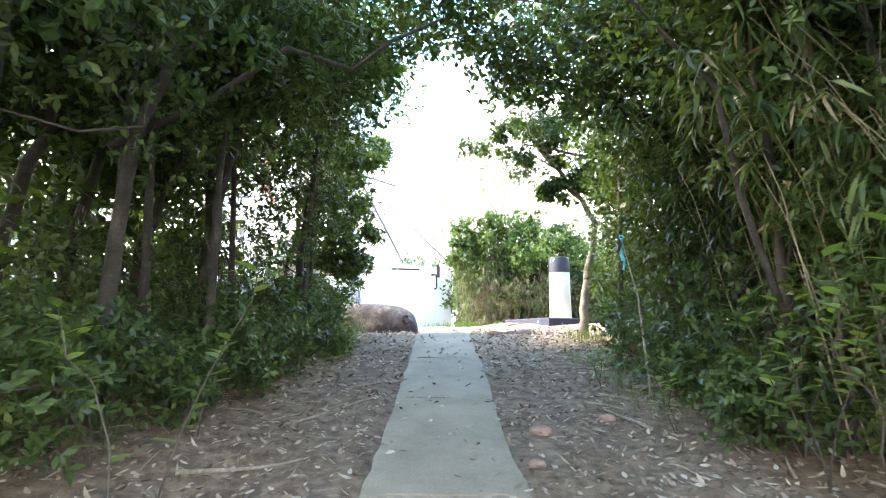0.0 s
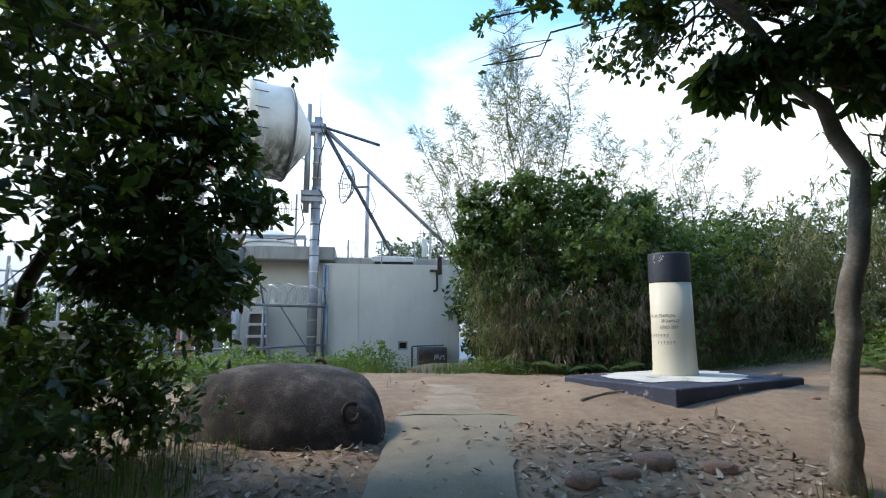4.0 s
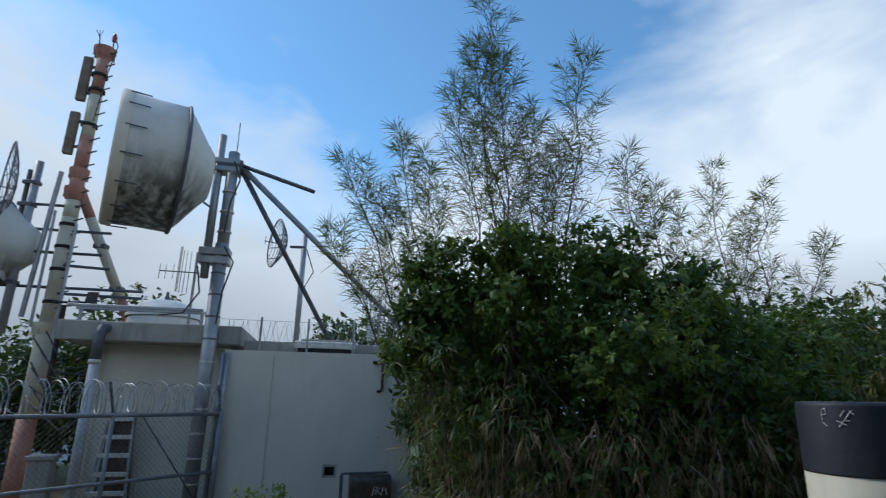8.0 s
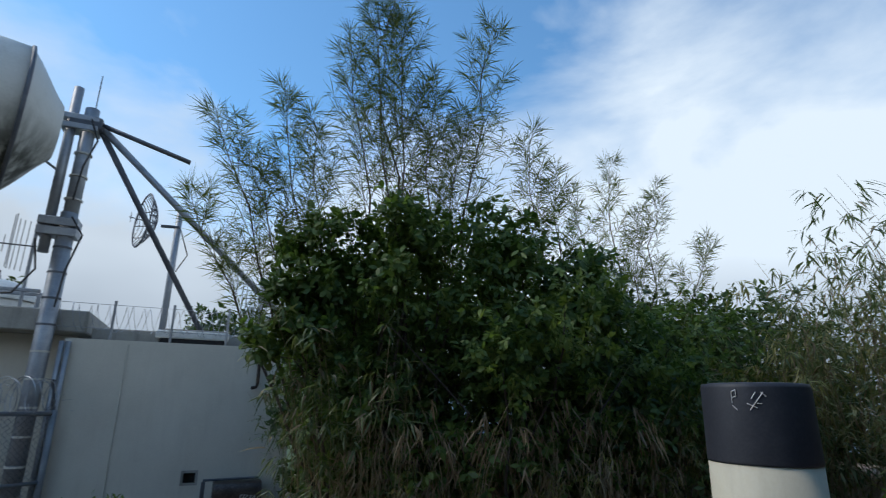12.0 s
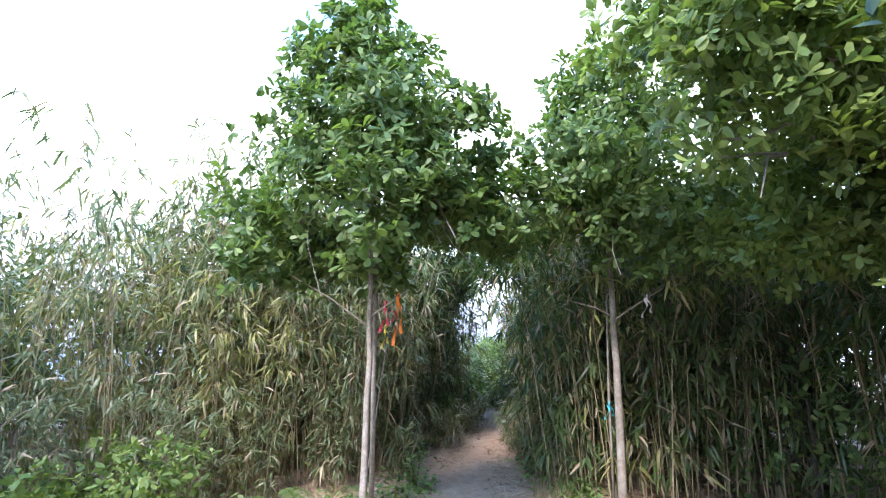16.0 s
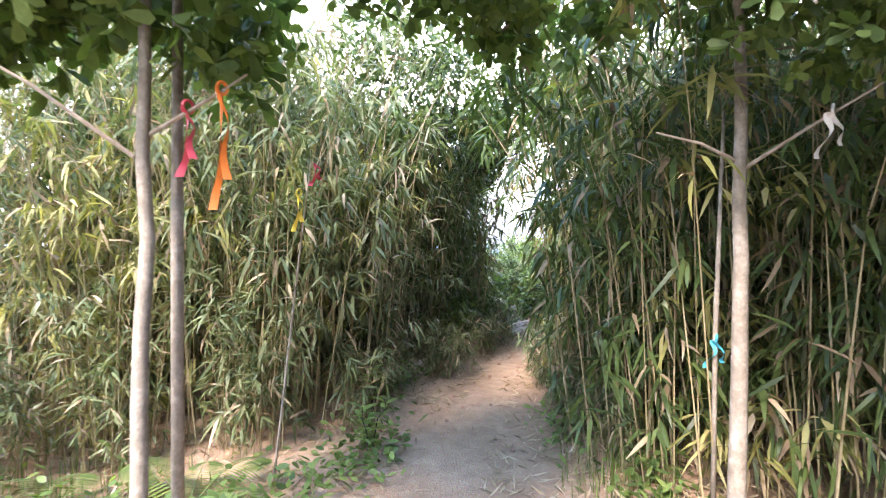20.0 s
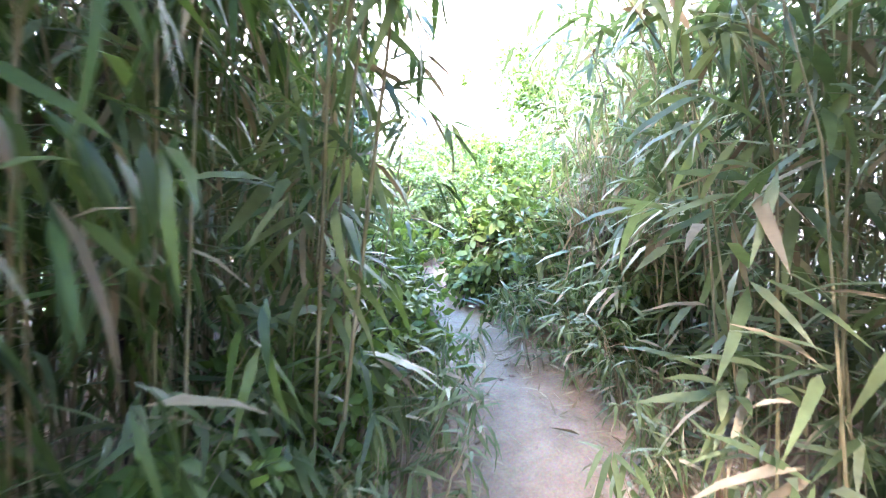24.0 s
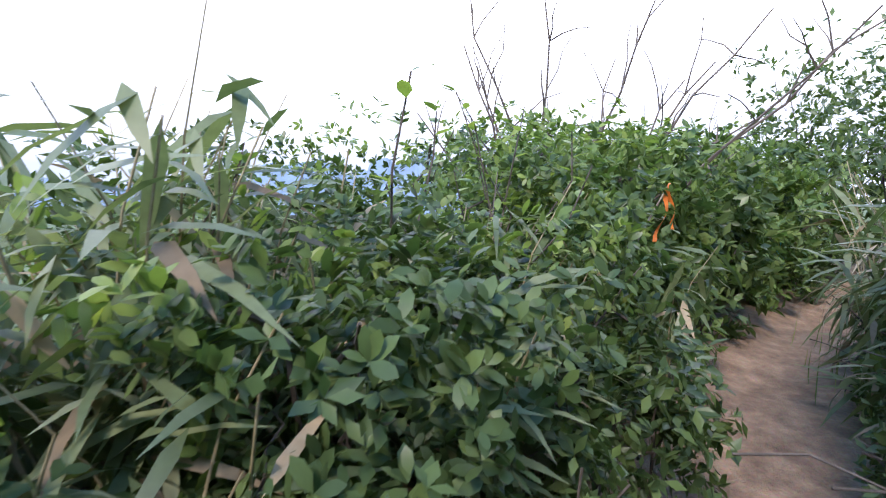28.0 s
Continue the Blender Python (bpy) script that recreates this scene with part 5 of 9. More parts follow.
def build_roof_things():
    d = hut(-1.75, 2.3, 4.72)
    ob = thing("radome", d, "low white radome with a small lamp on top", "radome")
    part("drum", Mesh().lathe([(0, 0), (0.72, 0), (0.74, 0.05), (0.74, 0.3), (0.72, 0.34)], d, sides=40), M_DOME, ob, smooth=True)
    part("dome", Mesh().lathe([(0.78, 0.34), (0.79, 0.38), (0.72, 0.5), (0.55, 0.64), (0.3, 0.74), (0.1, 0.77), (0, 0.77)], d, sides=40), M_DOME, ob, smooth=True)
    part("lamp", Mesh().lathe([(0.05, 0.77), (0.05, 0.85), (0.035, 0.87), (0.035, 0.95), (0, 0.97)], d, sides=12), M_STEELD, ob)
    fr = thing("roof_frame", hut(-2.2, 0.6, 4.72), "galvanised angle frame on the hut roof", "frame")
    for v0 in (0.35, 0.75):
        part("rail", hbox(Mesh(), -2.95, -0.55, v0, v0 + 0.06, 5.0, 5.06), M_STEEL, fr)
    for u in (-2.75, -0.6):
        part("post", hbox(Mesh(), u, u + 0.06, 0.4, 0.46, 4.72, 5.0), M_STEEL, fr)
    # pole with a grid dish behind the wing
    p = hut(1.15, 3.0, 4.2)
    po = thing("antenna_pole", p, "grey pole carrying a small grid dish", "pole")
    part("tube", Mesh().rod(p, p + (0, 0, 3.4), 0.07, sides=10), M_STEEL, po, smooth=True)
    part("bracket", Mesh().box(p + (-0.15, -0.05, 2.95), (0.4, 0.06, 0.06)), M_STEELD, po)
    part("cable", Mesh().tube([p + (0.08, -0.05, 2.9), p + (0.3, -0.05, 2.3), p + (0.1, -0.05, 1.9)], 0.014, 5), M_CABLE, po)
    grid_dish(p + (-0.42, -0.2, 2.95), (-0.85, -0.5, 0.05), 0.62, "round wire grid dish on the roof pole")
    # low unit on the wing's roof
    ru = thing("roof_unit", hut(1.85, 0.4, 4.2), "low white equipment case with a dark base on the wing roof", "cabinet")
    part("case", hbox(Mesh(), 1.25, 2.45, 0.22, 0.56, 4.36, 4.5, 0.02), M_DOME, ru)
    part("base", hbox(Mesh(), 1.32, 2.38, 0.25, 0.53, 4.27, 4.36), M_DARK, ru)
    for u in (1.4, 2.25):
        part("foot", hbox(Mesh(), u, u + 0.07, 0.26, 0.52, 4.2, 4.27), M_STEELD, ru)
    # corner reflector beside the mast
    c = hut(-0.85, 0.6, 4.75)
    cr = thing("corner_reflector", c, "curved wire reflector antenna on a short pole", "antenna", "small antennas")
    part("pole", Mesh().rod(c, c + (0, 0, 1.5), 0.03, sides=8), M_STEEL, cr)
    for i in range(7):
        a = -0.9 + 0.3 * i
        e = c + np.array((-0.28 * math.cos(a) + 0.0, -0.28 * math.sin(a) - 0.1, 0))
        part("rod", Mesh().rod(e + (0, 0, 0.65), e + (0, 0, 1.55), 0.007, sides=4), M_STEELD, cr)
    part("boom", Mesh().rod(c + (0.1, -0.1, 1.05), c + (-0.6, -0.25, 1.05), 0.012, sides=5), M_STEELD, cr)
    for s in (0.35, 0.5, 0.62):
        part("element", Mesh().rod(c + (-s, -0.2, 0.9), c + (-s, -0.2, 1.2), 0.007, sides=4), M_STEELD, cr)
    # cluster at the far end of the wing's roof
    e = hut(3.05, 1.6, 4.2)
    fl = thing("flat_grid_antenna", e, "small rectangular grid antenna above a white radio box", "antenna", "small antennas")
    part("pole", Mesh().rod(e, e + (0, 0, 1.5), 0.03, sides=6), M_STEEL, fl)
    part("radio_box", Mesh().box(e + (-0.18, -0.05, 0.75), (0.16, 0.14, 0.55)), M_DOME, fl, "white radio box")
    g = Mesh()
    for i in range(9):
        g.rod(e + (-0.38 + 0.085 * i, -0.1, 0.9), e + (-0.38 + 0.085 * i, -0.1, 1.5), 0.006, sides=4)
    for z in (0.9, 1.2, 1.5):
        g.rod(e + (-0.38, -0.1, z), e + (0.3, -0.1, z), 0.009, sides=4)
    part("grid", g, M_STEELD, fl)


MAST = np.array((-7.27, 21.25))


def build_red_mast():
    x, y = MAST
    ob = thing("lattice_mast", (x, y, 1.2), "tall red and cream banded tubular mast with step irons", "mast")
    bands = [(1.0, 2.95, 0.18, "r"), (2.95, 4.75, 0.17, "w"), (4.75, 7.1, 0.155, "w"), (7.1, 7.5, 0.15, "w"), (7.5, 8.2, 0.15, "r"), (8.2, 9.05, 0.14, "r"), (9.05, 10.1, 0.135, "w"), (10.1, 11.35, 0.13, "r")]
    for z0, z1, r, k in bands:
        part("tube", Mesh().rod((x, y, z0), (x, y, z1), r, sides=16), M_REDP if k == "r" else M_MASTW, ob, smooth=True)
    for z, r, m in ((4.75, 0.27, M_MASTW), (7.75, 0.22, M_REDP), (8.2, 0.2, M_REDP), (11.32, 0.24, M_REDP)):
        part("flange", Mesh().lathe([(0.13, z - 0.26), (r, z - 0.03), (r, z + 0.05), (0.12, z + 0.06)], (x, y, 0), sides=18), m, ob)
        for k in range(8):
            a = k * math.pi / 4
            part("gusset", Mesh().box((x + r * 0.85 * math.cos(a), y + r * 0.85 * math.sin(a), z - 0.1), (0.05, 0.015, 0.2), a), m, ob)
    for i, z in enumerate(np.arange(5.1, 11.3, 0.32)):
        part("step_iron", Mesh().rod((x + 0.1, y - 0.05, z), (x + 0.36, y - 0.12, z + 0.05), 0.017, sides=5), M_STEELD, ob)
    for z in (5.2, 5.9, 6.4, 6.9, 9.3, 10.2, 10.6):
        part("band", Mesh().lathe([(0.15, z), (0.175, z + 0.01), (0.175, z + 0.07), (0.15, z + 0.08)], (x, y, 0), sides=16), M_DARK, ob)
    part("warning_lamp", Mesh().lathe([(0.0, 0), (0.05, 0), (0.055, 0.12), (0.03, 0.2), (0, 0.21)], (x + 0.16, y, 11.6), sides=12), M_GLASSR, ob, "red warning lamp")
    part("lamp_arm", Mesh().rod((x + 0.16, y, 11.3), (x + 0.16, y, 11.62), 0.014, sides=5), M_RUST, ob)
    rod = Mesh().rod((x - 0.14, y, 11.3), (x - 0.2, y, 11.75), 0.014, sides=5)
    for a in (-0.08, 0.0, 0.08):
        rod.rod((x - 0.2, y, 11.72), (x - 0.22 + a, y, 11.9), 0.009, sides=4)
    part("lightning_rod", rod, M_RUST, ob)
    part("lamp_cable", Mesh().tube([(x + 0.2, y - 0.05, 11.7), (x + 0.34, y - 0.1, 11.4), (x + 0.22, y - 0.1, 10.6), (x + 0.16, y - 0.15, 9.4)], 0.012, 5), M_CABLE, ob)
    # raking legs, red at both ends
    for foot in ((-6.1, 22.3, 4.85), (-8.6, 23.4, 1.2)):
        a, b = np.array((x + 0.05, y, 7.85)), np.array(foot, float)
        for s0, s1, m in ((0, 0.22, M_REDP), (0.22, 0.78, M_MASTW), (0.78, 1.0, M_REDP)):
            part("raking_leg", Mesh().rod(a + (b - a) * s0, a + (b - a) * s1, 0.105, sides=14), m, ob, smooth=True)
        for s in (0.42, 0.72):
            c = a + (b - a) * s
            part("leg_clamp", Mesh().box(c, (0.26, 0.2, 0.1)), M_STEELD, ob)
    # side frame of pipes with panel antennas
    for dx, z0, z1, r in ((-0.42, 4.9, 8.1, 0.05), (0.3, 4.5, 6.9, 0.035), (-0.2, 4.7, 7.2, 0.03)):
        part("frame_pipe", Mesh().rod((x + dx, y - 0.2, z0), (x + dx * (0.6 if dx < -0.4 else 1), y - 0.2, z1), r, sides=8), M_STEEL, ob)
    for z, l0, l1 in ((5.55, -1.0, 1.7), (5.4, 0.2, 1.7), (6.3, -1.0, 0.8), (6.8, -1.0, 0.9), (7.35, -1.0, 0.2), (6.0, 0.2, 1.0)):
        part("cross_arm", Mesh().rod((x + l0, y - 0.2, z), (x + l1, y - 0.1 + 0.2 * l1, z), 0.032, sides=7), M_STEELD, ob)
    for dx, z0, h in ((-0.3, 9.95, 1.15), (-0.33, 8.6, 1.05)):
        pa = thing("panel_antenna", (x + dx, y, z0), "slim brown-stained panel antenna strapped to the mast", "antenna", "panel antennas")
        part("panel", Mesh().box((x + dx, y - 0.05, z0 + h / 2), (0.2, 0.12, h), 0.3, 0.02), M_RUSTP, pa)
        part("bracket", Mesh().box((x + dx / 2, y, z0 + h * 0.8), (0.3, 0.05, 0.06)), M_STEELD, pa)
        part("bracket", Mesh().box((x + dx / 2, y, z0 + h * 0.2), (0.3, 0.05, 0.06)), M_STEELD, pa)
    # wind vane sensor on a stub
    wv = thing("wind_vane", (x + 0.5, y - 0.3, 4.9), "black wind vane on a thin post", "instrument")
    part("post", Mesh().rod((x + 0.42, y - 0.25, 3.0), (x + 0.42, y - 0.25, 5.15), 0.05, sides=8), M_RUST, wv)
    part("arm", Mesh().rod((x + 0.2, y - 0.3, 5.2), (x + 0.95, y - 0.35, 5.2), 0.025, sides=6), M_CABLE, wv)
    part("tail", Mesh().add([(x + a, y - 0.35 + o, z) for o in (0, 0.02) for a, z in ((0.85, 5.05), (1.1, 4.98), (1.12, 5.42), (0.9, 5.42))], [(0, 1, 2, 3), (7, 6, 5, 4), (0, 1, 5, 4), (1, 2, 6, 5), (2, 3, 7, 6), (3, 0, 4, 7)]), M_CABLE, wv)
    # pipe pair that carries the second drum and the grid dish
    px, py = x - 0.72, y - 0.25
    pp = thing("antenna_pole", (px, py, 4.6), "grey pipe bracketed off the tall mast", "pole")
    part("tube", Mesh().rod((px, py, 4.55), (px, py, 8.3), 0.085, sides=12), M_STEEL, pp, smooth=True)
    part("side_tube", Mesh().rod((px - 0.15, py, 6.6), (px - 0.15, py, 8.1), 0.05, sides=8), M_STEELD, pp)
    for z in (5.6, 6.2, 7.3, 7.8):
        part("clamp", Mesh().box((px - 0.06, py, z), (0.3, 0.2, 0.08)), M_STEELD, pp)
    ax2 = (-0.95, -0.31, 0.02)
    drum("drum_antenna", np.array((px - 0.72, py - 0.16, 6.42)), ax2, 0.9, 0.74, 0.62, "pale streaked drum antenna on the tall mast")
    grid_dish((px - 0.3, py - 0.1, 7.6), (-0.74, -0.67, 0.0), 1.0, "large wire grid dish on the mast pipe", 0.2, 0.55)
    sm = thing("small_horn", (px - 0.1, py - 0.25, 6.0), "small grey cone antenna", "antenna", "small antennas")
    part("cone", Mesh().lathe([(0.05, 0.0), (0.3, 0.25), (0.31, 0.28), (0, 0.3)], (px - 0.15, py - 0.15, 6.0), (-0.5, -0.2, -0.75), 18), M_DISH, sm, smooth=True)


GX, GY = build_grey_mast()
drum("drum_antenna", (-4.55, 18.85, 7.42), (-0.86, -0.51, 0.0), 1.17, 1.05, 0.55, "large pale drum antenna with green and black streaks")
build_roof_things()
build_red_mast()

# ---------------------------------------------------------------- annex and its roof full of antennas
AC = np.array((-9.51, 20.13, 0.0))
AU = np.array((-0.878, -0.479, 0.0))      # along the front, away from the hut
AV = np.array((-0.479, 0.878, 0.0))       # into the annex
AANG = math.atan2(AU[1], AU[0])


def annex(u, v, z):
    return AC + AU * u + AV * v + np.array((0, 0, z))


def abox(mb, u0, u1, v0, v1, z0, z1, ch=0.012):
    return mb.box(annex((u0 + u1) / 2, (v0 + v1) / 2, (z0 + z1) / 2), (u1 - u0, v1 - v0, z1 - z0), AANG, ch)


def build_annex():
    ob = thing("annex_building", annex(4, 2, 0.6), "low weathered concrete annex with louvred windows", "building")
    holes = [(1.0, 2.05), (4.9, 6.0)]
    edges = [0.15] + [e for h in holes for e in h] + [9.6]
    for a, b in zip(edges[0::2], edges[1::2]):
        part("front_wall", abox(Mesh(), a, b, 0.3, 0.5, 0.2, 2.45), M_ANNEX, ob)
    for a, b in holes:
        part("front_wall", abox(Mesh(), a, b, 0.3, 0.5, 0.2, 1.9), M_ANNEX, ob)
        part("front_wall", abox(Mesh(), a, b, 0.3, 0.5, 2.38, 2.45), M_ANNEX, ob)
        w = part("window", abox(Mesh(), a, b, 0.46, 0.5, 1.9, 2.38), M_DARK, ob, "dark louvred window")
        for k in range(3):
            u0 = a + (b - a) * k / 3
            part("window_post", abox(Mesh(), u0 - 0.02 + 0.02 * (k == 0), u0 + 0.03, 0.32, 0.4, 1.9, 2.38, 0.004), M_WHITEP, w)
            for j in range(6):
                part("slat", abox(Mesh(), u0 + 0.03, u0 + (b - a) / 3 - 0.02, 0.36, 0.44, 1.93 + j * 0.075, 1.975 + j * 0.075, 0.004), M_LOUVRE, w)
        part("sill", abox(Mesh(), a - 0.35, b + 0.35, 0.02, 0.32, 1.74, 1.88), M_ROOFC, ob)
    part("end_wall", abox(Mesh(), 0.15, 0.35, 0.5, 4.3, 0.2, 2.45), M_ANNEX, ob)
    part("end_wall", abox(Mesh(), 9.4, 9.6, 0.5, 4.3, 0.2, 2.45), M_ANNEX, ob)
    part("back_wall", abox(Mesh(), 0.15, 9.6, 4.3, 4.5, 0.2, 2.45), M_ANNEX, ob)
    part("roof_slab", abox(Mesh(), 0, 9.8, 0.0, 4.7, 2.45, 2.76, 0.02), M_ROOFC, ob, "stained roof slab")
    part("roof_kerb", abox(Mesh(), 1.9, 5.2, 1.2, 1.5, 2.76, 3.05), M_STEELD, ob)
    part("dark_beam", abox(Mesh(), 3.6, 9.4, -0.35, -0.05, 2.5, 2.8), M_CABLE, ob, "tarred black beam")
    for u in (3.7, 6.35):
        part("pillar", abox(Mesh(), u, u + 0.42, -0.75, -0.35, 0.2, 2.62), M_STEELD if u > 4 else M_CABLE, ob)


def farm_pole(p, z1, r, label="grey antenna pole on the annex roof", mat=None, z0=2.76):
    ob = thing("antenna_pole", (p[0], p[1], z0), label, "pole", "annex poles")
    part("tube", Mesh().rod((p[0], p[1], z0 - 0.02), (p[0], p[1], z1), r, sides=9), mat or M_STEEL, ob, smooth=True)
    for z in np.arange(z0 + 0.5, z1, 0.7):
        part("clamp", Mesh().box((p[0] + 0.02, p[1] - r, z), (r * 2.6, 0.08, 0.06), AANG), M_STEELD, ob)
    return ob


def build_farm():
    rng = np.random.default_rng(31)
    e = np.array((-AU[0], -AU[1], 0))
    # tall pole with folded dipoles
    p = np.array((-16.97, 17.36))
    o = farm_pole(p, 7.84, 0.055, "slim pole with a stack of folded dipoles", M_STEELD)
    for i, z in enumerate((7.0, 6.1, 5.2, 4.4)):
        s = 1 if i % 2 else -1
        dipole_loop((p[0] + 0.3 * s * e[0], p[1] + 0.3 * s * e[1], z), 0.16, 0.62, e * s, "small folded dipole on a pole")
    # second tall pole
    p = np.array((-13.98, 19.08))
    o = farm_pole(p, 7.73, 0.075, "tall grey pole hung with cables")
    for k in range(3):
        part("cable", Mesh().tube([(p[0] + 0.1 + 0.05 * k, p[1] - 0.1, 6.8 - k), (p[0] + 0.22, p[1] - 0.12, 5.6 - k * 0.5), (p[0] + 0.05 - 0.1 * k, p[1] - 0.12, 4.2), (p[0], p[1] - 0.12, 3.0)], 0.022, 5), M_CABLE, o)
    for z in (6.3, 4.9, 4.1):
        part("side_arm", Mesh().rod((p[0] - 1.6 * e[0], p[1] - 1.6 * e[1], z - 1.2), (p[0], p[1], z - 1.2), 0.03, sides=6), M_STEELD, o)
        part("bracket", Mesh().box((p[0] - 0.1, p[1] - 0.05, z), (0.3, 0.14, 0.1)), M_STEELD, o)
    yagi((p[0] + 0.1 * e[0], p[1] + 0.1 * e[1], 5.3), e + np.array((0, 0, 0.05)), 7, 0.85, "small yagi antenna with upright rods")
    # white sector panel
    q = np.array((-13.2, 19.9))
    sp = thing("sector_panel", (q[0], q[1], 4.0), "tall white sector panel antenna with cables below", "antenna", "panel antennas")
    part("panel", Mesh().box((q[0], q[1], 5.45), (0.46, 0.2, 2.35), AANG + 0.5, 0.03), M_DOME, sp)
    part("pole", Mesh().rod((q[0] - 0.22, q[1] + 0.12, 2.76), (q[0] - 0.22, q[1] + 0.12, 6.95), 0.05, sides=8), M_STEEL, sp)
    for k in range(4):
        part("cable", Mesh().tube([(q[0] - 0.15 + 0.09 * k, q[1], 4.28), (q[0] - 0.2 + 0.09 * k, q[1], 3.95), (q[0] - 0.6, q[1] - 0.1, 3.75), (q[0] - 1.0, q[1] - 0.2, 4.0)], 0.018, 5), M_CABLE, sp)
    part("arm", Mesh().rod((p[0], p[1], 4.25), (q[0], q[1], 4.15), 0.04, sides=6), M_STEELD, sp)
    # the rest of the cluster
    for x, y, z, r in ((-17.76, 17.17, 7.18, 0.07), (-16.16, 18.45, 6.2, 0.14), (-17.38, 18.0, 5.61, 0.13), (-15.57, 19.13, 5.31, 0.13), (-14.85, 19.28, 5.95, 0.06), (-16.6, 18.9, 5.1, 0.11), (-15.1, 19.5, 4.9, 0.09), (-17.9, 18.4, 4.9, 0.1)):
        farm_pole((x, y), z, r)
    for x, y, z0, z1 in ((-15.85, 18.29, 5.6, 7.06), (-15.75, 18.6, 5.2, 5.95), (-15.4, 19.0, 4.9, 5.7)):
        ob = thing("whip_antenna", (x, y, 2.76), "thin whip antenna on a stub pole", "antenna", "small antennas")
        part("stub", Mesh().rod((x, y, 2.74), (x, y, z0), 0.03, sides=6), M_STEEL, ob)
        part("whip", Mesh().rod((x, y, z0 - 0.1), (x + 0.05, y, z1), 0.016, 0.007, 5), M_STEELD, ob)
    for x, y, z in ((-15.77, 18.87, 5.2), (-16.87, 18.31, 5.1), (-16.0, 18.6, 4.4), (-14.6, 19.3, 4.6), (-17.2, 17.7, 4.3)):
        dipole_loop((x, y, z), 0.2, 1.0, e, "tall folded dipole loop", 0.1, 2.74)
    for c, R, lab in (((-16.5, 18.4, 4.85), 0.72, "grey-white round microwave dish"), ((-15.5, 18.75, 4.6), 0.55, "grey-white round microwave dish")):
        ob = thing("microwave_dish", c, lab, "antenna", "microwave dishes")
        ax = np.array((0.35, -0.9, 0.1))
        part("shell", Mesh().lathe([(R, 0.12), (R, 0.0), (R * 0.75, -0.15), (R * 0.3, -0.3), (0, -0.33)], c, ax, 30), M_DOME, ob, smooth=True)
        part("radome", Mesh().lathe([(R, 0.12), (R * 0.6, 0.2), (0, 0.24)], c, ax, 30), M_DOME, ob, smooth=True)
        part("mount", Mesh().rod(np.array(c) + (0.0, 0.3, 0), (c[0], c[1] + 0.35, 2.76), 0.05, sides=6), M_STEEL, ob)
    drum("drum_antenna", (-16.95, 17.45, 3.98), (-0.75, -0.66, 0.0), 0.86, 0.75, 0.45, "grey drum antenna low on the annex roof")
    for k in range(7):
        u = 3.2 + 0.75 * k
        z = 3.3 + 0.35 * (k % 3)
        ob = thing("radio_box", annex(u, 1.0, 2.76), "grey radio box clamped to a short stub", "cabinet", "radio boxes")
        part("box", Mesh().box(annex(u, 0.9, z + 0.3), (0.24, 0.16, 0.55), AANG), M_STEEL if k % 2 else M_DOME, ob)
        part("stub", Mesh().rod(annex(u, 1.05, 2.74), annex(u, 1.05, z + 0.6), 0.045, sides=8), M_STEEL, ob)
        part("cable", Mesh().tube([annex(u, 0.85, z), annex(u + 0.25, 0.8, z - 0.35), annex(u + 0.5, 0.85, z - 0.05), annex(u + 0.6, 1.0, z + 0.25)], 0.02, 5), M_CABLE, ob)
    for u0, u1, z in ((2.6, 8.6, 3.7), (3.0, 9.0, 4.3), (2.5, 5.5, 3.2)):
        ob = thing("cross_pipe", annex((u0 + u1) / 2, 1.1, 2.76), "galvanised pipe rail tying the annex poles", "rail", "pipe rails")
        part("pipe", Mesh().rod(annex(u0, 1.1, z), annex(u1, 1.1, z + 0.1), 0.035, sides=6), M_STEEL, ob)
        for u in (u0, (u0 + u1) / 2, u1):
            part("upright", Mesh().rod(annex(u, 1.1, 2.74), annex(u, 1.1, z + 0.05), 0.03, sides=6), M_STEEL, ob)
    # black cable bundles that run up the poles and over the roof edge
    for pts in (((3.94, -0.2, 0.6), (3.94, -0.2, 2.7), (4.01, 0.6, 3.3), (3.98, 0.6, 4.35), (3.98, 0.6, 5.44), (4.05, 0.6, 6.78)), ((6.95, -0.1, 2.84), (6.97, 0.6, 3.24), (7.1, 0.6, 4.37), (7.09, 0.6, 5.12))):
        ob = thing("cable_bundle", annex(pts[0][0], pts[0][1], pts[0][2]), "thick black bundle of feeder cables strapped to a pole", "cable", "feeder bundles")
        for j in range(7):
            o = rng.normal(size=(len(pts), 3)) * (0.055, 0.04, 0.03)
            o[-1, 2] -= 0.35 * j
            part("cable", Mesh().tube([annex(*(np.array(q) + d)) for q, d in zip(pts, o)], 0.028, 6), M_CABLE, ob)
    for pts in (((6.47, 3.89), (6.12, 3.73), (6.14, 3.57), (6.67, 3.52), (7.38, 3.35), (7.45, 2.8)), ((5.7, 4.77), (5.32, 4.8), (5.16, 4.57), (5.64, 4.15), (5.71, 3.43), (5.49, 2.8)), ((4.78, 3.68), (4.53, 4.13), (4.48, 4.49), (4.81, 4.62)),
                ((3.82, 4.85), (3.69, 4.44), (3.69, 3.95), (3.83, 3.78)), ((8.4, 3.95), (7.64, 4.27), (7.22, 4.32)), ((5.1, 3.3), (4.7, 3.0), (4.2, 3.05), (3.95, 3.3)), ((6.3, 4.6), (6.0, 4.2), (6.1, 3.4), (5.9, 2.8))):
        q = [annex(u, 0.7, z) for u, z in pts]
        t = np.linspace(0, len(q) - 1, 4 * len(q))
        c = np.stack([np.interp(t, range(len(q)), [w[i] for w in q]) for i in range(3)], 1)
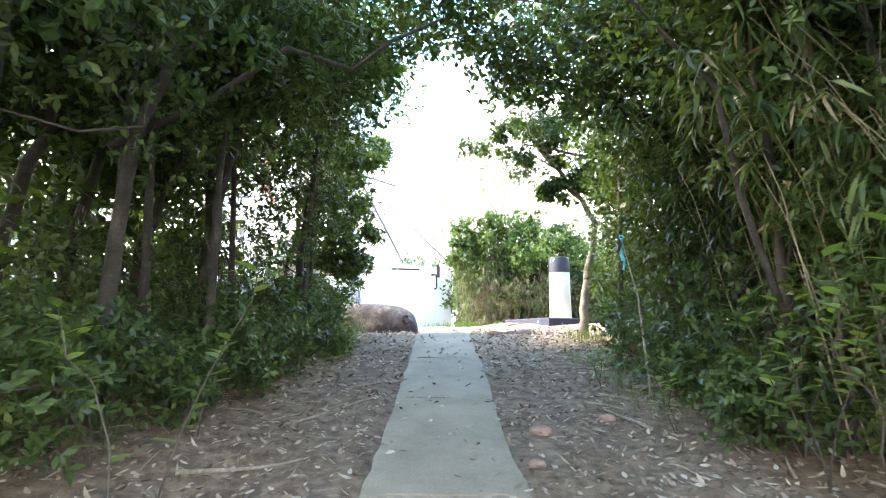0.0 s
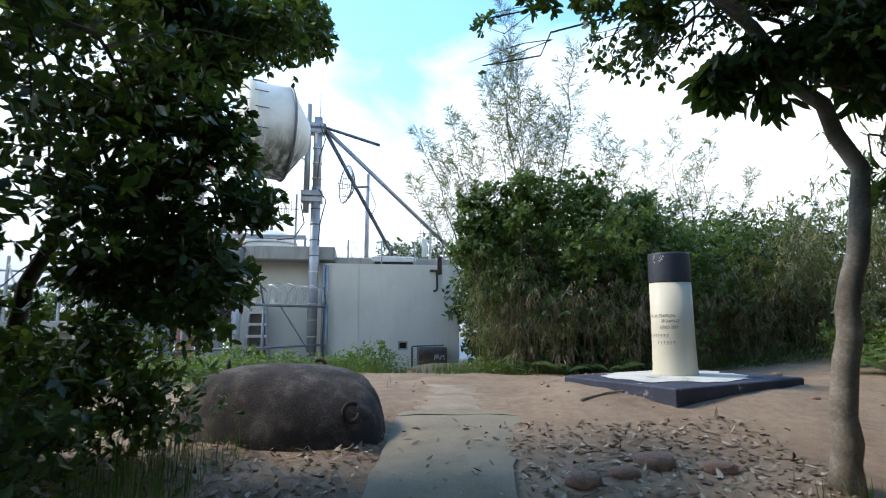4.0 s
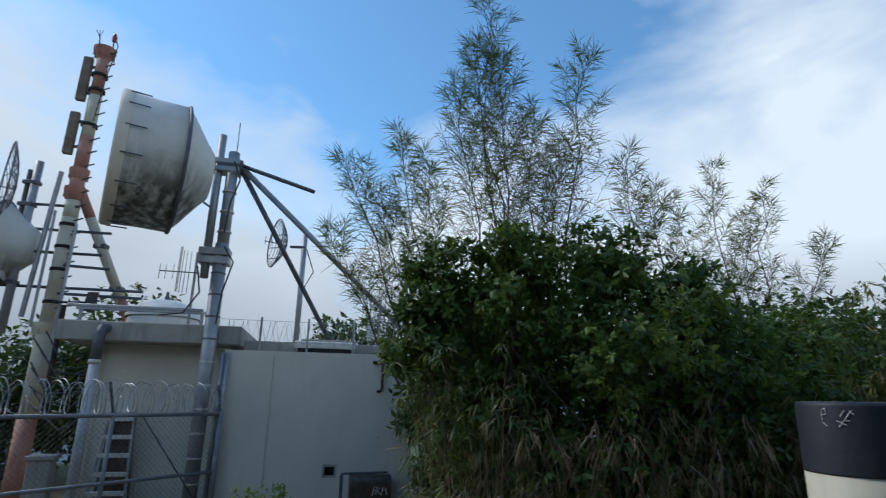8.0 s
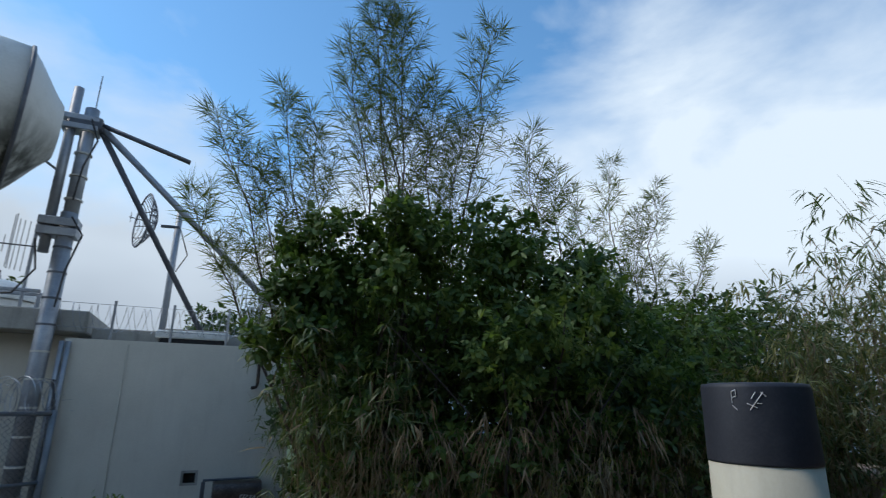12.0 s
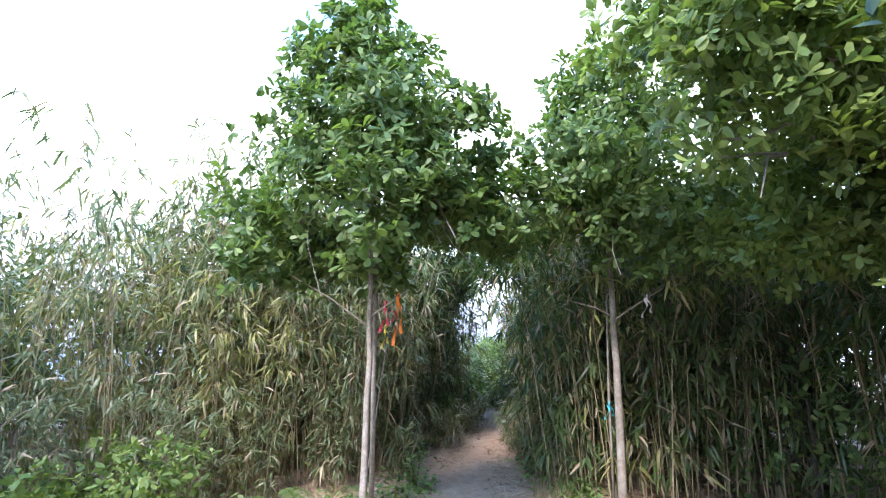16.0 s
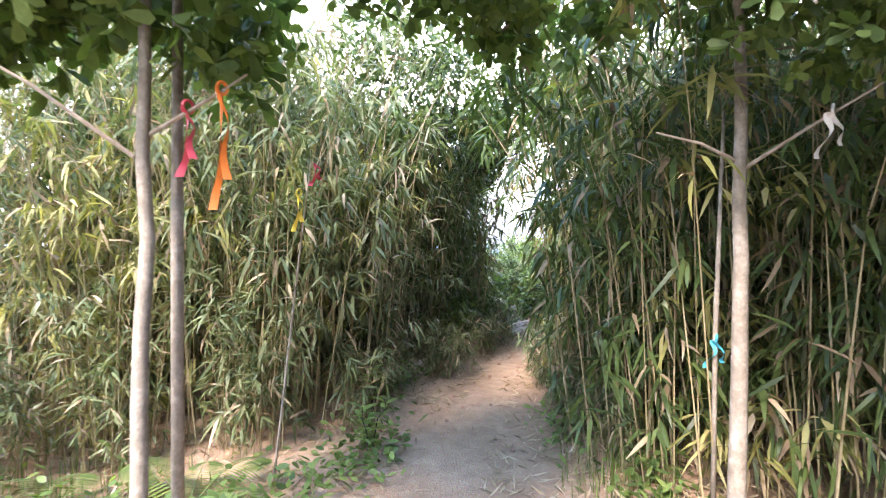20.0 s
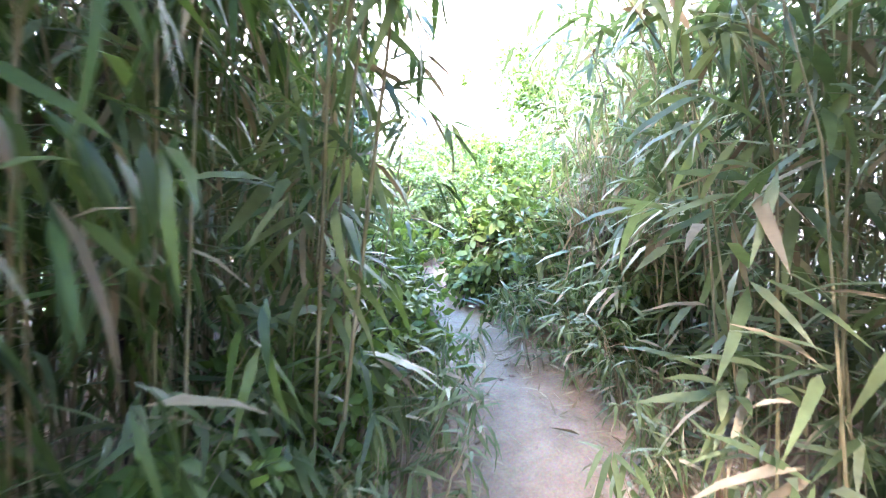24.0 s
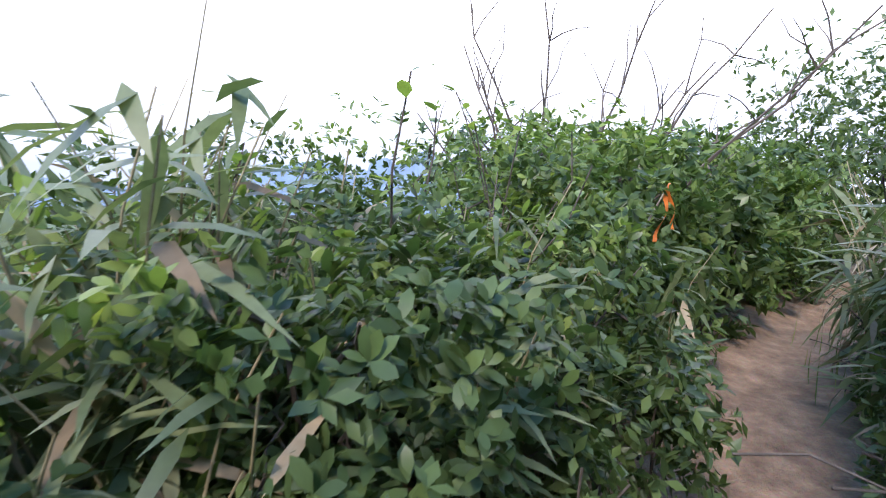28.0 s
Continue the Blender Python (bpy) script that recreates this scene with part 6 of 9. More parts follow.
        solo("feeder_cable", Mesh().tube(c, 0.024, 6), M_CABLE, "black feeder cable looping between the antenna poles", "cable", "feeder cables", at=tuple(c[-1]))
    for (u0, z0), (u1, z1), m, lb in (((8.35, 5.41), (7.0, 5.33), M_STEEL, "grey pipe arm between two poles"), ((5.42, 4.97), (3.95, 4.95), M_STEELD, "dark pipe arm between two poles"), ((6.43, 3.83), (4.3, 3.12), M_DOME, "pale diagonal brace pipe"), ((6.1, 4.66), (5.2, 4.5), M_STEEL, "grey pipe arm between two poles")):
        solo("brace_pipe", Mesh().rod(annex(u0, 0.9, z0), annex(u1, 0.9, z1), 0.04, sides=7), m, lb, "pipe", "brace pipes", at=tuple(annex(u1, 0.9, z1)), smooth=True)
    for u, z, w, h, m, lb in ((6.68, 3.99, 0.42, 0.34, M_DOME, "white radio unit bolted to a pole"), (4.58, 3.78, 0.4, 0.95, M_STEEL, "tall grey radio cabinet on a pole"), (4.41, 5.14, 0.34, 1.3, M_DOME, "slim pale panel antenna beside a pole"), (4.09, 2.98, 0.2, 0.7, M_STEELD, "dark junction box on the cable bundle"), (5.2, 4.15, 0.26, 0.5, M_STEEL, "grey radio unit bolted to a pole"), (7.0, 4.75, 0.22, 0.4, M_STEELD, "dark junction box on a pole")):
        ob = thing("pole_unit", annex(u, 0.95, z - h / 2), lb, "radio unit", "pole units")
        part("body", Mesh().box(annex(u, 0.95, z), (w, 0.2, h), AANG, 0.02), m, ob)
        part("bracket", Mesh().box(annex(u, 1.12, z), (w * 0.5, 0.18, 0.07), AANG), M_STEELD, ob)
        part("tail", Mesh().tube([annex(u, 0.95, z - h / 2 + 0.02), annex(u + 0.04, 0.9, z - h / 2 - 0.25), annex(u - 0.1, 0.95, z - h / 2 - 0.5)], 0.018, 5), M_CABLE, ob)
    # low frame at the hut end of the roof
    fr = thing("roof_frame", annex(1.3, 1.2, 2.76), "white-grey pipe frame at the end of the annex roof", "frame")
    for u in (0.7, 1.9):
        part("post", Mesh().rod(annex(u, 1.2, 2.74), annex(u, 1.2, 4.5), 0.04, sides=6), M_STEEL, fr)
    for z in (3.7, 4.1):
        part("bar", Mesh().rod(annex(0.7, 1.2, z), annex(2.9, 1.2, z), 0.03, sides=6), M_STEEL, fr)
    part("strut", Mesh().rod(annex(1.9, 1.2, 4.3), annex(1.3, 0.6, 2.76), 0.03, sides=6), M_WHITEP, fr)


def build_railing():
    """White pipe railing and steps beside the annex, and the pale post."""
    ob = thing("white_railing", (-8.0, 18.9, 1.3), "white painted pipe railing by the annex steps", "railing")
    a, b = np.array((-8.6, 18.55, 0)), np.array((-7.2, 19.3, 0))
    P = lambda s, z: a + (b - a) * s + np.array((0, 0, z))
    for s in (0.0, 0.16, 0.5, 0.66, 1.0):
        part("post", Mesh().rod(P(s, 1.3), P(s, 3.66), 0.03, sides=6), M_WHITEP, ob)
    for z in (3.66, 3.0, 2.3):
        part("bar", Mesh().rod(P(0, z), P(1, z), 0.03, sides=6), M_WHITEP, ob)
    for i in range(5):
        part("step", Mesh().box(P(0.3, 1.5 + 0.3 * i) + np.array((0.1, 0.25 * i, 0)), (0.6, 0.25, 0.05), 0.5), M_STEELD, ob)
    po = thing("pale_post", (-6.95, 18.14, 1.3), "tall pale pipe post beside the railing", "post")
    part("tube", Mesh().rod((-6.95, 18.14, 1.0), (-6.95, 18.14, 4.84), 0.056, sides=10), M_WHITEP, po, smooth=True)
    part("brace", Mesh().rod((-7.16, 18.05, 1.2), (-7.1, 18.05, 4.1), 0.035, sides=6), M_RUST, po)
    cab = thing("meter_box", (-5.9, 19.8, 1.3), "small grey concrete meter box behind the fence", "cabinet")
    part("body", Mesh().box((-5.9, 19.8, 1.8), (0.36, 0.34, 1.06), 0.3, 0.02), M_ROOFC, cab)
    part("lid", Mesh().box((-5.9, 19.8, 2.36), (0.44, 0.42, 0.07), 0.3, 0.01), M_ROOFC, cab)
    cb = thing("cable_bundle", (-6.6, 20.6, 3.2), "tangle of black cables beside the hut eaves", "cables")
    rng = np.random.default_rng(12)
    for k in range(9):
        s = np.array((-7.2, 21.0, 4.6 - 0.2 * k)) + rng.normal(size=3) * 0.1
        t = hut(-2.5, 0.8, 4.1 - 0.12 * k) + rng.normal(size=3) * 0.12
        m = (s + t) / 2 + np.array((0, -0.1, -0.25 - 0.3 * rng.random()))
        part("cable", Mesh().tube([s, s * 0.4 + m * 0.6, m, t * 0.5 + m * 0.5, t], 0.016, 5), M_CABLE, cb)


build_annex()
build_farm()
build_railing()

# ---------------------------------------------------------------- plants
RNG = np.random.default_rng(21)


def shrub(x, y, h, r, sprigs, leaf, label, L=0.085, W=0.038, quad=True, group="thicket shrubs", per=5, droop=0.1, clumps=26, limbs=4, dx=0.0, spread=0.34, gap=0.62, stem=0.028):
    """A bush of leaf sprigs from the ground up to h."""
    z = gz(x, y)
    return tree("shrub", RNG, (x, y, z), [(x, y, z + h * 0.35), (x + dx, y, z + h * 0.65)], stem,
                [((x + dx, y, z + h * 0.72), (r, r, h * 0.3)), ((x, y, z + h * 0.42), (r * 1.05, r * 1.05, h * 0.3)), ((x, y, z + h * 0.16), (r * 0.9, r * 0.9, h * 0.2))],
                sprigs, per, L, W, leaf, label, M_BARKD, clumps=clumps, spread=spread, quad=quad, limbs=limbs, group=group, category="shrub", droop=droop, gap=gap)


LIMB_A = [(-2.8, 4.3, 3.1), (-2.0, 4.4, 3.6), (-1.35, 4.3, 4.0), (-0.8, 4.4, 3.85), (-0.45, 4.35, 4.1), (0.0, 4.4, 4.35)]
LIMB_B = [(2.6, 4.0, 1.4), (2.15, 3.75, 2.5), (1.95, 3.6, 3.3), (1.7, 3.6, 3.6), (1.4, 3.5, 3.85), (1.0, 3.4, 4.2)]
LIMB_C = [(-2.9, 2.9, 2.3), (-2.45, 2.8, 2.75), (-2.0, 2.8, 2.62), (-1.65, 2.8, 2.65), (-1.6, 2.75, 2.85)]


def build_tunnel():
    """Evergreen trees and undergrowth on both sides of the concrete path."""
    lab = "dark small-leaved evergreen arching over the path, unseen ones added for shade"
    spec = [  # x, y, height, crown radius, lean towards the path
        (-2.6, 0.6, 4.9, 1.35, 0.9), (-3.0, 2.4, 5.2, 1.5, 1.2), (-2.7, 4.2, 5.3, 1.4, 1.0), (-2.8, 6.2, 5.2, 1.4, 0.95), (-2.2, 7.9, 4.6, 1.15, 0.5),
        (-4.6, 1.2, 5.6, 1.8, 0.2), (-4.7, 3.8, 6.0, 1.8, 0.2), (-4.6, 6.4, 5.8, 1.8, 0.0), (-4.4, 8.8, 4.6, 1.3, 0.0),
        (2.8, 0.4, 4.9, 1.4, -0.8), (3.3, 2.6, 5.4, 1.5, -1.2), (3.1, 4.8, 5.3, 1.45, -1.0), (3.5, 7.0, 5.2, 1.5, -0.7), (5.0, 1.6, 5.8, 1.8, 0.0), (5.1, 4.6, 5.8, 1.8, 0.0), (5.2, 7.0, 5.2, 1.5, 0.0)]
    for i, (x, y, h, r, ln) in enumerate(spec):
        z = gz(x, y)
        near = abs(x) < 3.8
        ells = [((x + ln, y, z + h - r * 0.5), (r, r * 1.1, r * 0.7)), ((x + ln * 1.75, y, z + h - r * 0.35), (r * 0.75, r * 1.0, r * 0.4)), ((x + ln * 0.5, y + 0.3, z + h * 0.62), (r * 0.8, r * 0.95, r * 0.7)), *([((x + ln * 0.1, y - 0.3, z + h * 0.36), (r * 0.6, r * 0.9, h * 0.2))] if x > 0 or y > 7 else [])]
        tree("evergreen_tree", RNG, (x, y, z), [(x + 0.1, y + 0.05, z + h * 0.35), (x + ln * 0.5, y, z + h * 0.7), (x + ln, y, z + h - r * 0.6)], 0.07, ells,
             2900 if near else 2100, 5, 0.08 if near else 0.16, 0.037 if near else 0.08, M_LDARK, lab, M_BARKD, clumps=80, spread=0.27, quad=True, limbs=12, group="path-side trees")
    for x, y, z in ((-1.4, 5.4, 4.7), (1.35, 5.9, 4.65), (0.2, 6.0, 5.7), (1.8, 3.4, 4.9), (3.2, 4.0, 4.9), (3.6, 5.6, 5.6), (3.9, 2.6, 4.6), (-3.8, 4.6, 4.2), (-4.0, 6.6, 4.2)):
        bx = -3.9 if x < 0 else 4.0
        b = (bx, y, gz(bx, y))
        tree("evergreen_tree", RNG, b, [(bx * 0.97, y, 2.6), (bx * 0.85, y, 4.3), (bx * 0.5 + x * 0.5, y, z)], 0.075, [((x, y, z), (1.0, 0.9, 0.55)), ((bx * 0.5 + x * 0.5, y, z - 0.3), (0.9, 0.9, 0.65))],
             1700, 5, 0.1, 0.048, M_LDARK, lab, M_BARKD, clumps=50, spread=0.27, quad=True, limbs=9, group="path-side trees")
    lab2 = "shady evergreen undergrowth bush beside the path"
    for y in np.arange(0.2, 10.2, 0.8):
        for x0, h, r in ((-2.6, 0.9, 0.42), (-3.4, 1.5, 0.55), (-4.5, 2.5, 0.75), (-6.2, 4.4, 1.0)):
            if x0 < -3 and y > 9.4:
                continue
            x = x0 + RNG.normal() * 0.12 + (0.35 if y > 7 and x0 > -3 else 0) - (0.25 if y < 2.6 else 0)
            far = x0 < -4
            shrub(x, y + RNG.normal() * 0.12, h * (0.85 + 0.3 * RNG.random()), r, 180 if far else 230, M_LDARK, lab2, L=0.16 if far else 0.085, W=0.075 if far else 0.036, group="undergrowth")
    for y in np.arange(0.4, 9.0, 0.8):
        for x0, h, r in ((2.55, 1.5, 0.45), (3.3, 2.4, 0.6), (4.3, 3.0, 0.75), (5.6, 3.5, 0.9)):
            if x0 > 4 and y > 7.3:
                continue
            x = x0 + RNG.normal() * 0.12 + 0.03 * y
            far = x0 > 4
            shrub(x, y + RNG.normal() * 0.12, h * (0.85 + 0.3 * RNG.random()), r, 180 if far else 230, M_LDARK if RNG.random() < 0.8 else M_LGLOSS, lab2, L=0.16 if far else 0.09, W=0.075 if far else 0.036, group="undergrowth")
    for bx, y, ells in ((3.5, 7.4, [((2.95, 7.3, 3.3), (0.75, 0.9, 1.0)), ((3.1, 8.1, 4.2), (0.9, 0.7, 0.8)), ((2.9, 8.0, 2.4), (0.55, 0.6, 0.6))]), (3.7, 5.9, [((3.05, 5.9, 2.9), (0.7, 0.8, 1.0)), ((3.0, 5.1, 4.3), (0.9, 0.8, 0.7))])):
        b = (bx, y, gz(bx, y))
        tree("evergreen_tree", RNG, b, [(bx, y, 2.4), (bx - 0.1, y, 3.6), (bx - 0.3, y, 4.6)], 0.07, ells, 2100, 5, 0.085, 0.04, M_LDARK, lab, M_BARKD, clumps=70, spread=0.27, quad=True, limbs=9, group="path-side trees")
    # unseen crowns added behind and beside the start of the path to shade it
    for x, y, z in ((2.3, 0.2, 5.3), (2.6, -2.0, 5.4), (-2.2, -1.6, 5.4), (0.2, -3.2, 5.8), (4.2, 1.4, 5.5), (-3.6, 0.0, 5.6)):
        bx = math.copysign(4.2, x)
        b = (bx, y, gz(bx, y))
        tree("evergreen_tree", RNG, b, [(bx, y, 2.4), (bx * 0.9, y, 4.2), (bx * 0.5 + x * 0.5, y, z)], 0.08, [((x, y, z), (1.4, 1.3, 0.5)), ((bx * 0.5 + x * 0.5, y, z - 0.5), (1.2, 1.2, 0.6))],
             520, 5, 0.2, 0.1, M_LDARK, lab, M_BARKD, clumps=50, spread=0.3, quad=True, limbs=6, group="path-side trees")
    # taller trees, mostly out of view, added to block the sun from the path
    for x, y, z in ((-4.9, -0.5, 6.6), (-5.0, 4.2, 7.2), (-4.8, 6.4, 6.8), (-3.6, 8.0, 6.6)):
        b = (x, y, gz(x, y))
        tree("evergreen_tree", RNG, b, [(x, y, 2.6), (x + 0.1, y, 4.6), (x + 0.3, y, z)], 0.11, [((x + 0.4, y, z), (1.6, 1.4, 0.7)), ((x + 1.1, y, z - 0.7), (1.2, 1.2, 0.6))],
             1500, 5, 0.22, 0.11, M_LDARK, lab, M_BARKD, clumps=90, spread=0.3, quad=True, limbs=6, group="path-side trees")
    # bare trunks and boughs in the shade
    tl = "dark bare-stemmed tree in the shade beside the path"
    for x, y, h, lx in ((-2.9, 4.6, 3.6, 0.1), (-2.75, 4.95, 3.2, -0.1), (-2.35, 5.4, 2.8, 0.05), (-1.95, 7.4, 2.9, 0.15), (-3.2, 3.6, 3.4, 0.0), (-2.6, 6.6, 3.0, -0.1), (-2.1, 8.3, 2.6, 0.1), (2.75, 4.2, 3.2, -0.2), (3.0, 5.4, 3.0, -0.1), (2.7, 6.4, 2.8, 0.1), (3.1, 3.4, 3.2, -0.2), (2.4, 7.3, 2.6, 0.1)):
        z = gz(x, y)
        ob = thing("bare_tree", (x, y, z), tl, "tree", "bare trees")
        p = np.array([(x, y, z - 0.08), (x + lx * 0.3, y + 0.03, z + h * 0.35), (x + lx * 0.5, y - 0.03, z + h * 0.7), (x + lx, y, z + h)])
        part("trunk", Mesh().tube(p, [0.055, 0.04, 0.034, 0.022], 8), M_BARKD, ob, smooth=True)
        for j in (1, 2, 2):
            part("branch", Mesh().tube(limb(RNG, p[j], p[j] + RNG.normal(size=3) * 0.35 + (0, 0, 0.5), 0.05, 5, 0.06), np.linspace(0.016, 0.004, 5), 5), M_BARKD, ob)
    for pts, r in ((LIMB_A, 0.035), (LIMB_B, 0.028), (LIMB_C, 0.012)):
        solo("bare_bough", Mesh().tube(np.array(pts), np.linspace(r, r * 0.35, len(pts)), 7), M_BARKD, "crooked bare bough arching over the path", "branch", "bare boughs", at=pts[0], smooth=True)
    low = "low dark bush at the foot of the path-side trees"
    for x, y, h, r in ((2.15, 3.8, 0.6, 0.3), (2.25, 4.6, 0.7, 0.34), (2.35, 5.4, 0.75, 0.36), (2.35, 6.2, 0.8, 0.38), (2.5, 7.1, 0.9, 0.4), (2.75, 8.0, 1.0, 0.4), (-2.1, 4.2, 0.7, 0.36), (-1.95, 5.0, 0.75, 0.36), (-1.9, 5.8, 0.8, 0.38), (-1.8, 6.6, 0.85, 0.36), (-1.75, 7.4, 0.9, 0.36), (-1.8, 8.2, 1.0, 0.36)):
        shrub(x, y, h, r, 330, M_LDARK, low, L=0.075, W=0.034, group="undergrowth", clumps=22, limbs=3, stem=0.014)
    # thicket that closes the path behind
    for x in np.arange(-3, 3.2, 1.5):
        shrub(x, -6.5, 2.6, 1.0, 250, M_LDARK, lab2, L=0.14, W=0.065, group="undergrowth")


def build_clearing_trees():
    # leaning tree at the top of the path
    b = (2.45, 9.5, gz(2.45, 9.5))
    tree("leaning_tree", RNG, b, [(2.5, 9.5, 2.2), (2.62, 9.5, 2.9), (2.76, 9.5, 3.62), (2.25, 9.5, 4.45), (1.75, 9.55, 5.1)], 0.085,
         [((0.75, 9.6, 5.15), (0.4, 0.35, 0.4)), ((1.4, 9.6, 5.15), (0.55, 0.4, 0.5)), ((1.7, 9.4, 5.7), (0.9, 0.8, 0.5)), ((2.5, 9.4, 5.5), (1.2, 1.0, 0.6)), ((3.4, 9.0, 4.6), (0.9, 0.8, 0.8)), ((2.3, 9.3, 4.45), (0.4, 0.4, 0.35)), ((3.1, 9.2, 3.6), (0.5, 0.5, 0.6))], 3900, 5, 0.08, 0.036, M_LDARK,
         "slender leaning grey-barked tree with a knotted trunk", M_BARK, clumps=80, spread=0.22, limbs=14, low=0.85)
    # thin hanging sprigs, and a drooping bough of large leaves, over the edge of the clearing
    b = (3.9, 9.3, gz(3.9, 9.3))
    tree("evergreen_tree", RNG, b, [(3.8, 9.4, 3.4), (3.2, 9.7, 4.9), (1.6, 10.1, 5.35)], 0.05,
         [((1.33, 10.36, 4.85), (0.2, 0.12, 0.2)), ((1.72, 10.15, 4.72), (0.3, 0.14, 0.2)), ((2.05, 10.0, 4.85), (0.25, 0.14, 0.2)), ((0.42, 10.4, 5.0), (0.1, 0.1, 0.24))], 120, 5, 0.06, 0.03, M_LDARK,
         "slim tree with thin leafy sprigs hanging over the clearing", M_BARKD, clumps=26, spread=0.34, limbs=14, group="path-side trees", droop=0.5, low=0.8, gap=0.1)
    b = (3.7, 8.9, gz(3.7, 8.9))
    tree("evergreen_tree", RNG, b, [(3.7, 9.0, 3.0), (3.4, 9.2, 4.5), (2.7, 9.4, 4.9)], 0.05,
         [((2.6, 9.46, 4.4), (0.42, 0.2, 0.36)), ((2.12, 9.46, 4.3), (0.26, 0.14, 0.26)), ((1.86, 9.46, 4.22), (0.2, 0.12, 0.18)), ((3.0, 9.4, 4.4), (0.4, 0.25, 0.5))], 420, 7, 0.15, 0.05, M_LDARK,
         "dark evergreen tree with a drooping bough of long leaves", M_BARKD, clumps=30, spread=0.26, limbs=9, group="path-side trees", droop=0.85, low=0.8)
    b = (-2.9, 9.7, gz(-2.9, 9.7))
    tree("evergreen_tree", RNG, b, [(-2.9, 9.75, 2.6), (-2.7, 9.9, 3.8), (-2.3, 10.2, 4.9)], 0.07,
         [((-1.62, 9.7, 3.5), (0.32, 0.28, 0.6)), ((-1.66, 9.65, 4.3), (0.34, 0.3, 0.5)), ((-1.85, 9.7, 2.85), (0.5, 0.3, 0.5)), ((-2.4, 9.7, 2.35), (0.5, 0.3, 0.5)), ((-2.2, 9.7, 3.6), (0.7, 0.32, 0.8)), ((-1.55, 9.8, 5.15), (0.5, 0.4, 0.36)), ((-2.0, 10.75, 5.42), (0.75, 0.6, 0.24)), ((-2.7, 10.5, 5.4), (1.0, 0.7, 0.26)), ((-1.55, 11.1, 5.62), (0.35, 0.4, 0.2))], 4700, 5, 0.095, 0.042, M_LDARK,
         "dark evergreen tree with a bough hanging over the boulder", M_BARKD, clumps=90, spread=0.27, limbs=16, group="path-side trees", droop=0.1)
    # three young trees with glossy leaves at the trail mouth
    b = (6.42, 11.84, gz(6.42, 11.84))
    tree("glossy_leaved_tree", RNG, b, [(6.43, 11.84, 3.0), (6.44, 11.83, 4.0), (6.42, 11.84, 5.4)], 0.03,
         [((6.4, 11.9, 5.2), (0.66, 0.76, 0.6)), ((6.4, 11.95, 5.65), (0.46, 0.5, 0.5)), ((6.4, 11.85, 4.6), (0.8, 0.9, 0.5)), ((6.4, 11.15, 5.05), (0.4, 0.34, 0.45)), ((6.55, 11.15, 4.4), (0.4, 0.4, 0.3)), ((6.3, 12.5, 4.4), (0.45, 0.4, 0.36)), ((6.4, 11.98, 6.1), (0.28, 0.28, 0.3))],
         3000, 8, 0.08, 0.037, M_LGLOSS, "young tree with a straight pale trunk and glossy leaves", M_BARK, clumps=170, spread=0.2, limbs=16, group="trail mouth trees", low=0.7, wob=0.006, rows=((0.4, 0.7), (0.82, 0.9)))
    b = (7.66, 9.93, gz(7.66, 9.93))
    tree("glossy_leaved_tree", RNG, b, [(7.65, 9.93, 3.2), (7.64, 9.94, 4.2), (7.6, 9.98, 5.2)], 0.04,
         [((7.5, 10.1, 5.3), (0.85, 0.8, 0.65)), ((7.4, 10.75, 4.75), (0.65, 0.6, 0.42)), ((7.5, 9.5, 4.7), (0.75, 0.75, 0.5)), ((7.55, 9.85, 5.8), (0.6, 0.6, 0.42))],
         2700, 8, 0.082, 0.038, M_LGLOSS, "young tree with a straight pale trunk and glossy leaves", M_BARK, clumps=140, spread=0.22, limbs=16, group="trail mouth trees", low=0.75, wob=0.004, rows=((0.4, 0.7), (0.82, 0.9)))
    b = (5.9, 8.2, gz(5.9, 8.2))
    tree("glossy_leaved_tree", RNG, b, [(5.9, 8.3, 3.2), (5.8, 8.6, 4.2), (5.6, 8.9, 5.4)], 0.075,
         [((5.5, 9.15, 5.6), (0.95, 0.85, 0.7)), ((5.6, 9.75, 5.3), (0.55, 0.42, 0.55)), ((5.9, 8.5, 5.1), (0.9, 0.9, 0.7)), ((5.2, 9.5, 4.95), (0.5, 0.5, 0.4)), ((6.6, 8.2, 5.5), (0.9, 0.9, 0.8)), ((6.2, 8.9, 4.5), (0.7, 0.55, 0.5)), ((5.6, 8.8, 4.5), (0.6, 0.5, 0.5)), ((5.9, 8.4, 4.0), (0.6, 0.5, 0.5))],
         4300, 7, 0.08, 0.036, M_LBRIGHT, "bushy tree with large bright leaves overhanging the clearing", M_BARK, clumps=150, spread=0.24, limbs=16, rows=((0.4, 0.7), (0.82, 0.9)))
    lab = "slender broad-leaved tree leaning over the trail"
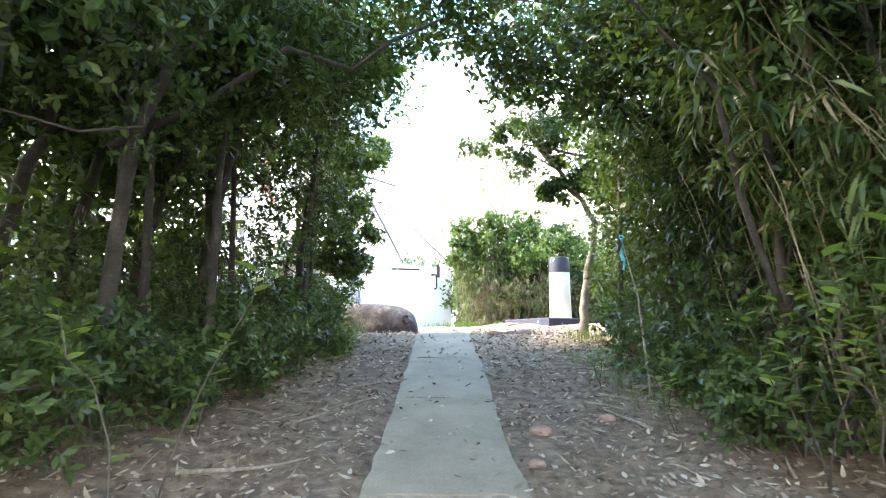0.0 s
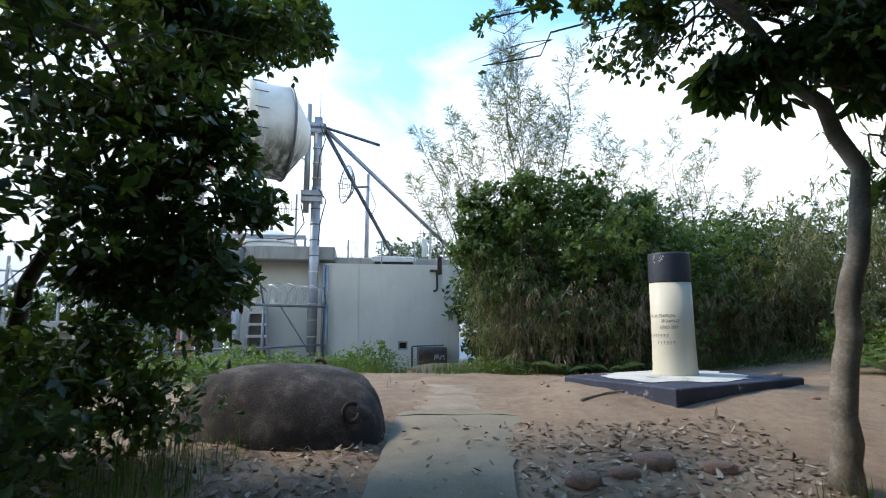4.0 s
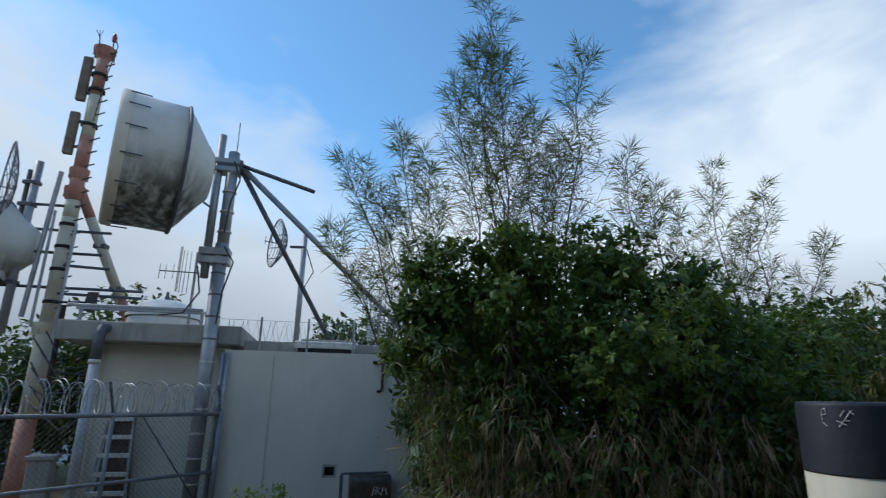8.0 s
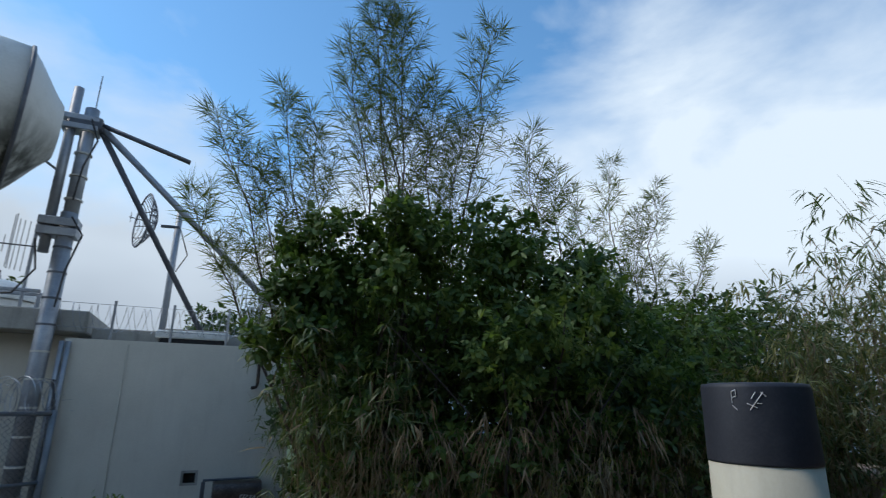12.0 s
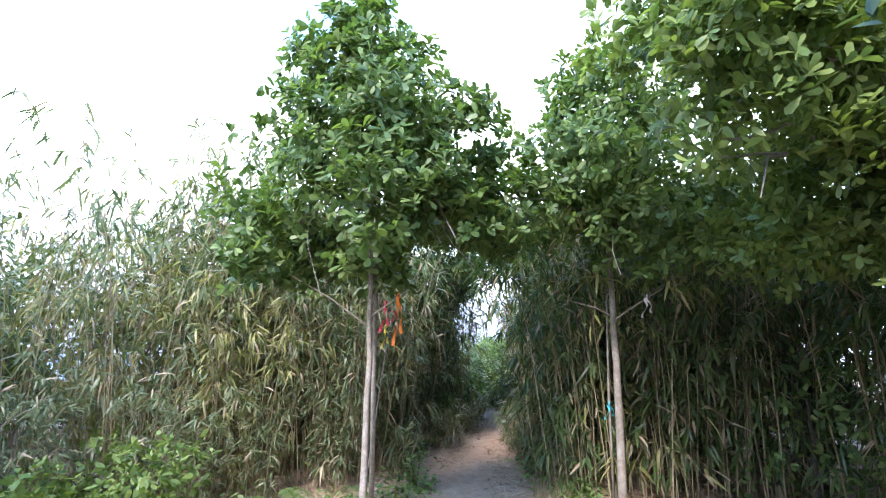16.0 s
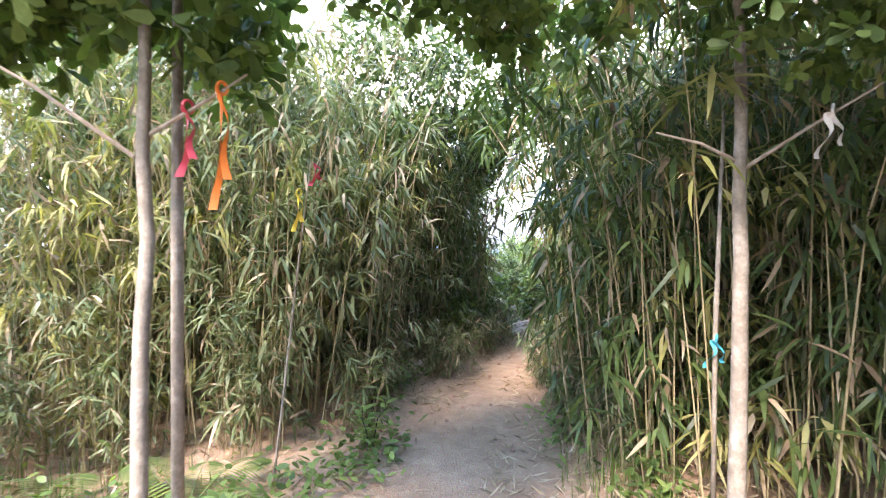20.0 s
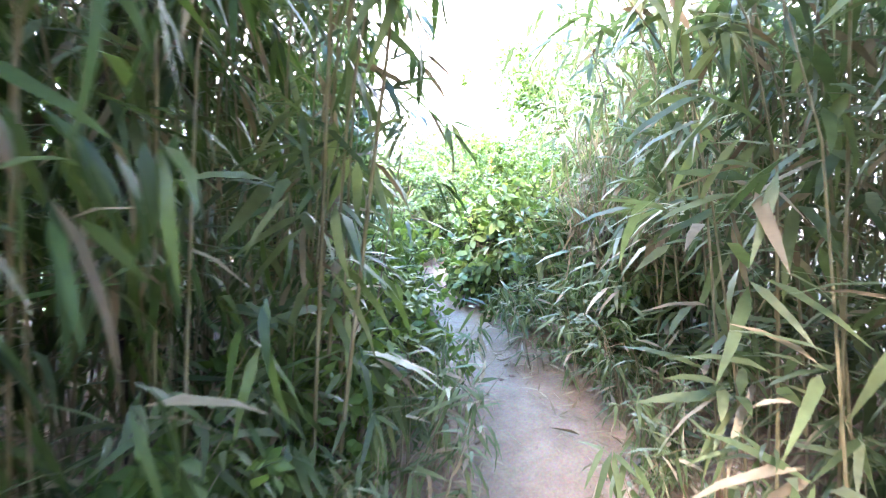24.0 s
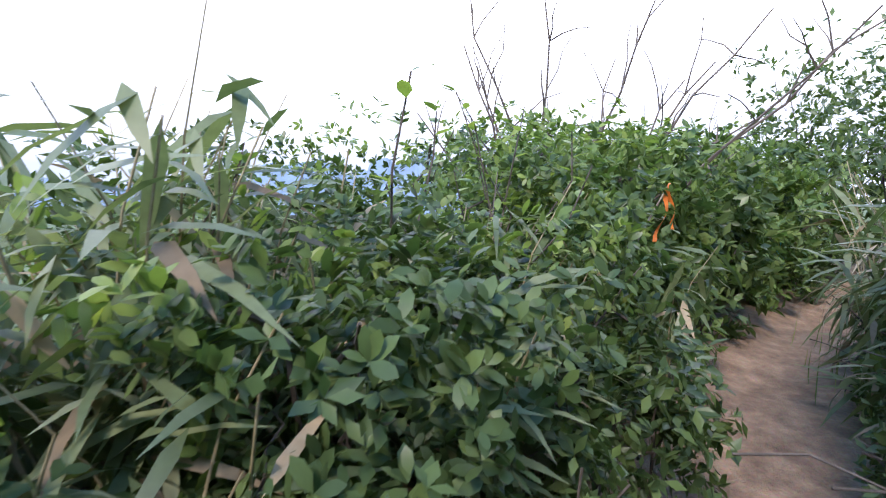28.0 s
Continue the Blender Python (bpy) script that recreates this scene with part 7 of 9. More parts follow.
    for x, y, cs in ((12.3, 12.7, [((12.0, 11.75, 4.8), (0.65, 0.6, 0.4)), ((11.7, 10.95, 5.0), (0.6, 0.5, 0.35)), ((12.6, 12.4, 4.6), (0.6, 0.5, 0.5))]), (10.6, 12.9, [((10.6, 12.3, 5.0), (0.9, 0.8, 0.6)), ((10.3, 11.5, 5.3), (0.8, 0.8, 0.5)), ((10.0, 12.0, 4.9), (0.6, 0.6, 0.5)), ((10.2, 12.6, 5.7), (0.9, 0.7, 0.5)), ((10.5, 11.45, 4.8), (0.45, 0.35, 0.3)), ((10.9, 11.05, 4.95), (0.5, 0.4, 0.3)), ((11.2, 12.4, 4.5), (0.7, 0.6, 0.5))]), (11.6, 9.8, [((11.6, 10.4, 5.0), (0.9, 0.7, 0.6)), ((10.4, 10.7, 5.3), (0.8, 0.7, 0.5)), ((10.6, 10.4, 4.7), (0.6, 0.5, 0.5)), ((12.0, 10.2, 4.5), (0.8, 0.5, 0.5))]),
                     (13.6, 12.7, [((13.95, 12.4, 4.25), (0.34, 0.25, 0.55)), ((13.92, 12.36, 3.5), (0.34, 0.24, 0.55)), ((13.9, 12.32, 2.8), (0.34, 0.24, 0.45)), ((13.5, 12.5, 4.0), (0.5, 0.3, 0.8)), ((13.4, 12.4, 3.0), (0.4, 0.25, 0.6))]), (16.9, 10.6, [((16.75, 10.75, 3.9), (0.4, 0.4, 0.5)), ((16.8, 11.2, 4.15), (0.4, 0.4, 0.35)), ((16.75, 11.55, 4.05), (0.26, 0.22, 0.24)), ((17.2, 10.4, 4.2), (0.5, 0.5, 0.5))])):
        z = gz(x, y)
        tree("trailside_tree", RNG, (x, y, z), [(x, y, z + 1.4), (x, y + 0.1, z + 2.4)], 0.045, cs, 950 if x > 15 else 2000, 5, 0.075, 0.035, M_LGLOSS if x > 15 else M_LDARK, lab, M_BARKD, clumps=50, spread=0.27, quad=True, limbs=10, group="trailside trees", gap=0.2 if x > 15 else 0.62)
    # second stems beside the left-hand young tree and the right-hand one
    for x, y, h, r in ((6.58, 11.83, 2.9, 0.021), (7.87, 9.98, 2.0, 0.013)):
        z = gz(x, y)
        solo("sapling_stem", Mesh().tube([(x, y, z - 0.1), (x - 0.01, y, z + h * 0.5), (x - 0.03, y - 0.02, z + h)], [r, r * 0.9, r * 0.6], 8), M_BARK, "thin bare sapling stem beside a young tree", "sapling", "sapling stems", at=(x, y, z), smooth=True)


def build_bushes():
    """The tangled thicket beyond the clearing, with casuarina shoots above it."""
    lab = "dense tangled shrub with drooping dark leaves"
    spec = [(1.35, 16.0, 3.2, 0.7, M_LGLOSS, -0.25), (1.95, 15.9, 3.4, 0.95, M_LGLOSS, 0), (2.7, 16.0, 3.3, 1.05, M_LGLOSS, 0), (3.7, 16.2, 3.0, 1.0, M_LDARK, 0), (4.7, 16.4, 2.8, 0.95, M_LGLOSS, 0), (5.7, 16.9, 2.6, 1.0, M_LDARK, 0)]
    for x, y, h, r, m, dx in spec:
        shrub(x, y, h, r, 3000, m, lab, L=0.09, W=0.04, droop=0.3, clumps=110, limbs=8, spread=0.26, dx=dx)
    for x, y, h, r in ((1.05, 18.4, 2.9, 0.55), (1.5, 19.4, 3.2, 0.7), (1.6, 17.2, 3.4, 0.9), (3.1, 17.4, 3.3, 1.1), (6.8, 17.6, 2.8, 1.0), (8.2, 18.3, 3.0, 1.1), (5.2, 18.2, 3.3, 1.2), (9.6, 18.6, 3.0, 1.0), (7.4, 19.0, 3.2, 1.2), (10.8, 17.4, 3.0, 1.0), (4.6, 17.3, 3.0, 0.9)):
        shrub(x, y, h, r, 800, M_LDARK, lab, L=0.15, W=0.065, droop=0.2, clumps=60, spread=0.28)
    for x, y in ((8.6, 7.9), (9.5, 8.2), (7.5, 7.0), (6.4, 6.8), (8.1, 6.4), (9.9, 7.2), (10.6, 8.4)):
        shrub(x, y, 3.2, 0.85, 480, M_LDARK, "dark dense shrub behind the bamboo", L=0.15, W=0.07, droop=0.2, clumps=50, spread=0.28)
    for x, off in ((9.2, 3.2), (9.9, 2.5), (10.5, 3.3), (11.1, 2.4), (11.8, 3.0), (12.4, 2.2), (13.1, 2.5), (13.8, 2.4), (10.0, 4.0), (11.4, 4.0)):
        shrub(x, trail_y(x) + off, 3.1, 0.75, 620, M_LDARK, "dark dense shrub behind the bamboo", L=0.13, W=0.06, droop=0.2, clumps=60, spread=0.28)
    # bright crests and compound leaves that hang out of the thicket
    top = "bright leafy shrub crest rising out of the thicket"
    for x, y, z, r in ((0.75, 15.5, 4.8, 0.4), (1.5, 15.3, 4.95, 0.45), (2.5, 15.4, 5.0, 0.45), (3.5, 15.6, 4.7, 0.4), (0.45, 15.4, 4.2, 0.32)):
        b = (x + (0.9 if x < 1 else 0.0), y + 0.6, gz(x, y + 0.6))
        tree("shrub", RNG, b, [(x + (0.5 if x < 1 else 0.0), y + 0.5, z - 1.2), (x, y + 0.1, z - 0.2)], 0.02, [((x, y, z), (r, r * 0.8, r * 0.7)), ((x, y - 0.15, z - 0.35), (r, r * 0.6, r * 0.5))], 420, 6, 0.085, 0.04, M_LGLOSS, top, M_BARKD, clumps=26, spread=0.3, limbs=4, group="thicket shrubs", category="shrub")
    mb = Mesh()
    crown(mb, RNG, [((2.45, 14.75, 3.8), (0.75, 0.3, 0.4)), ((3.6, 15.1, 3.7), (0.5, 0.3, 0.35)), ((2.9, 14.8, 4.3), (0.4, 0.3, 0.25))], 280, 9, 0.075, 0.032, clumps=24, spread=0.26, droop=0.25)
    ob = thing("compound_leaf_shrub", (2.6, 15.1, gz(2.6, 15.1)), "shrub with bright compound leaves hanging from the thicket", "shrub")
    part("foliage", mb, M_LBRIGHT, ob)
    mb = Mesh()
    crown(mb, RNG, [((4.4, 15.45, 3.5), (0.6, 0.3, 0.5)), ((5.2, 15.75, 3.2), (0.6, 0.3, 0.5)), ((3.8, 15.3, 4.2), (0.5, 0.3, 0.3)), ((1.6, 15.0, 4.3), (0.5, 0.25, 0.35)), ((1.1, 15.1, 3.5), (0.35, 0.25, 0.4)), ((5.9, 16.1, 3.4), (0.5, 0.3, 0.4)), ((3.3, 15.0, 3.1), (0.5, 0.25, 0.35))], 780, 9, 0.075, 0.03, clumps=60, spread=0.26, droop=0.45)
    part("hanging_foliage", mb, M_LGLOSS, ob, "darker drooping compound leaves")
    for p in ((2.2, 14.7, 3.6), (2.8, 14.7, 4.2), (3.5, 15.0, 3.6), (4.4, 15.4, 3.6), (5.2, 15.7, 3.3), (1.3, 15.1, 4.0)):
        part("stem", Mesh().tube(limb(RNG, (2.6, 15.2, gz(2.6, 15.2) - 0.1), p, 0.1), np.linspace(0.02, 0.006, 6), 5), M_BARKD, ob)


def casuarina(x, y, h, tips, label, dense=1.0):
    """Feathery shoots: bending stems, rising twigs with soft needles that fan forwards."""
    z = gz(x, y)
    ob = thing("casuarina", (x, y, z), label, "tree", "casuarinas")
    nd = Mesh()
    for tx, ty, tz in tips:
        p = limb(RNG, (x + RNG.normal() * 0.12, y + RNG.normal() * 0.12, z - 0.05), (tx, ty, tz), 0.02, 10, 0.009)
        so = part("stem", Mesh().tube(p, np.linspace(0.022, 0.003, 10), 5), M_CASB, ob)
        n = int(24 * dense) + 2
        t = 0.5 + 0.5 * np.linspace(0, 1, n) ** 0.9
        i = np.clip((t * 9).astype(int), 0, 8)
        f = (t * 9 - i)[:, None]
        q = p[i] * (1 - f) + p[i + 1] * f
        a = np.arange(n) * 2.4 + RNG.random() * 6
        bl = (0.2 + 1.5 * (1 - t)) * (0.7 + 0.6 * RNG.random(n)) * min(1.0, h / 6)
        e = q + np.stack([np.cos(a) * bl * 0.55, np.sin(a) * bl * 0.55, bl * (0.7 + 0.5 * RNG.random(n))], 1)
        tw = Mesh()
        for qq, ee in zip(q, e):
            tw.tube([qq, (qq + ee) / 2 + RNG.normal(size=3) * 0.015, ee], [0.004, 0.003, 0.0012], 3, cap=False)
            k = 50
            node = (0.25, 0.45, 0.62, 0.8, 0.97)
            s = np.clip(np.array(node)[RNG.integers(0, 5, k)] + 0.04 * RNG.normal(size=k), 0.05, 1)[:, None]
            b = qq + (ee - qq) * s
            d = unit(unit((ee - qq)[None]) * 0.8 + unit(RNG.normal(size=(k, 3))) * 0.75 + np.array((0, 0, -0.1)))
            nd.leaves(b, d, np.tile((0, 0, 1.0), (k, 1)) + 0.3 * RNG.normal(size=(k, 3)), 0.12 + 0.15 * RNG.random(k), 0.0034, 0.15, ((0.4, 1.0),))
        part("twig_spray", tw, M_CASB, so, kind="stuff")
    part("needle_sprays", nd, M_LCAS, ob)


def build_casuarinas():
    lab = "young casuarina with feathery shoots above the thicket"
    casuarina(1.45, 15.6, 6.5, [(1.1, 15.5, 8.5), (1.35, 15.6, 7.5), (2.5, 15.6, 7.7), (0.8, 15.5, 7.0), (1.8, 15.7, 6.8), (2.15, 15.6, 6.4), (1.05, 15.6, 7.7)], lab)
    casuarina(1.0, 16.0, 5, [(-0.5, 15.7, 6.1), (-0.6, 15.6, 5.2), (0.15, 15.7, 6.5), (-0.15, 15.8, 5.7), (0.5, 15.6, 6.1)], "young casuarina with feathery shoots leaning to the hut", 0.8)
    casuarina(5.0, 17.2, 4.5, [(4.9, 17.2, 6.9), (5.7, 17.3, 6.6), (4.2, 17.2, 6.3), (6.6, 17.3, 5.8), (5.3, 17.2, 6.1)], "thin casuarina with sparse feathery tips", 0.6)
    casuarina(2.9, 15.6, 4, [(2.85, 15.5, 6.2), (3.2, 15.6, 5.8)], lab, 0.7)


def build_bamboo():
    g = "tall thin bamboo clump with drooping green leaves"
    yl = "tall bamboo clump with yellowing and straw-dry leaves"
    wd = "bamboo clump with long broad arching leaves beside the trail"
    hg = "tangle of hanging dry bamboo at the front of the thicket"
    protos = [bamboo_clump(RNG, g, M_LBAM, h=2.9, culms=18, spread=0.42, leaves=1450, L=0.175, W=0.021, dry=0.14, low=0.05, hang=0.3) for _ in range(3)]
    yellow = [bamboo_clump(RNG, yl, M_LBAMY, h=2.6, culms=18, spread=0.45, leaves=1400, L=0.175, W=0.021, dry=0.17, low=0.03, hang=0.45) for _ in range(3)]
    wide = [bamboo_clump(RNG, wd, M_LBAM, h=2.5, culms=18, spread=0.4, leaves=1000, L=0.22, W=0.029, dry=0.13, low=0.04, hang=0.12, twigs=0.6) for _ in range(2)]
    dwarf = [bamboo_clump(RNG, "low bamboo shoots with broad arching green leaves", M_LBAM, h=1.25, culms=10, spread=0.26, leaves=190, L=0.26, W=0.032, dry=0.14, low=0.1, hang=0.2, twigs=0.25) for _ in range(2)]
    dead = [bamboo_clump(RNG, hg, M_LDRY, h=2.1, culms=16, spread=0.34, leaves=520, L=0.22, W=0.016, dry=0.3, low=0.05, hang=1.3) for _ in range(2)]
    # bamboo in shade: the darkness is in the leaf colour, not the species
    shade = [bamboo_clump(RNG, "bamboo clump hanging over the trail, shade put into its darker leaves", M_LDARK, h=2.9, culms=16, spread=0.4, leaves=1300, L=0.19, W=0.024, dry=0.1, low=0.1, hang=0.6) for _ in range(2)]
    pk = lambda l: l[RNG.integers(len(l))]
    # thicket on the far side of the clearing, left of the trail mouth
    for x, y, s in ((6.9, 15.4, 1.0), (7.6, 14.7, 1.02), (8.3, 14.1, 1.05), (8.9, 13.4, 1.0), (8.1, 15.3, 1.1), (8.8, 14.7, 1.15), (9.4, 14.0, 1.15), (7.3, 16.2, 1.1), (8.6, 16.1, 1.3), (9.6, 15.2, 1.35), (6.3, 16.0, 0.95), (10.2, 14.2, 1.2), (8.7, 15.2, 1.55), (9.2, 15.7, 1.6),
                    (7.9, 13.6, 0.9), (8.5, 12.9, 0.95), (9.2, 12.6, 1.05)):
        plant(pk(protos if y < 13 or RNG.random() < 0.5 else yellow), RNG, x, y, s, 0.06, -2.2)
    for x, y, s in ((7.3, 14.2, 0.55), (7.75, 13.3, 0.5), (8.2, 12.75, 0.5), (6.7, 14.9, 0.55), (7.4, 13.75, 0.45)):
        plant(pk(wide), RNG, x, y, s, 0.15, -2.2)
    # bamboo hanging out of the front of the thicket
    for x, y, s in ((1.1, 15.4, 0.7), (1.5, 15.15, 0.85), (2.0, 15.1, 0.9), (2.5, 15.1, 0.85), (3.0, 15.2, 0.9), (3.6, 15.3, 0.8), (4.3, 15.5, 0.8), (5.0, 15.7, 0.8), (5.6, 15.9, 0.85)):
        plant(pk(dead), RNG, x, y, s, 0.08, -1.57)
    for x, y, s in ((1.7, 15.0, 0.45), (2.8, 15.05, 0.5), (3.9, 15.3, 0.55), (4.6, 15.55, 0.6), (5.3, 15.75, 0.7), (5.9, 16.0, 0.8), (6.6, 16.8, 0.9), (7.6, 17.2, 1.0)):
        plant(pk(yellow), RNG, x, y, s, 0.1, -1.57)
    # both sides of the trail
    x = 8.7
    while x < 13.6:
        for off, s in ((1.1, 0.95), (1.6, 1.05), (2.2, 1.2), (2.9, 1.3)):
            if x > 12.0 and off > 1.6:
                continue
            xx, yy = x + RNG.normal() * 0.15, trail_y(x) + off + RNG.normal() * 0.06 + 0.3 * (x < 9.4)
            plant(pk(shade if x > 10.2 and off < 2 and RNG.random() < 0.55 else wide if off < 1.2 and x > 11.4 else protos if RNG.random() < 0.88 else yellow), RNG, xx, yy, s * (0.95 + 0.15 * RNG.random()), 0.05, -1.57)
        x += 0.62
    x = 8.4
    while x < 13.4:
        for off, s in ((1.05, 1.0), (1.6, 1.15), (2.25, 1.25), (3.0, 1.3)):
            xx, yy = x + RNG.normal() * 0.15, trail_y(x) - off + RNG.normal() * 0.06
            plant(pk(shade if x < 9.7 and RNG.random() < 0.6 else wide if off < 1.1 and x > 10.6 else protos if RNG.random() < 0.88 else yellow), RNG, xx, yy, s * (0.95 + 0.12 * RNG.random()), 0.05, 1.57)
        x += 0.62
    # low leafy edge of the bamboo along the trail
    for x, sg, s in ((13.45, -1, 0.8), (13.8, -1, 0.8), (14.1, -1, 0.75), (9.7, 1, 0.5), (10.6, 1, 0.55), (11.4, 1, 0.6), (12.2, 1, 0.6), (12.9, 1, 0.65), (9.4, -1, 0.5), (10.3, -1, 0.5), (11.2, -1, 0.55), (12.0, -1, 0.6), (12.7, -1, 0.65), (13.3, -1, 0.7)):
        plant(pk(dwarf), RNG, x, trail_y(x) + sg * 0.9, s, 0.1, -1.57 * sg)
    for x in np.arange(8.6, 14.0, 0.3):
        for sg in (1, -1):
            xx = x + 0.1 * RNG.normal()
            off = (0.47 if xx > 10.6 else 0.56) + 0.05 * RNG.normal() + (0.25 if xx < 9.6 else 0.0)
            plant(pk(dwarf), RNG, xx, trail_y(xx) + sg * off, 0.34 + 0.16 * RNG.random(), 0.12, -1.57 * sg)
    for x, y, s in ((13.9, 10.5, 0.8), (14.4, 10.35, 0.9), (15.1, 10.4, 0.85), (13.6, 10.1, 1.0), (14.7, 9.9, 1.05), (15.8, 10.2, 0.85), (16.4, 9.8, 0.9)):
        plant(pk(wide), RNG, x, y, s, 0.06, 1.57)
    for x, y, s in ((16.7, 12.78, 1.0), (16.95, 13.05, 1.1), (16.95, 12.48, 0.85), (16.75, 12.62, 0.8), (17.05, 12.8, 0.95), (17.3, 12.45, 0.8), (17.0, 12.15, 0.65), (17.2, 12.25, 0.8), (17.6, 12.0, 0.8), (18.2, 11.6, 0.75), (15.3, 12.85, 0.7), (16.45, 13.0, 0.75), (16.3, 12.6, 0.72), (16.5, 12.48, 0.72), (16.2, 12.75, 0.78), (16.62, 12.6, 0.8), (17.35, 12.75, 0.95), (17.4, 13.3, 1.05), (15.6, 13.3, 0.85), (16.1, 13.2, 0.8), (18.4, 10.35, 0.9), (18.9, 10.15, 1.0), (17.8, 10.45, 0.9), (17.1, 10.3, 0.9), (18.0, 12.2, 0.85), (14.6, 12.75, 0.95)):
        plant(pk(dwarf), RNG, x, y, s, 0.05, 1.57)
    for x, y, s in ((13.9, 10.6, 0.55), (13.75, 10.5, 0.5)):
        plant(pk(dead), RNG, x, y, s, 0.12, 2.2)
    # a bundle of bleached dead stalks beside the trail
    ob = thing("dead_bamboo", (13.95, 10.62, gz(13.95, 10.62)), "bundle of bleached dead bamboo stalks leaning over the trail edge", "bamboo")
    n = 46
    for k in range(n):
        a = np.array((13.95 + 0.09 * RNG.normal(), 10.62 + 0.06 * RNG.normal(), gz(13.95, 10.62) - 0.05))
        b = np.array((13.74 + 0.08 * RNG.normal(), 10.88 + 0.07 * RNG.normal(), 3.3 + 0.14 * RNG.normal()))
        if k % 4 == 0:
            b += (0.1 * RNG.normal(), -0.2 - 0.2 * RNG.random(), -0.3)
        part("stalk", Mesh().tube(limb(RNG, a, b, 0.03, 5, 0.02), np.linspace(0.0045, 0.0018, 5), 4, cap=False), M_TWIG, ob)
    q = np.stack([13.75 + 0.09 * RNG.normal(size=150), 10.86 + 0.09 * RNG.normal(size=150), 3.2 + 0.22 * RNG.normal(size=150)], 1)
    d = np.stack([0.3 * RNG.normal(size=150), 0.3 * RNG.normal(size=150), -1.0 + 0.5 * RNG.normal(size=150)], 1)
    part("dry_foliage", Mesh().leaves(q, d, unit(RNG.normal(size=(150, 3))), 0.1 + 0.12 * RNG.random(150), 0.011, 0.2), M_LDRY, ob, "curled straw-dry leaves")
    # shade-coloured bamboo behind the right-hand young tree, and beside the lower path
    for x, y, s in ((8.3, 9.1, 1.0), (8.0, 8.3, 1.05), (7.3, 7.9, 1.05), (6.6, 7.7, 1.0), (8.9, 8.4, 1.2), (8.1, 7.4, 1.2), (6.9, 7.0, 1.2), (9.6, 8.9, 1.2)):
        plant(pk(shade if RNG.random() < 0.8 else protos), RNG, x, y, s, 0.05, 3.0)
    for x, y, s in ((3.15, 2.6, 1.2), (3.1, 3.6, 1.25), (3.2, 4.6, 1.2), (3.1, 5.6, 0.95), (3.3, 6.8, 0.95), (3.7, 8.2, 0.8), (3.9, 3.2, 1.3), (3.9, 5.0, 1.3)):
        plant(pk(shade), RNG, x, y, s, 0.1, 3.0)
    # olive bamboo among the shrubs at the hut end of the thicket
    for x, y, s in ((0.75, 15.7, 0.75), (1.1, 15.4, 0.8), (0.95, 16.2, 1.0), (1.3, 17.0, 1.0), (4.4, 15.8, 0.75), (5.2, 16.1, 0.8)):
        plant(pk(protos if x < 1.8 else yellow), RNG, x, y, s, 0.12, -1.8)
    for p in protos + yellow + wide + dwarf + dead + shade:
        drop_proto(p)


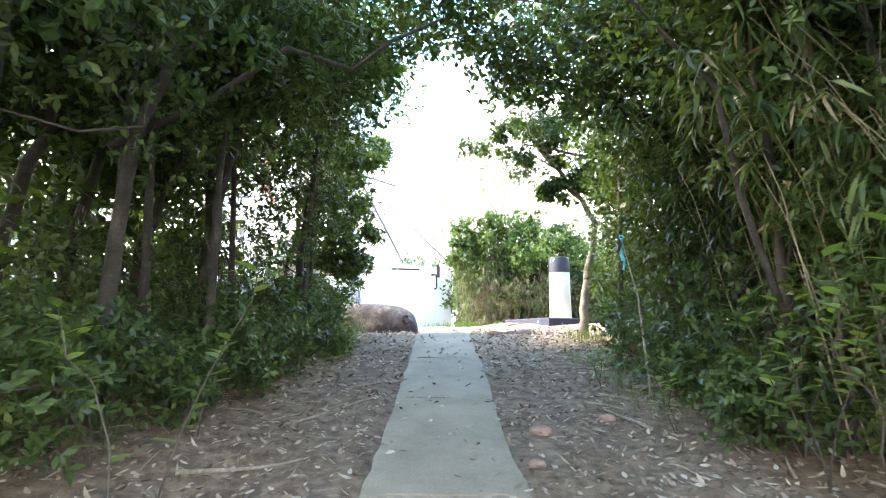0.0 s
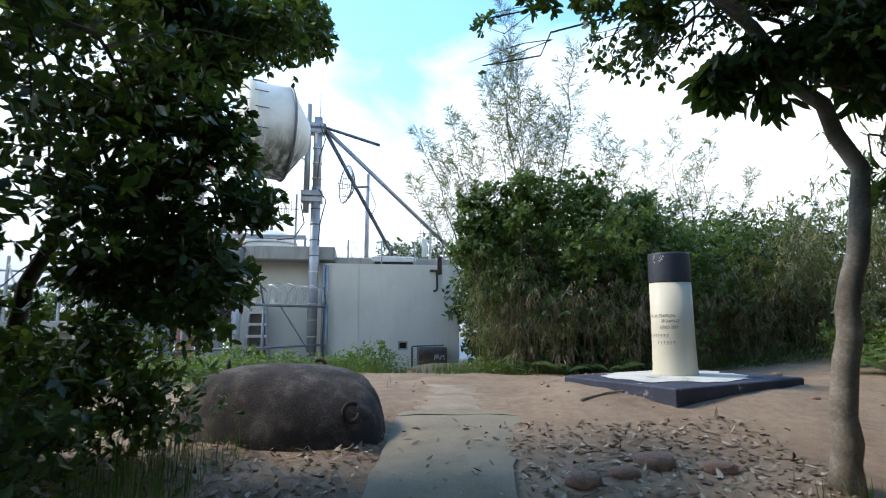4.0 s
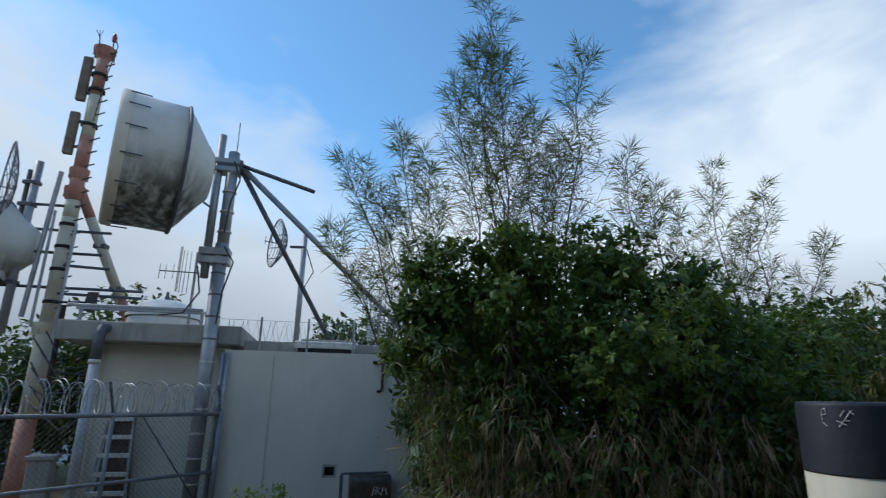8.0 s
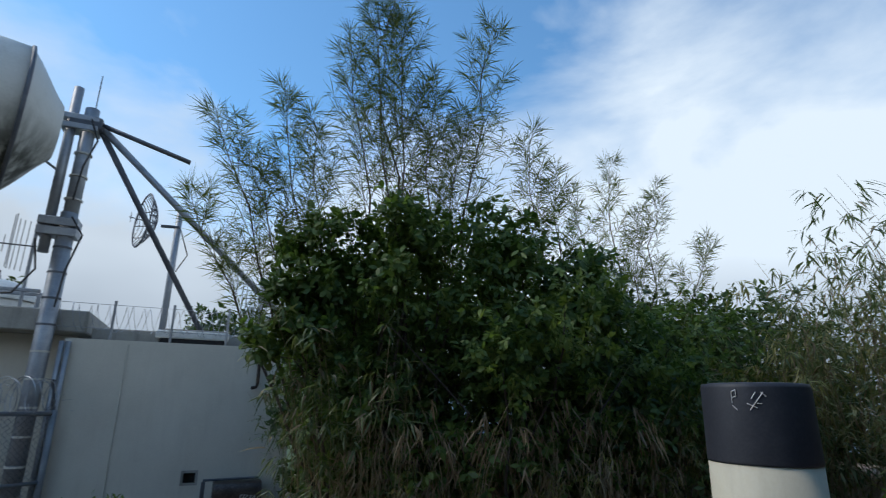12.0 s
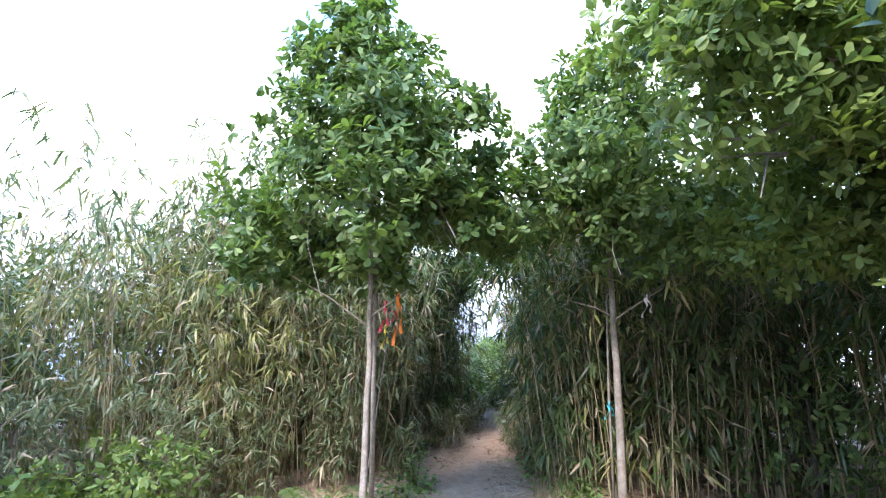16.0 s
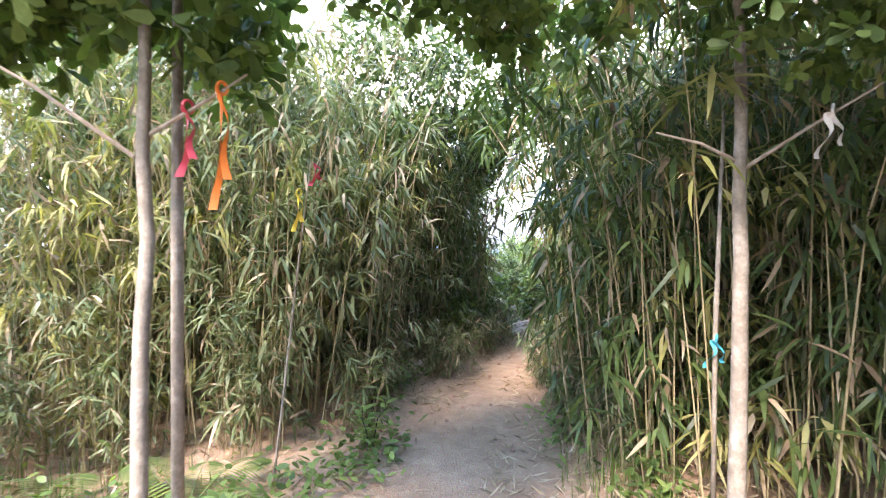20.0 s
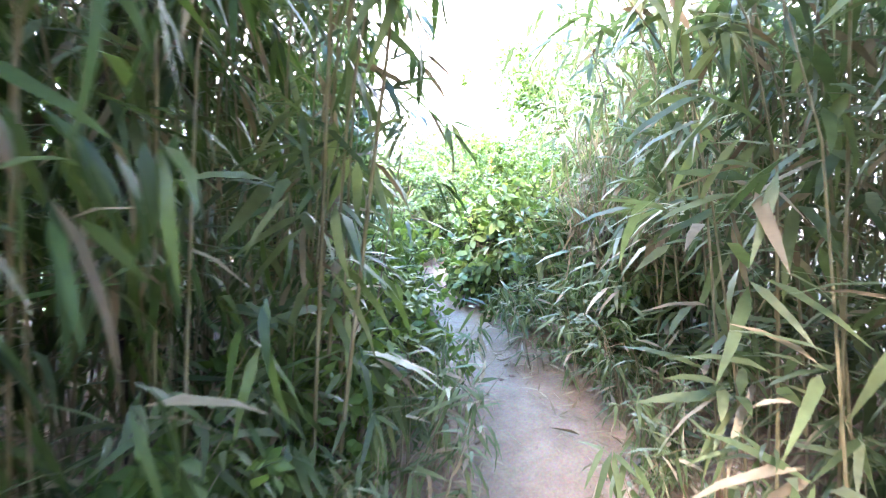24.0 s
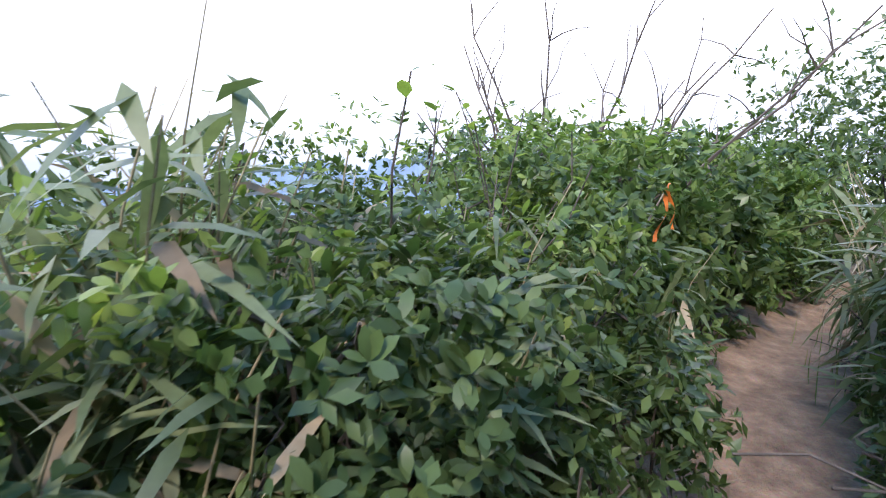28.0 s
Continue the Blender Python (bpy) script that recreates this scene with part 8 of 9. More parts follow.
def build_ridge():
    """Shrubs that crowd the trail on the open ridge, low on one side and taller on the other."""
    lab = "leafy waist-high shrub crowding the trail"
    lab2 = "leafy head-high shrub crowding the trail"
    # rows beside the trail: offset, height, radius
    for sg, rows in ((1, ((0.86, 1.12, 0.34), (1.3, 1.2, 0.42), (1.85, 1.22, 0.5), (2.5, 1.25, 0.6))), (-1, ((0.5, 1.15, 0.32), (1.1, 1.75, 0.48), (1.85, 2.2, 0.55), (2.7, 2.6, 0.65)))):
        x0 = 14.4 if sg > 0 else 14.6
        for off, h, r in rows:
            x = x0 + 0.2 * RNG.random()
            while x < 22.4:
                far = x > 18.6
                y = trail_y(x) + sg * (off - (0.2 if sg > 0 and x < 15.4 else 0.0) + 0.08 * RNG.normal())
                hh = h * (0.9 + 0.22 * RNG.random()) + (0.12 if far else 0.0) - (0.28 if sg > 0 and 15.75 < x < 18 else -0.15 if sg > 0 and x < 15.75 else 0.0)
                # mostly the dark leaf: shade inside the hedge is put into its colour
                leaf = (M_LDARK, M_LDARK, M_LGLOSS)[RNG.integers(3)] if (sg > 0 and (off > 1 or x > 17.2)) or x > 17 else M_LDARK
                ob = shrub(x, y, hh, r, 300 if far or off > 2.5 else 620 if sg > 0 else 430, leaf, lab if sg > 0 else lab2, L=0.085 if far else 0.046, W=0.04 if far else 0.023,
                           group="ridge shrubs", per=6, droop=0.0, clumps=30, limbs=4, spread=0.22, gap=(0.4 if x < 15.4 else 0.56 if x < 16.4 else 0.3) if sg > 0 else 0.36 if x < 16.3 else 0.24, stem=0.012, quad=far or off > 1)
                if sg < 0:
                    x += r * (1.35 + 0.3 * RNG.random())
                    continue
                mb = Mesh()
                z = gz(x, y)
                crown(mb, RNG, [((x, y, z + hh * 0.95), (r, r, hh * 0.12)), ((x, y, z + hh * 0.6), (r * 1.1, r * 1.1, hh * 0.3))], 70, 5, 0.05, 0.022, clumps=18, spread=0.2, gap=0.56, outward=0.6)
                part("young_foliage", mb, M_LBRIGHT, ob, "bright young leaf tips", kind="stuff")
                x += r * (1.35 + 0.3 * RNG.random())
    # large-leaved bushes in the bend of the trail
    for x, y, h, r, n in ((14.98, 11.56, 0.8, 0.24, 70), (14.78, 11.46, 0.7, 0.2, 50), (15.3, 11.5, 0.8, 0.24, 70), (14.65, 11.24, 0.85, 0.26, 80), (15.0, 11.1, 1.05, 0.3, 80)):
        z = gz(x, y)
        tree("shrub", RNG, (x, y, z), [(x, y, z + h * 0.4), (x, y, z + h * 0.7)], 0.01, [((x, y, z + h * 0.85), (r, r, 0.14)), ((x, y, z + h * 0.5), (r * 1.05, r * 1.05, 0.22)), ((x, y, z + h * 0.2), (r, r, 0.15))],
             n, 6, 0.1, 0.046, M_LGLOSS if x > 14.7 else M_LDARK, "shrub with large pointed oval leaves in the bend of the trail", M_BARKD, clumps=16, spread=0.3, limbs=6, group="ridge shrubs", category="shrub", droop=0.15, gap=0.16)
    for x, y in ((15.45, 12.5), (15.75, 12.45), (16.05, 12.33), (16.4, 12.15), (16.75, 11.98), (17.1, 11.8), (17.5, 11.6), (16.7, 11.12), (17.05, 10.98), (17.4, 10.82), (17.75, 10.72), (18.1, 10.55), (18.5, 10.4), (18.9, 10.2)):
        shrub(x, y, 0.68, 0.24, 240, M_LDARK, "low dark bush at the foot of the ridge shrubs", L=0.05, W=0.024, group="ridge shrubs", per=6, clumps=18, limbs=3, gap=0.2, stem=0.008)
    for x, y in ((14.7, 12.25), (14.95, 12.32), (15.2, 12.34), (15.45, 12.3), (15.7, 12.28), (15.25, 11.7), (15.6, 11.62)):
        shrub(x, y, 0.36, 0.2, 150, M_LDARK, "low dark bush at the foot of the ridge shrubs", L=0.045, W=0.022, group="ridge shrubs", per=6, clumps=14, limbs=2, gap=0.17, stem=0.006)
    low = "low leafy bush at the foot of the bamboo"
    for x, y, h, r, m in ((13.95, 10.92, 0.7, 0.3, M_LDARK), (14.3, 11.0, 0.75, 0.3, M_LDARK), (13.6, 10.68, 0.7, 0.3, M_LDARK), (14.1, 10.6, 0.9, 0.35, M_LGLOSS), (13.2, 10.5, 0.6, 0.28, M_LDARK),
                          (13.3, 12.0, 0.8, 0.3, M_LBRIGHT), (13.0, 11.95, 0.7, 0.28, M_LBRIGHT), (13.65, 12.15, 0.75, 0.3, M_LGLOSS), (14.0, 12.45, 0.8, 0.32, M_LDARK), (12.6, 12.0, 0.6, 0.26, M_LBRIGHT), (12.2, 12.05, 0.5, 0.24, M_LGLOSS), (11.6, 12.2, 0.5, 0.24, M_LGLOSS)):
        shrub(x, y, h, r, 300, m, low, L=0.06, W=0.03, group="ridge shrubs", per=6, clumps=20, limbs=3, gap=0.3, stem=0.01)
    for x, y in ((23.0, 8.2), (23.6, 7.4), (24.5, 10.6), (23.6, 11.6), (25, 8.2), (25.5, 9.6), (24, 12.8)):
        shrub(x, y, 2.7 if y < 8.5 else 1.5, 1.0, 500, M_LDARK, lab2, L=0.12, W=0.05, group="ridge shrubs")


def build_litter():
    mb = Mesh()
    n = 15000
    x = RNG.uniform(-2.6, 2.6, n)
    y = RNG.uniform(0.8, 11.0, n)
    keep = (np.abs(x) > 0.5) | (RNG.random(n) < 0.12)
    x, y = x[keep], y[keep]
    z = ground_z(x, y) + 0.012 + 0.03 * (np.abs(x) < 0.48) * (y < 11.5)
    n = len(x)
    a = RNG.random(n) * 6.283
    d = np.stack([np.cos(a), np.sin(a), 0.25 * RNG.normal(size=n)], 1)
    up = np.stack([0.35 * RNG.normal(size=n), 0.35 * RNG.normal(size=n), np.ones(n)], 1)
    mb.leaves(np.stack([x, y, z], 1), d, up, 0.035 + 0.06 * RNG.random(n), 0.016 + 0.02 * RNG.random(n), 0.3 * RNG.normal(size=n))
    solo("leaf_litter", mb, M_LITTER, "scattered dry brown fallen leaves on the ground", "leaf litter", kind="stuff")
    # straw litter under the bamboo
    mb = Mesh()
    n = 15000
    x = 6.0 + 8.4 * RNG.random(n) ** 1.35
    off = (0.08 + 2.3 * RNG.random(n) ** 0.8) * RNG.choice([-1, 1], n)
    y = trail_y(x) + off + np.where((off > 0) & (x < 9.2), RNG.random(n) * 2.0, 0)
    a = RNG.random(n) * 6.283
    d = np.stack([np.cos(a), np.sin(a), 0.3 * RNG.normal(size=n)], 1)
    up = np.stack([0.4 * RNG.normal(size=n), 0.4 * RNG.normal(size=n), np.ones(n)], 1)
    mb.leaves(np.stack([x, y, ground_z(x, y) + 0.01 + 0.03 * RNG.random(n)], 1), d, up, 0.06 + 0.07 * RNG.random(n), 0.009 + 0.007 * RNG.random(n), 0.25 * RNG.normal(size=n), ((0.35, 1.0),))
    solo("bamboo_litter", mb, M_LDRY, "straw-coloured fallen bamboo leaves under the thicket", "leaf litter", kind="stuff")


def grass_patch(mb, cx, cy, rx, ry, n, h, w=0.006):
    x, y = cx + rx * RNG.normal(size=n) * 0.5, cy + ry * RNG.normal(size=n) * 0.5
    a = RNG.random(n) * 6.283
    d = np.stack([np.cos(a) * 0.55, np.sin(a) * 0.55, 0.6 + 0.5 * RNG.random(n)], 1)
    mb.leaves(np.stack([x, y, ground_z(x, y) - 0.01], 1), d, np.stack([np.cos(a), np.sin(a), np.full(n, 0.4)], 1), h * (0.5 + 0.8 * RNG.random(n)), w, 0.45, ((0.3, 1.0), (0.7, 0.7)))


def build_grass():
    mb = Mesh()
    for cx, cy, rx, ry, n, h in ((-2.6, 15.4, 1.6, 1.1, 2300, 0.2), (-1.5, 17.0, 0.8, 0.6, 1100, 0.2), (-3.8, 14.3, 1.6, 0.9, 1800, 0.2), (-2.4, 17.2, 1.4, 0.6, 1200, 0.25), (-2.4, 13.0, 1.2, 0.5, 500, 0.12), (0.2, 15.1, 0.7, 0.4, 500, 0.2), (1.2, 14.9, 0.9, 0.3, 300, 0.2),
                                 (3.3, 15.2, 1.8, 0.3, 500, 0.16), (5.6, 15.3, 1.5, 0.4, 400, 0.2), (-1.75, 9.0, 0.35, 1.3, 900, 0.22), (-2.0, 7.0, 0.35, 1.3, 600, 0.2), (-2.3, 4.4, 0.3, 1.4, 350, 0.14), (2.3, 8.8, 0.4, 0.5, 300, 0.16), (1.9, 5.2, 0.4, 1.2, 260, 0.14),
                                 (7.2, 13.2, 0.9, 0.8, 500, 0.16), (8.4, 10.4, 0.5, 0.3, 250, 0.16), (9.6, 12.3, 0.8, 0.25, 260, 0.15), (-4.5, 17.5, 1.5, 1.2, 900, 0.3), (-6.5, 16.0, 1.5, 1.2, 700, 0.3), (15.5, 12.9, 1.2, 0.3, 300, 0.25), (17.5, 11.9, 1.2, 0.3, 300, 0.25), (18, 10.2, 1.5, 0.3, 300, 0.25)):
        grass_patch(mb, cx, cy, rx, ry, n, h)
    solo("grass", mb, M_GRASS, "patches of short green grass round the clearing", "grass", kind="stuff")


def build_weeds():
    """Low leafy weeds at the foot of the fence and round the edges of the clearing and the trail."""
    mb = Mesh()
    for cx, cy, rx, ry, n, h in ((-1.6, 17.1, 0.9, 0.5, 1500, 0.4), (-2.5, 16.4, 1.2, 0.7, 1700, 0.34), (-3.6, 16.2, 1.2, 0.8, 1600, 0.34), (-4.6, 16.6, 1.2, 0.8, 1300, 0.36), (-2.9, 15.2, 1.1, 0.6, 1000, 0.24), (-3.4, 13.6, 1.0, 0.9, 1000, 0.25), (-3.9, 15.0, 0.9, 0.8, 900, 0.3), (0.9, 15.0, 0.8, 0.35, 600, 0.25), (-5.6, 15.6, 1.2, 1.0, 800, 0.34),
                                 (6.6, 12.6, 0.8, 0.5, 600, 0.28), (7.3, 12.1, 0.8, 0.35, 420, 0.22), (6.3, 13.4, 0.8, 0.6, 700, 0.32), (8.2, 11.9, 0.6, 0.25, 260, 0.18), (9.1, 10.7, 0.5, 0.2, 240, 0.16), (8.3, 10.2, 0.6, 0.25, 260, 0.16), (9.6, 12.2, 0.6, 0.2, 240, 0.2), (5.4, 15.2, 1.4, 0.35, 450, 0.2), (1.9, 6.8, 0.4, 1.2, 260, 0.14), (-1.5, 7.8, 0.3, 1.4, 420, 0.16)):
        x, y = cx + rx * RNG.normal(size=n) * 0.5, cy + ry * RNG.normal(size=n) * 0.5
        z = ground_z(x, y) + h * RNG.random(n) ** 1.4
        a = RNG.random(n) * 6.283
        d = np.stack([np.cos(a), np.sin(a), 0.25 + 0.5 * RNG.normal(size=n)], 1)
        up = np.stack([0.4 * RNG.normal(size=n), 0.4 * RNG.normal(size=n), np.ones(n)], 1)
        mb.leaves(np.stack([x, y, z], 1), d, up, 0.045 + 0.05 * RNG.random(n), 0.022 + 0.018 * RNG.random(n), 0.2)
    solo("weeds", mb, M_LGLOSS, "low leafy green weeds along the edges of the clearing", "weeds", kind="stuff")


def fern(x, y, R, fronds, label):
    """Arching fronds with paired leaflets."""
    z = gz(x, y)
    ob = thing("fern", (x, y, z), label, "fern", "ferns")
    for k in range(fronds):
        a = 6.283 * k / fronds + RNG.normal() * 0.3
        L = R * (0.75 + 0.4 * RNG.random())
        t = np.linspace(0, 1, 12)
        p = np.stack([x + np.cos(a) * L * t, y + np.sin(a) * L * t, z + L * (1.15 * t - 0.85 * t * t)], 1)
        mb = Mesh().tube(p, np.linspace(0.004, 0.001, 12), 3, cap=False)
        s = np.linspace(0.15, 0.98, 26)
        i = np.clip((s * 11).astype(int), 0, 10)
        q = p[i] + (p[i + 1] - p[i]) * (s * 11 - i)[:, None]
        for sg in (1, -1):
            d = np.stack([-np.sin(a) * sg + 0.45 * np.cos(a) + 0 * s, np.cos(a) * sg + 0.45 * np.sin(a) + 0 * s, -0.12 + 0 * s], 1)
            mb.leaves(q, d, np.tile((0, 0, 1.0), (26, 1)), 0.34 * L * np.sin(np.pi * np.clip(s, 0.1, 0.97)) + 0.015, 0.016, 0.2)
        part("frond", mb, M_FERN, ob)


def sprig_plant(x, y, h, n, L, W, leaf, label, name="seedling"):
    """A few upright stems with large leaves in whorls."""
    z = gz(x, y)
    ob = thing(name, (x, y, z), label, "plant", "broad-leaved seedlings")
    for k in range(n):
        a = RNG.random() * 6.283
        tip = np.array((x + math.cos(a) * h * 0.3, y + math.sin(a) * h * 0.3, z + h * (0.7 + 0.4 * RNG.random())))
        p = limb(RNG, (x, y, z - 0.03), tip, 0.05, 6, 0.03)
        part("stem", Mesh().tube(p, np.linspace(0.006, 0.0025, 6), 5), M_BARKD, ob)
        mb = Mesh()
        m = 13
        s = 0.35 + 0.65 * np.arange(m) / (m - 1)
        i = np.clip((s * 5).astype(int), 0, 4)
        b = p[i] + (p[i + 1] - p[i]) * (s * 5 - i)[:, None]
        aa = np.arange(m) * 2.4 + RNG.random() * 6
        d = np.stack([np.cos(aa), np.sin(aa), 0.25 + 0.4 * s], 1)
        mb.leaves(b, d, np.tile((0, 0, 1.0), (m, 1)), L * (0.75 + 0.4 * RNG.random(m)), W, 0.3)
        part("foliage", mb, leaf, ob)


def build_small_plants():
    fl = "low spreading fern with bright green fronds"
    for x, y, R, n in ((6.75, 12.25, 0.5, 9), (6.35, 12.6, 0.5, 9), (6.9, 13.0, 0.5, 8), (7.4, 12.5, 0.45, 8), (5.75, 12.45, 0.6, 9), (6.1, 13.2, 0.6, 9), (1.9, 14.75, 0.55, 7), (2.6, 14.7, 0.5, 7), (5.6, 13.0, 0.5, 8)):
        fern(x, y, R, n, fl)
    for x, y, h, r in ((6.5, 13.7, 0.75, 0.42), (6.2, 14.2, 0.6, 0.4), (6.9, 14.3, 0.7, 0.4), (-1.45, 17.3, 0.65, 0.4), (-2.3, 17.0, 0.45, 0.4), (-3.1, 16.0, 0.45, 0.4), (-1.9, 17.4, 0.6, 0.4), (3.9, 15.0, 0.9, 0.32), (3.3, 15.1, 0.7, 0.3), (-3.9, 16.3, 0.5, 0.4), (8.6, 8.9, 1.3, 0.4), (7.9, 8.3, 1.5, 0.45), (7.3, 8.0, 1.4, 0.4)):
        shrub(x, y, h, r, 240 if 6 < x < 7 else 110, M_LBRIGHT if x < 7 else M_LGLOSS, "small leafy weed bush on the ground", L=0.075, W=0.035, quad=False, group="weed bushes", clumps=14, limbs=4)
    sl = "seedling with a few large bright leaves"
    for x, y, h, n, L in ((-2.05, 3.3, 0.9, 2, 0.16), (-1.75, 4.0, 0.7, 2, 0.16), (-1.35, 2.6, 1.45, 2, 0.15), (1.75, 4.2, 0.5, 2, 0.13), (1.6, 5.6, 0.45, 2, 0.12), (2.2, 2.8, 1.3, 4, 0.17), (2.3, 3.6, 1.2, 4, 0.16), (2.1, 3.1, 0.8, 3, 0.16),
                          (8.3, 11.9, 0.35, 3, 0.1), (8.9, 12.1, 0.35, 3, 0.1), (9.4, 10.75, 0.3, 3, 0.09), (14.8, 11.38, 0.8, 7, 0.13), (15.05, 11.5, 0.75, 7, 0.13), (14.65, 11.2, 0.75, 6, 0.13), (15.2, 11.3, 0.8, 6, 0.13), (14.95, 11.15, 0.85, 6, 0.13), (15.4, 11.45, 0.7, 5, 0.12), (13.2, 11.95, 0.75, 5, 0.09), (13.45, 12.1, 0.8, 5, 0.09), (13.0, 11.9, 0.6, 5, 0.08), (13.7, 12.35, 0.8, 5, 0.09), (17.2, 12.55, 1.2, 5, 0.085), (16.9, 13.1, 1.3, 5, 0.085), (16.2, 13.0, 1.2, 4, 0.085), (17.7, 12.2, 1.25, 5, 0.08), (18.2, 12.0, 1.35, 5, 0.08), (15.7, 13.1, 1.2, 4, 0.085)):
        sprig_plant(x, y, h, n, L, L * 0.42, M_LBRIGHT, sl)


def ribbon(p, colour, L, label, loop=True):
    """A strip of marker tape knotted to a twig, its two ends hanging."""
    ob = thing("marker_ribbon", p, label, "ribbon", "marker ribbons")
    p = np.array(p, float)
    for s, k in ((1, 1.0), (-1, 0.75)):
        n = 9
        t = np.linspace(0, 1, n)
        x = p[0] + 0.02 * s * t + 0.012 * np.sin(9 * t + s)
        y = p[1] + 0.035 * s * t + 0.012 * np.cos(7 * t)
        z = p[2] - L * k * t
        w = 0.011
        v = np.concatenate([np.stack([x - w * 0.6, y - w * np.cos(3 * t), z], 1), np.stack([x + w * 0.6, y + w * np.cos(3 * t), z], 1), np.stack([x - w * 0.6 + 0.002, y - w * np.cos(3 * t), z], 1), np.stack([x + w * 0.6 + 0.002, y + w * np.cos(3 * t), z], 1)])
        f = [(i, i + 1, n + i + 1, n + i) for i in range(n - 1)] + [(2 * n + i, 3 * n + i, 3 * n + i + 1, 2 * n + i + 1) for i in range(n - 1)]
        part("tail", Mesh().add(v, f), M_RIB[colour], ob)
    if loop:
        part("knot", Mesh().ring(p + (0, 0, 0.01), (0.3, 1, 0.1), 0.018, 0.006, 14, 5), M_RIB[colour], ob)


def twig(name, pts, r, label, mat=None, group="bare twigs", cat="twig"):
    return solo(name, Mesh().tube(np.array(pts), np.linspace(r, r * 0.4, len(pts)), 6), mat or M_TWIG, label, cat, group, at=tuple(pts[0]))


def build_ribbons():
    twig("bare_branch", [(7.64, 9.93, 3.82), (7.5, 9.75, 3.95), (7.37, 9.55, 4.08)], 0.009, "bare side branch of the young tree")
    twig("bare_branch", [(7.64, 9.94, 3.85), (7.6, 10.1, 3.93), (7.58, 10.28, 3.98)], 0.009, "bare side branch of the young tree")
    twig("bare_branch", [(6.43, 11.84, 3.8), (6.52, 11.7, 3.92), (6.58, 11.58, 4.02)], 0.008, "bare side branch of the young tree")
    twig("bare_branch", [(6.42, 11.85, 3.75), (6.3, 12.1, 3.95), (6.2, 12.35, 4.1)], 0.008, "bare side branch of the young tree")
    ribbon((7.44, 9.68, 4.0), "white", 0.17, "white cloth ribbon tied to a bare branch")
    ribbon((7.84, 9.98, 3.06), "blue", 0.13, "turquoise ribbon tied to a thin stem")
    ribbon((6.5, 11.73, 3.9), "red", 0.2, "red ribbon tied to a side branch")
    ribbon((6.54, 11.64, 3.96), "orange", 0.36, "long orange ribbon hanging from a branch")
    twig("bare_branch", [(7.85, 12.3, 2.05), (7.78, 12.12, 3.2), (7.74, 12.0, 3.95)], 0.009, "thin stem at the edge of the bamboo")
    ribbon((7.72, 12.06, 3.76), "yellow", 0.2, "yellow ribbon hung in the bamboo")
    ribbon((7.76, 11.98, 3.93), "red", 0.12, "faded red ribbon hung in the bamboo", False)
    twig("bare_branch", [(1.95, 5.2, gz(1.95, 5.2)), (1.85, 5.1, 1.9), (1.7, 5.03, 2.45)], 0.012, "thin stem beside the path")
    ribbon((1.7, 5.03, 2.46), "blue", 0.3, "turquoise ribbon hanging beside the path")
    twig("bare_branch", [(18.55, 11.75, gz(18.55, 11.75)), (18.5, 11.6, 2.9), (18.48, 11.42, 3.3)], 0.01, "thin stem beside the trail")
    ribbon((18.48, 11.42, 3.27), "orange", 0.25, "orange ribbon on a trailside stem")
    twig("bare_branch", [(16.4, 12.45, gz(16.4, 12.45)), (16.36, 12.36, 2.6), (16.33, 12.3, 2.8)], 0.006, "thin stem beside the trail")
    ribbon((16.32, 12.29, 2.77), "blue", 0.14, "turquoise ribbon low on a trailside stem")
    ribbon((20.6, 10.12, 2.78), "blue", 0.25, "turquoise ribbon low on a trailside stem")
    twig("bare_branch", [(20.62, 10.15, gz(20.62, 10.15)), (20.62, 10.14, 2.5), (20.6, 10.12, 2.84)], 0.008, "thin stem beside the trail")
    # dead shrub with bare branches against the sky
    ob = thing("dead_shrub", (20.0, 12.0, gz(20.0, 12.0)), "dead shrub with bare grey branches against the sky", "shrub")
    for k in range(16):
        tip = np.array((19.9 + RNG.normal() * 0.5, 11.4 + RNG.normal() * 0.8, 3.5 + 1.1 * RNG.random()))
        p = limb(RNG, (20.0, 12.0, gz(20, 12) - 0.1), tip, 0.05, 8, 0.014)
        mb = Mesh().tube(p, np.linspace(0.016, 0.005, 8), 5)
        for i in (3, 4, 5, 6, 6):
            mb.tube(limb(RNG, p[i], p[i] + RNG.normal(size=3) * 0.16 + (0, 0, 0.22), 0.05, 4, 0.03), np.linspace(0.006, 0.003, 4), 4)
        part("branch", mb, M_CASB, ob)


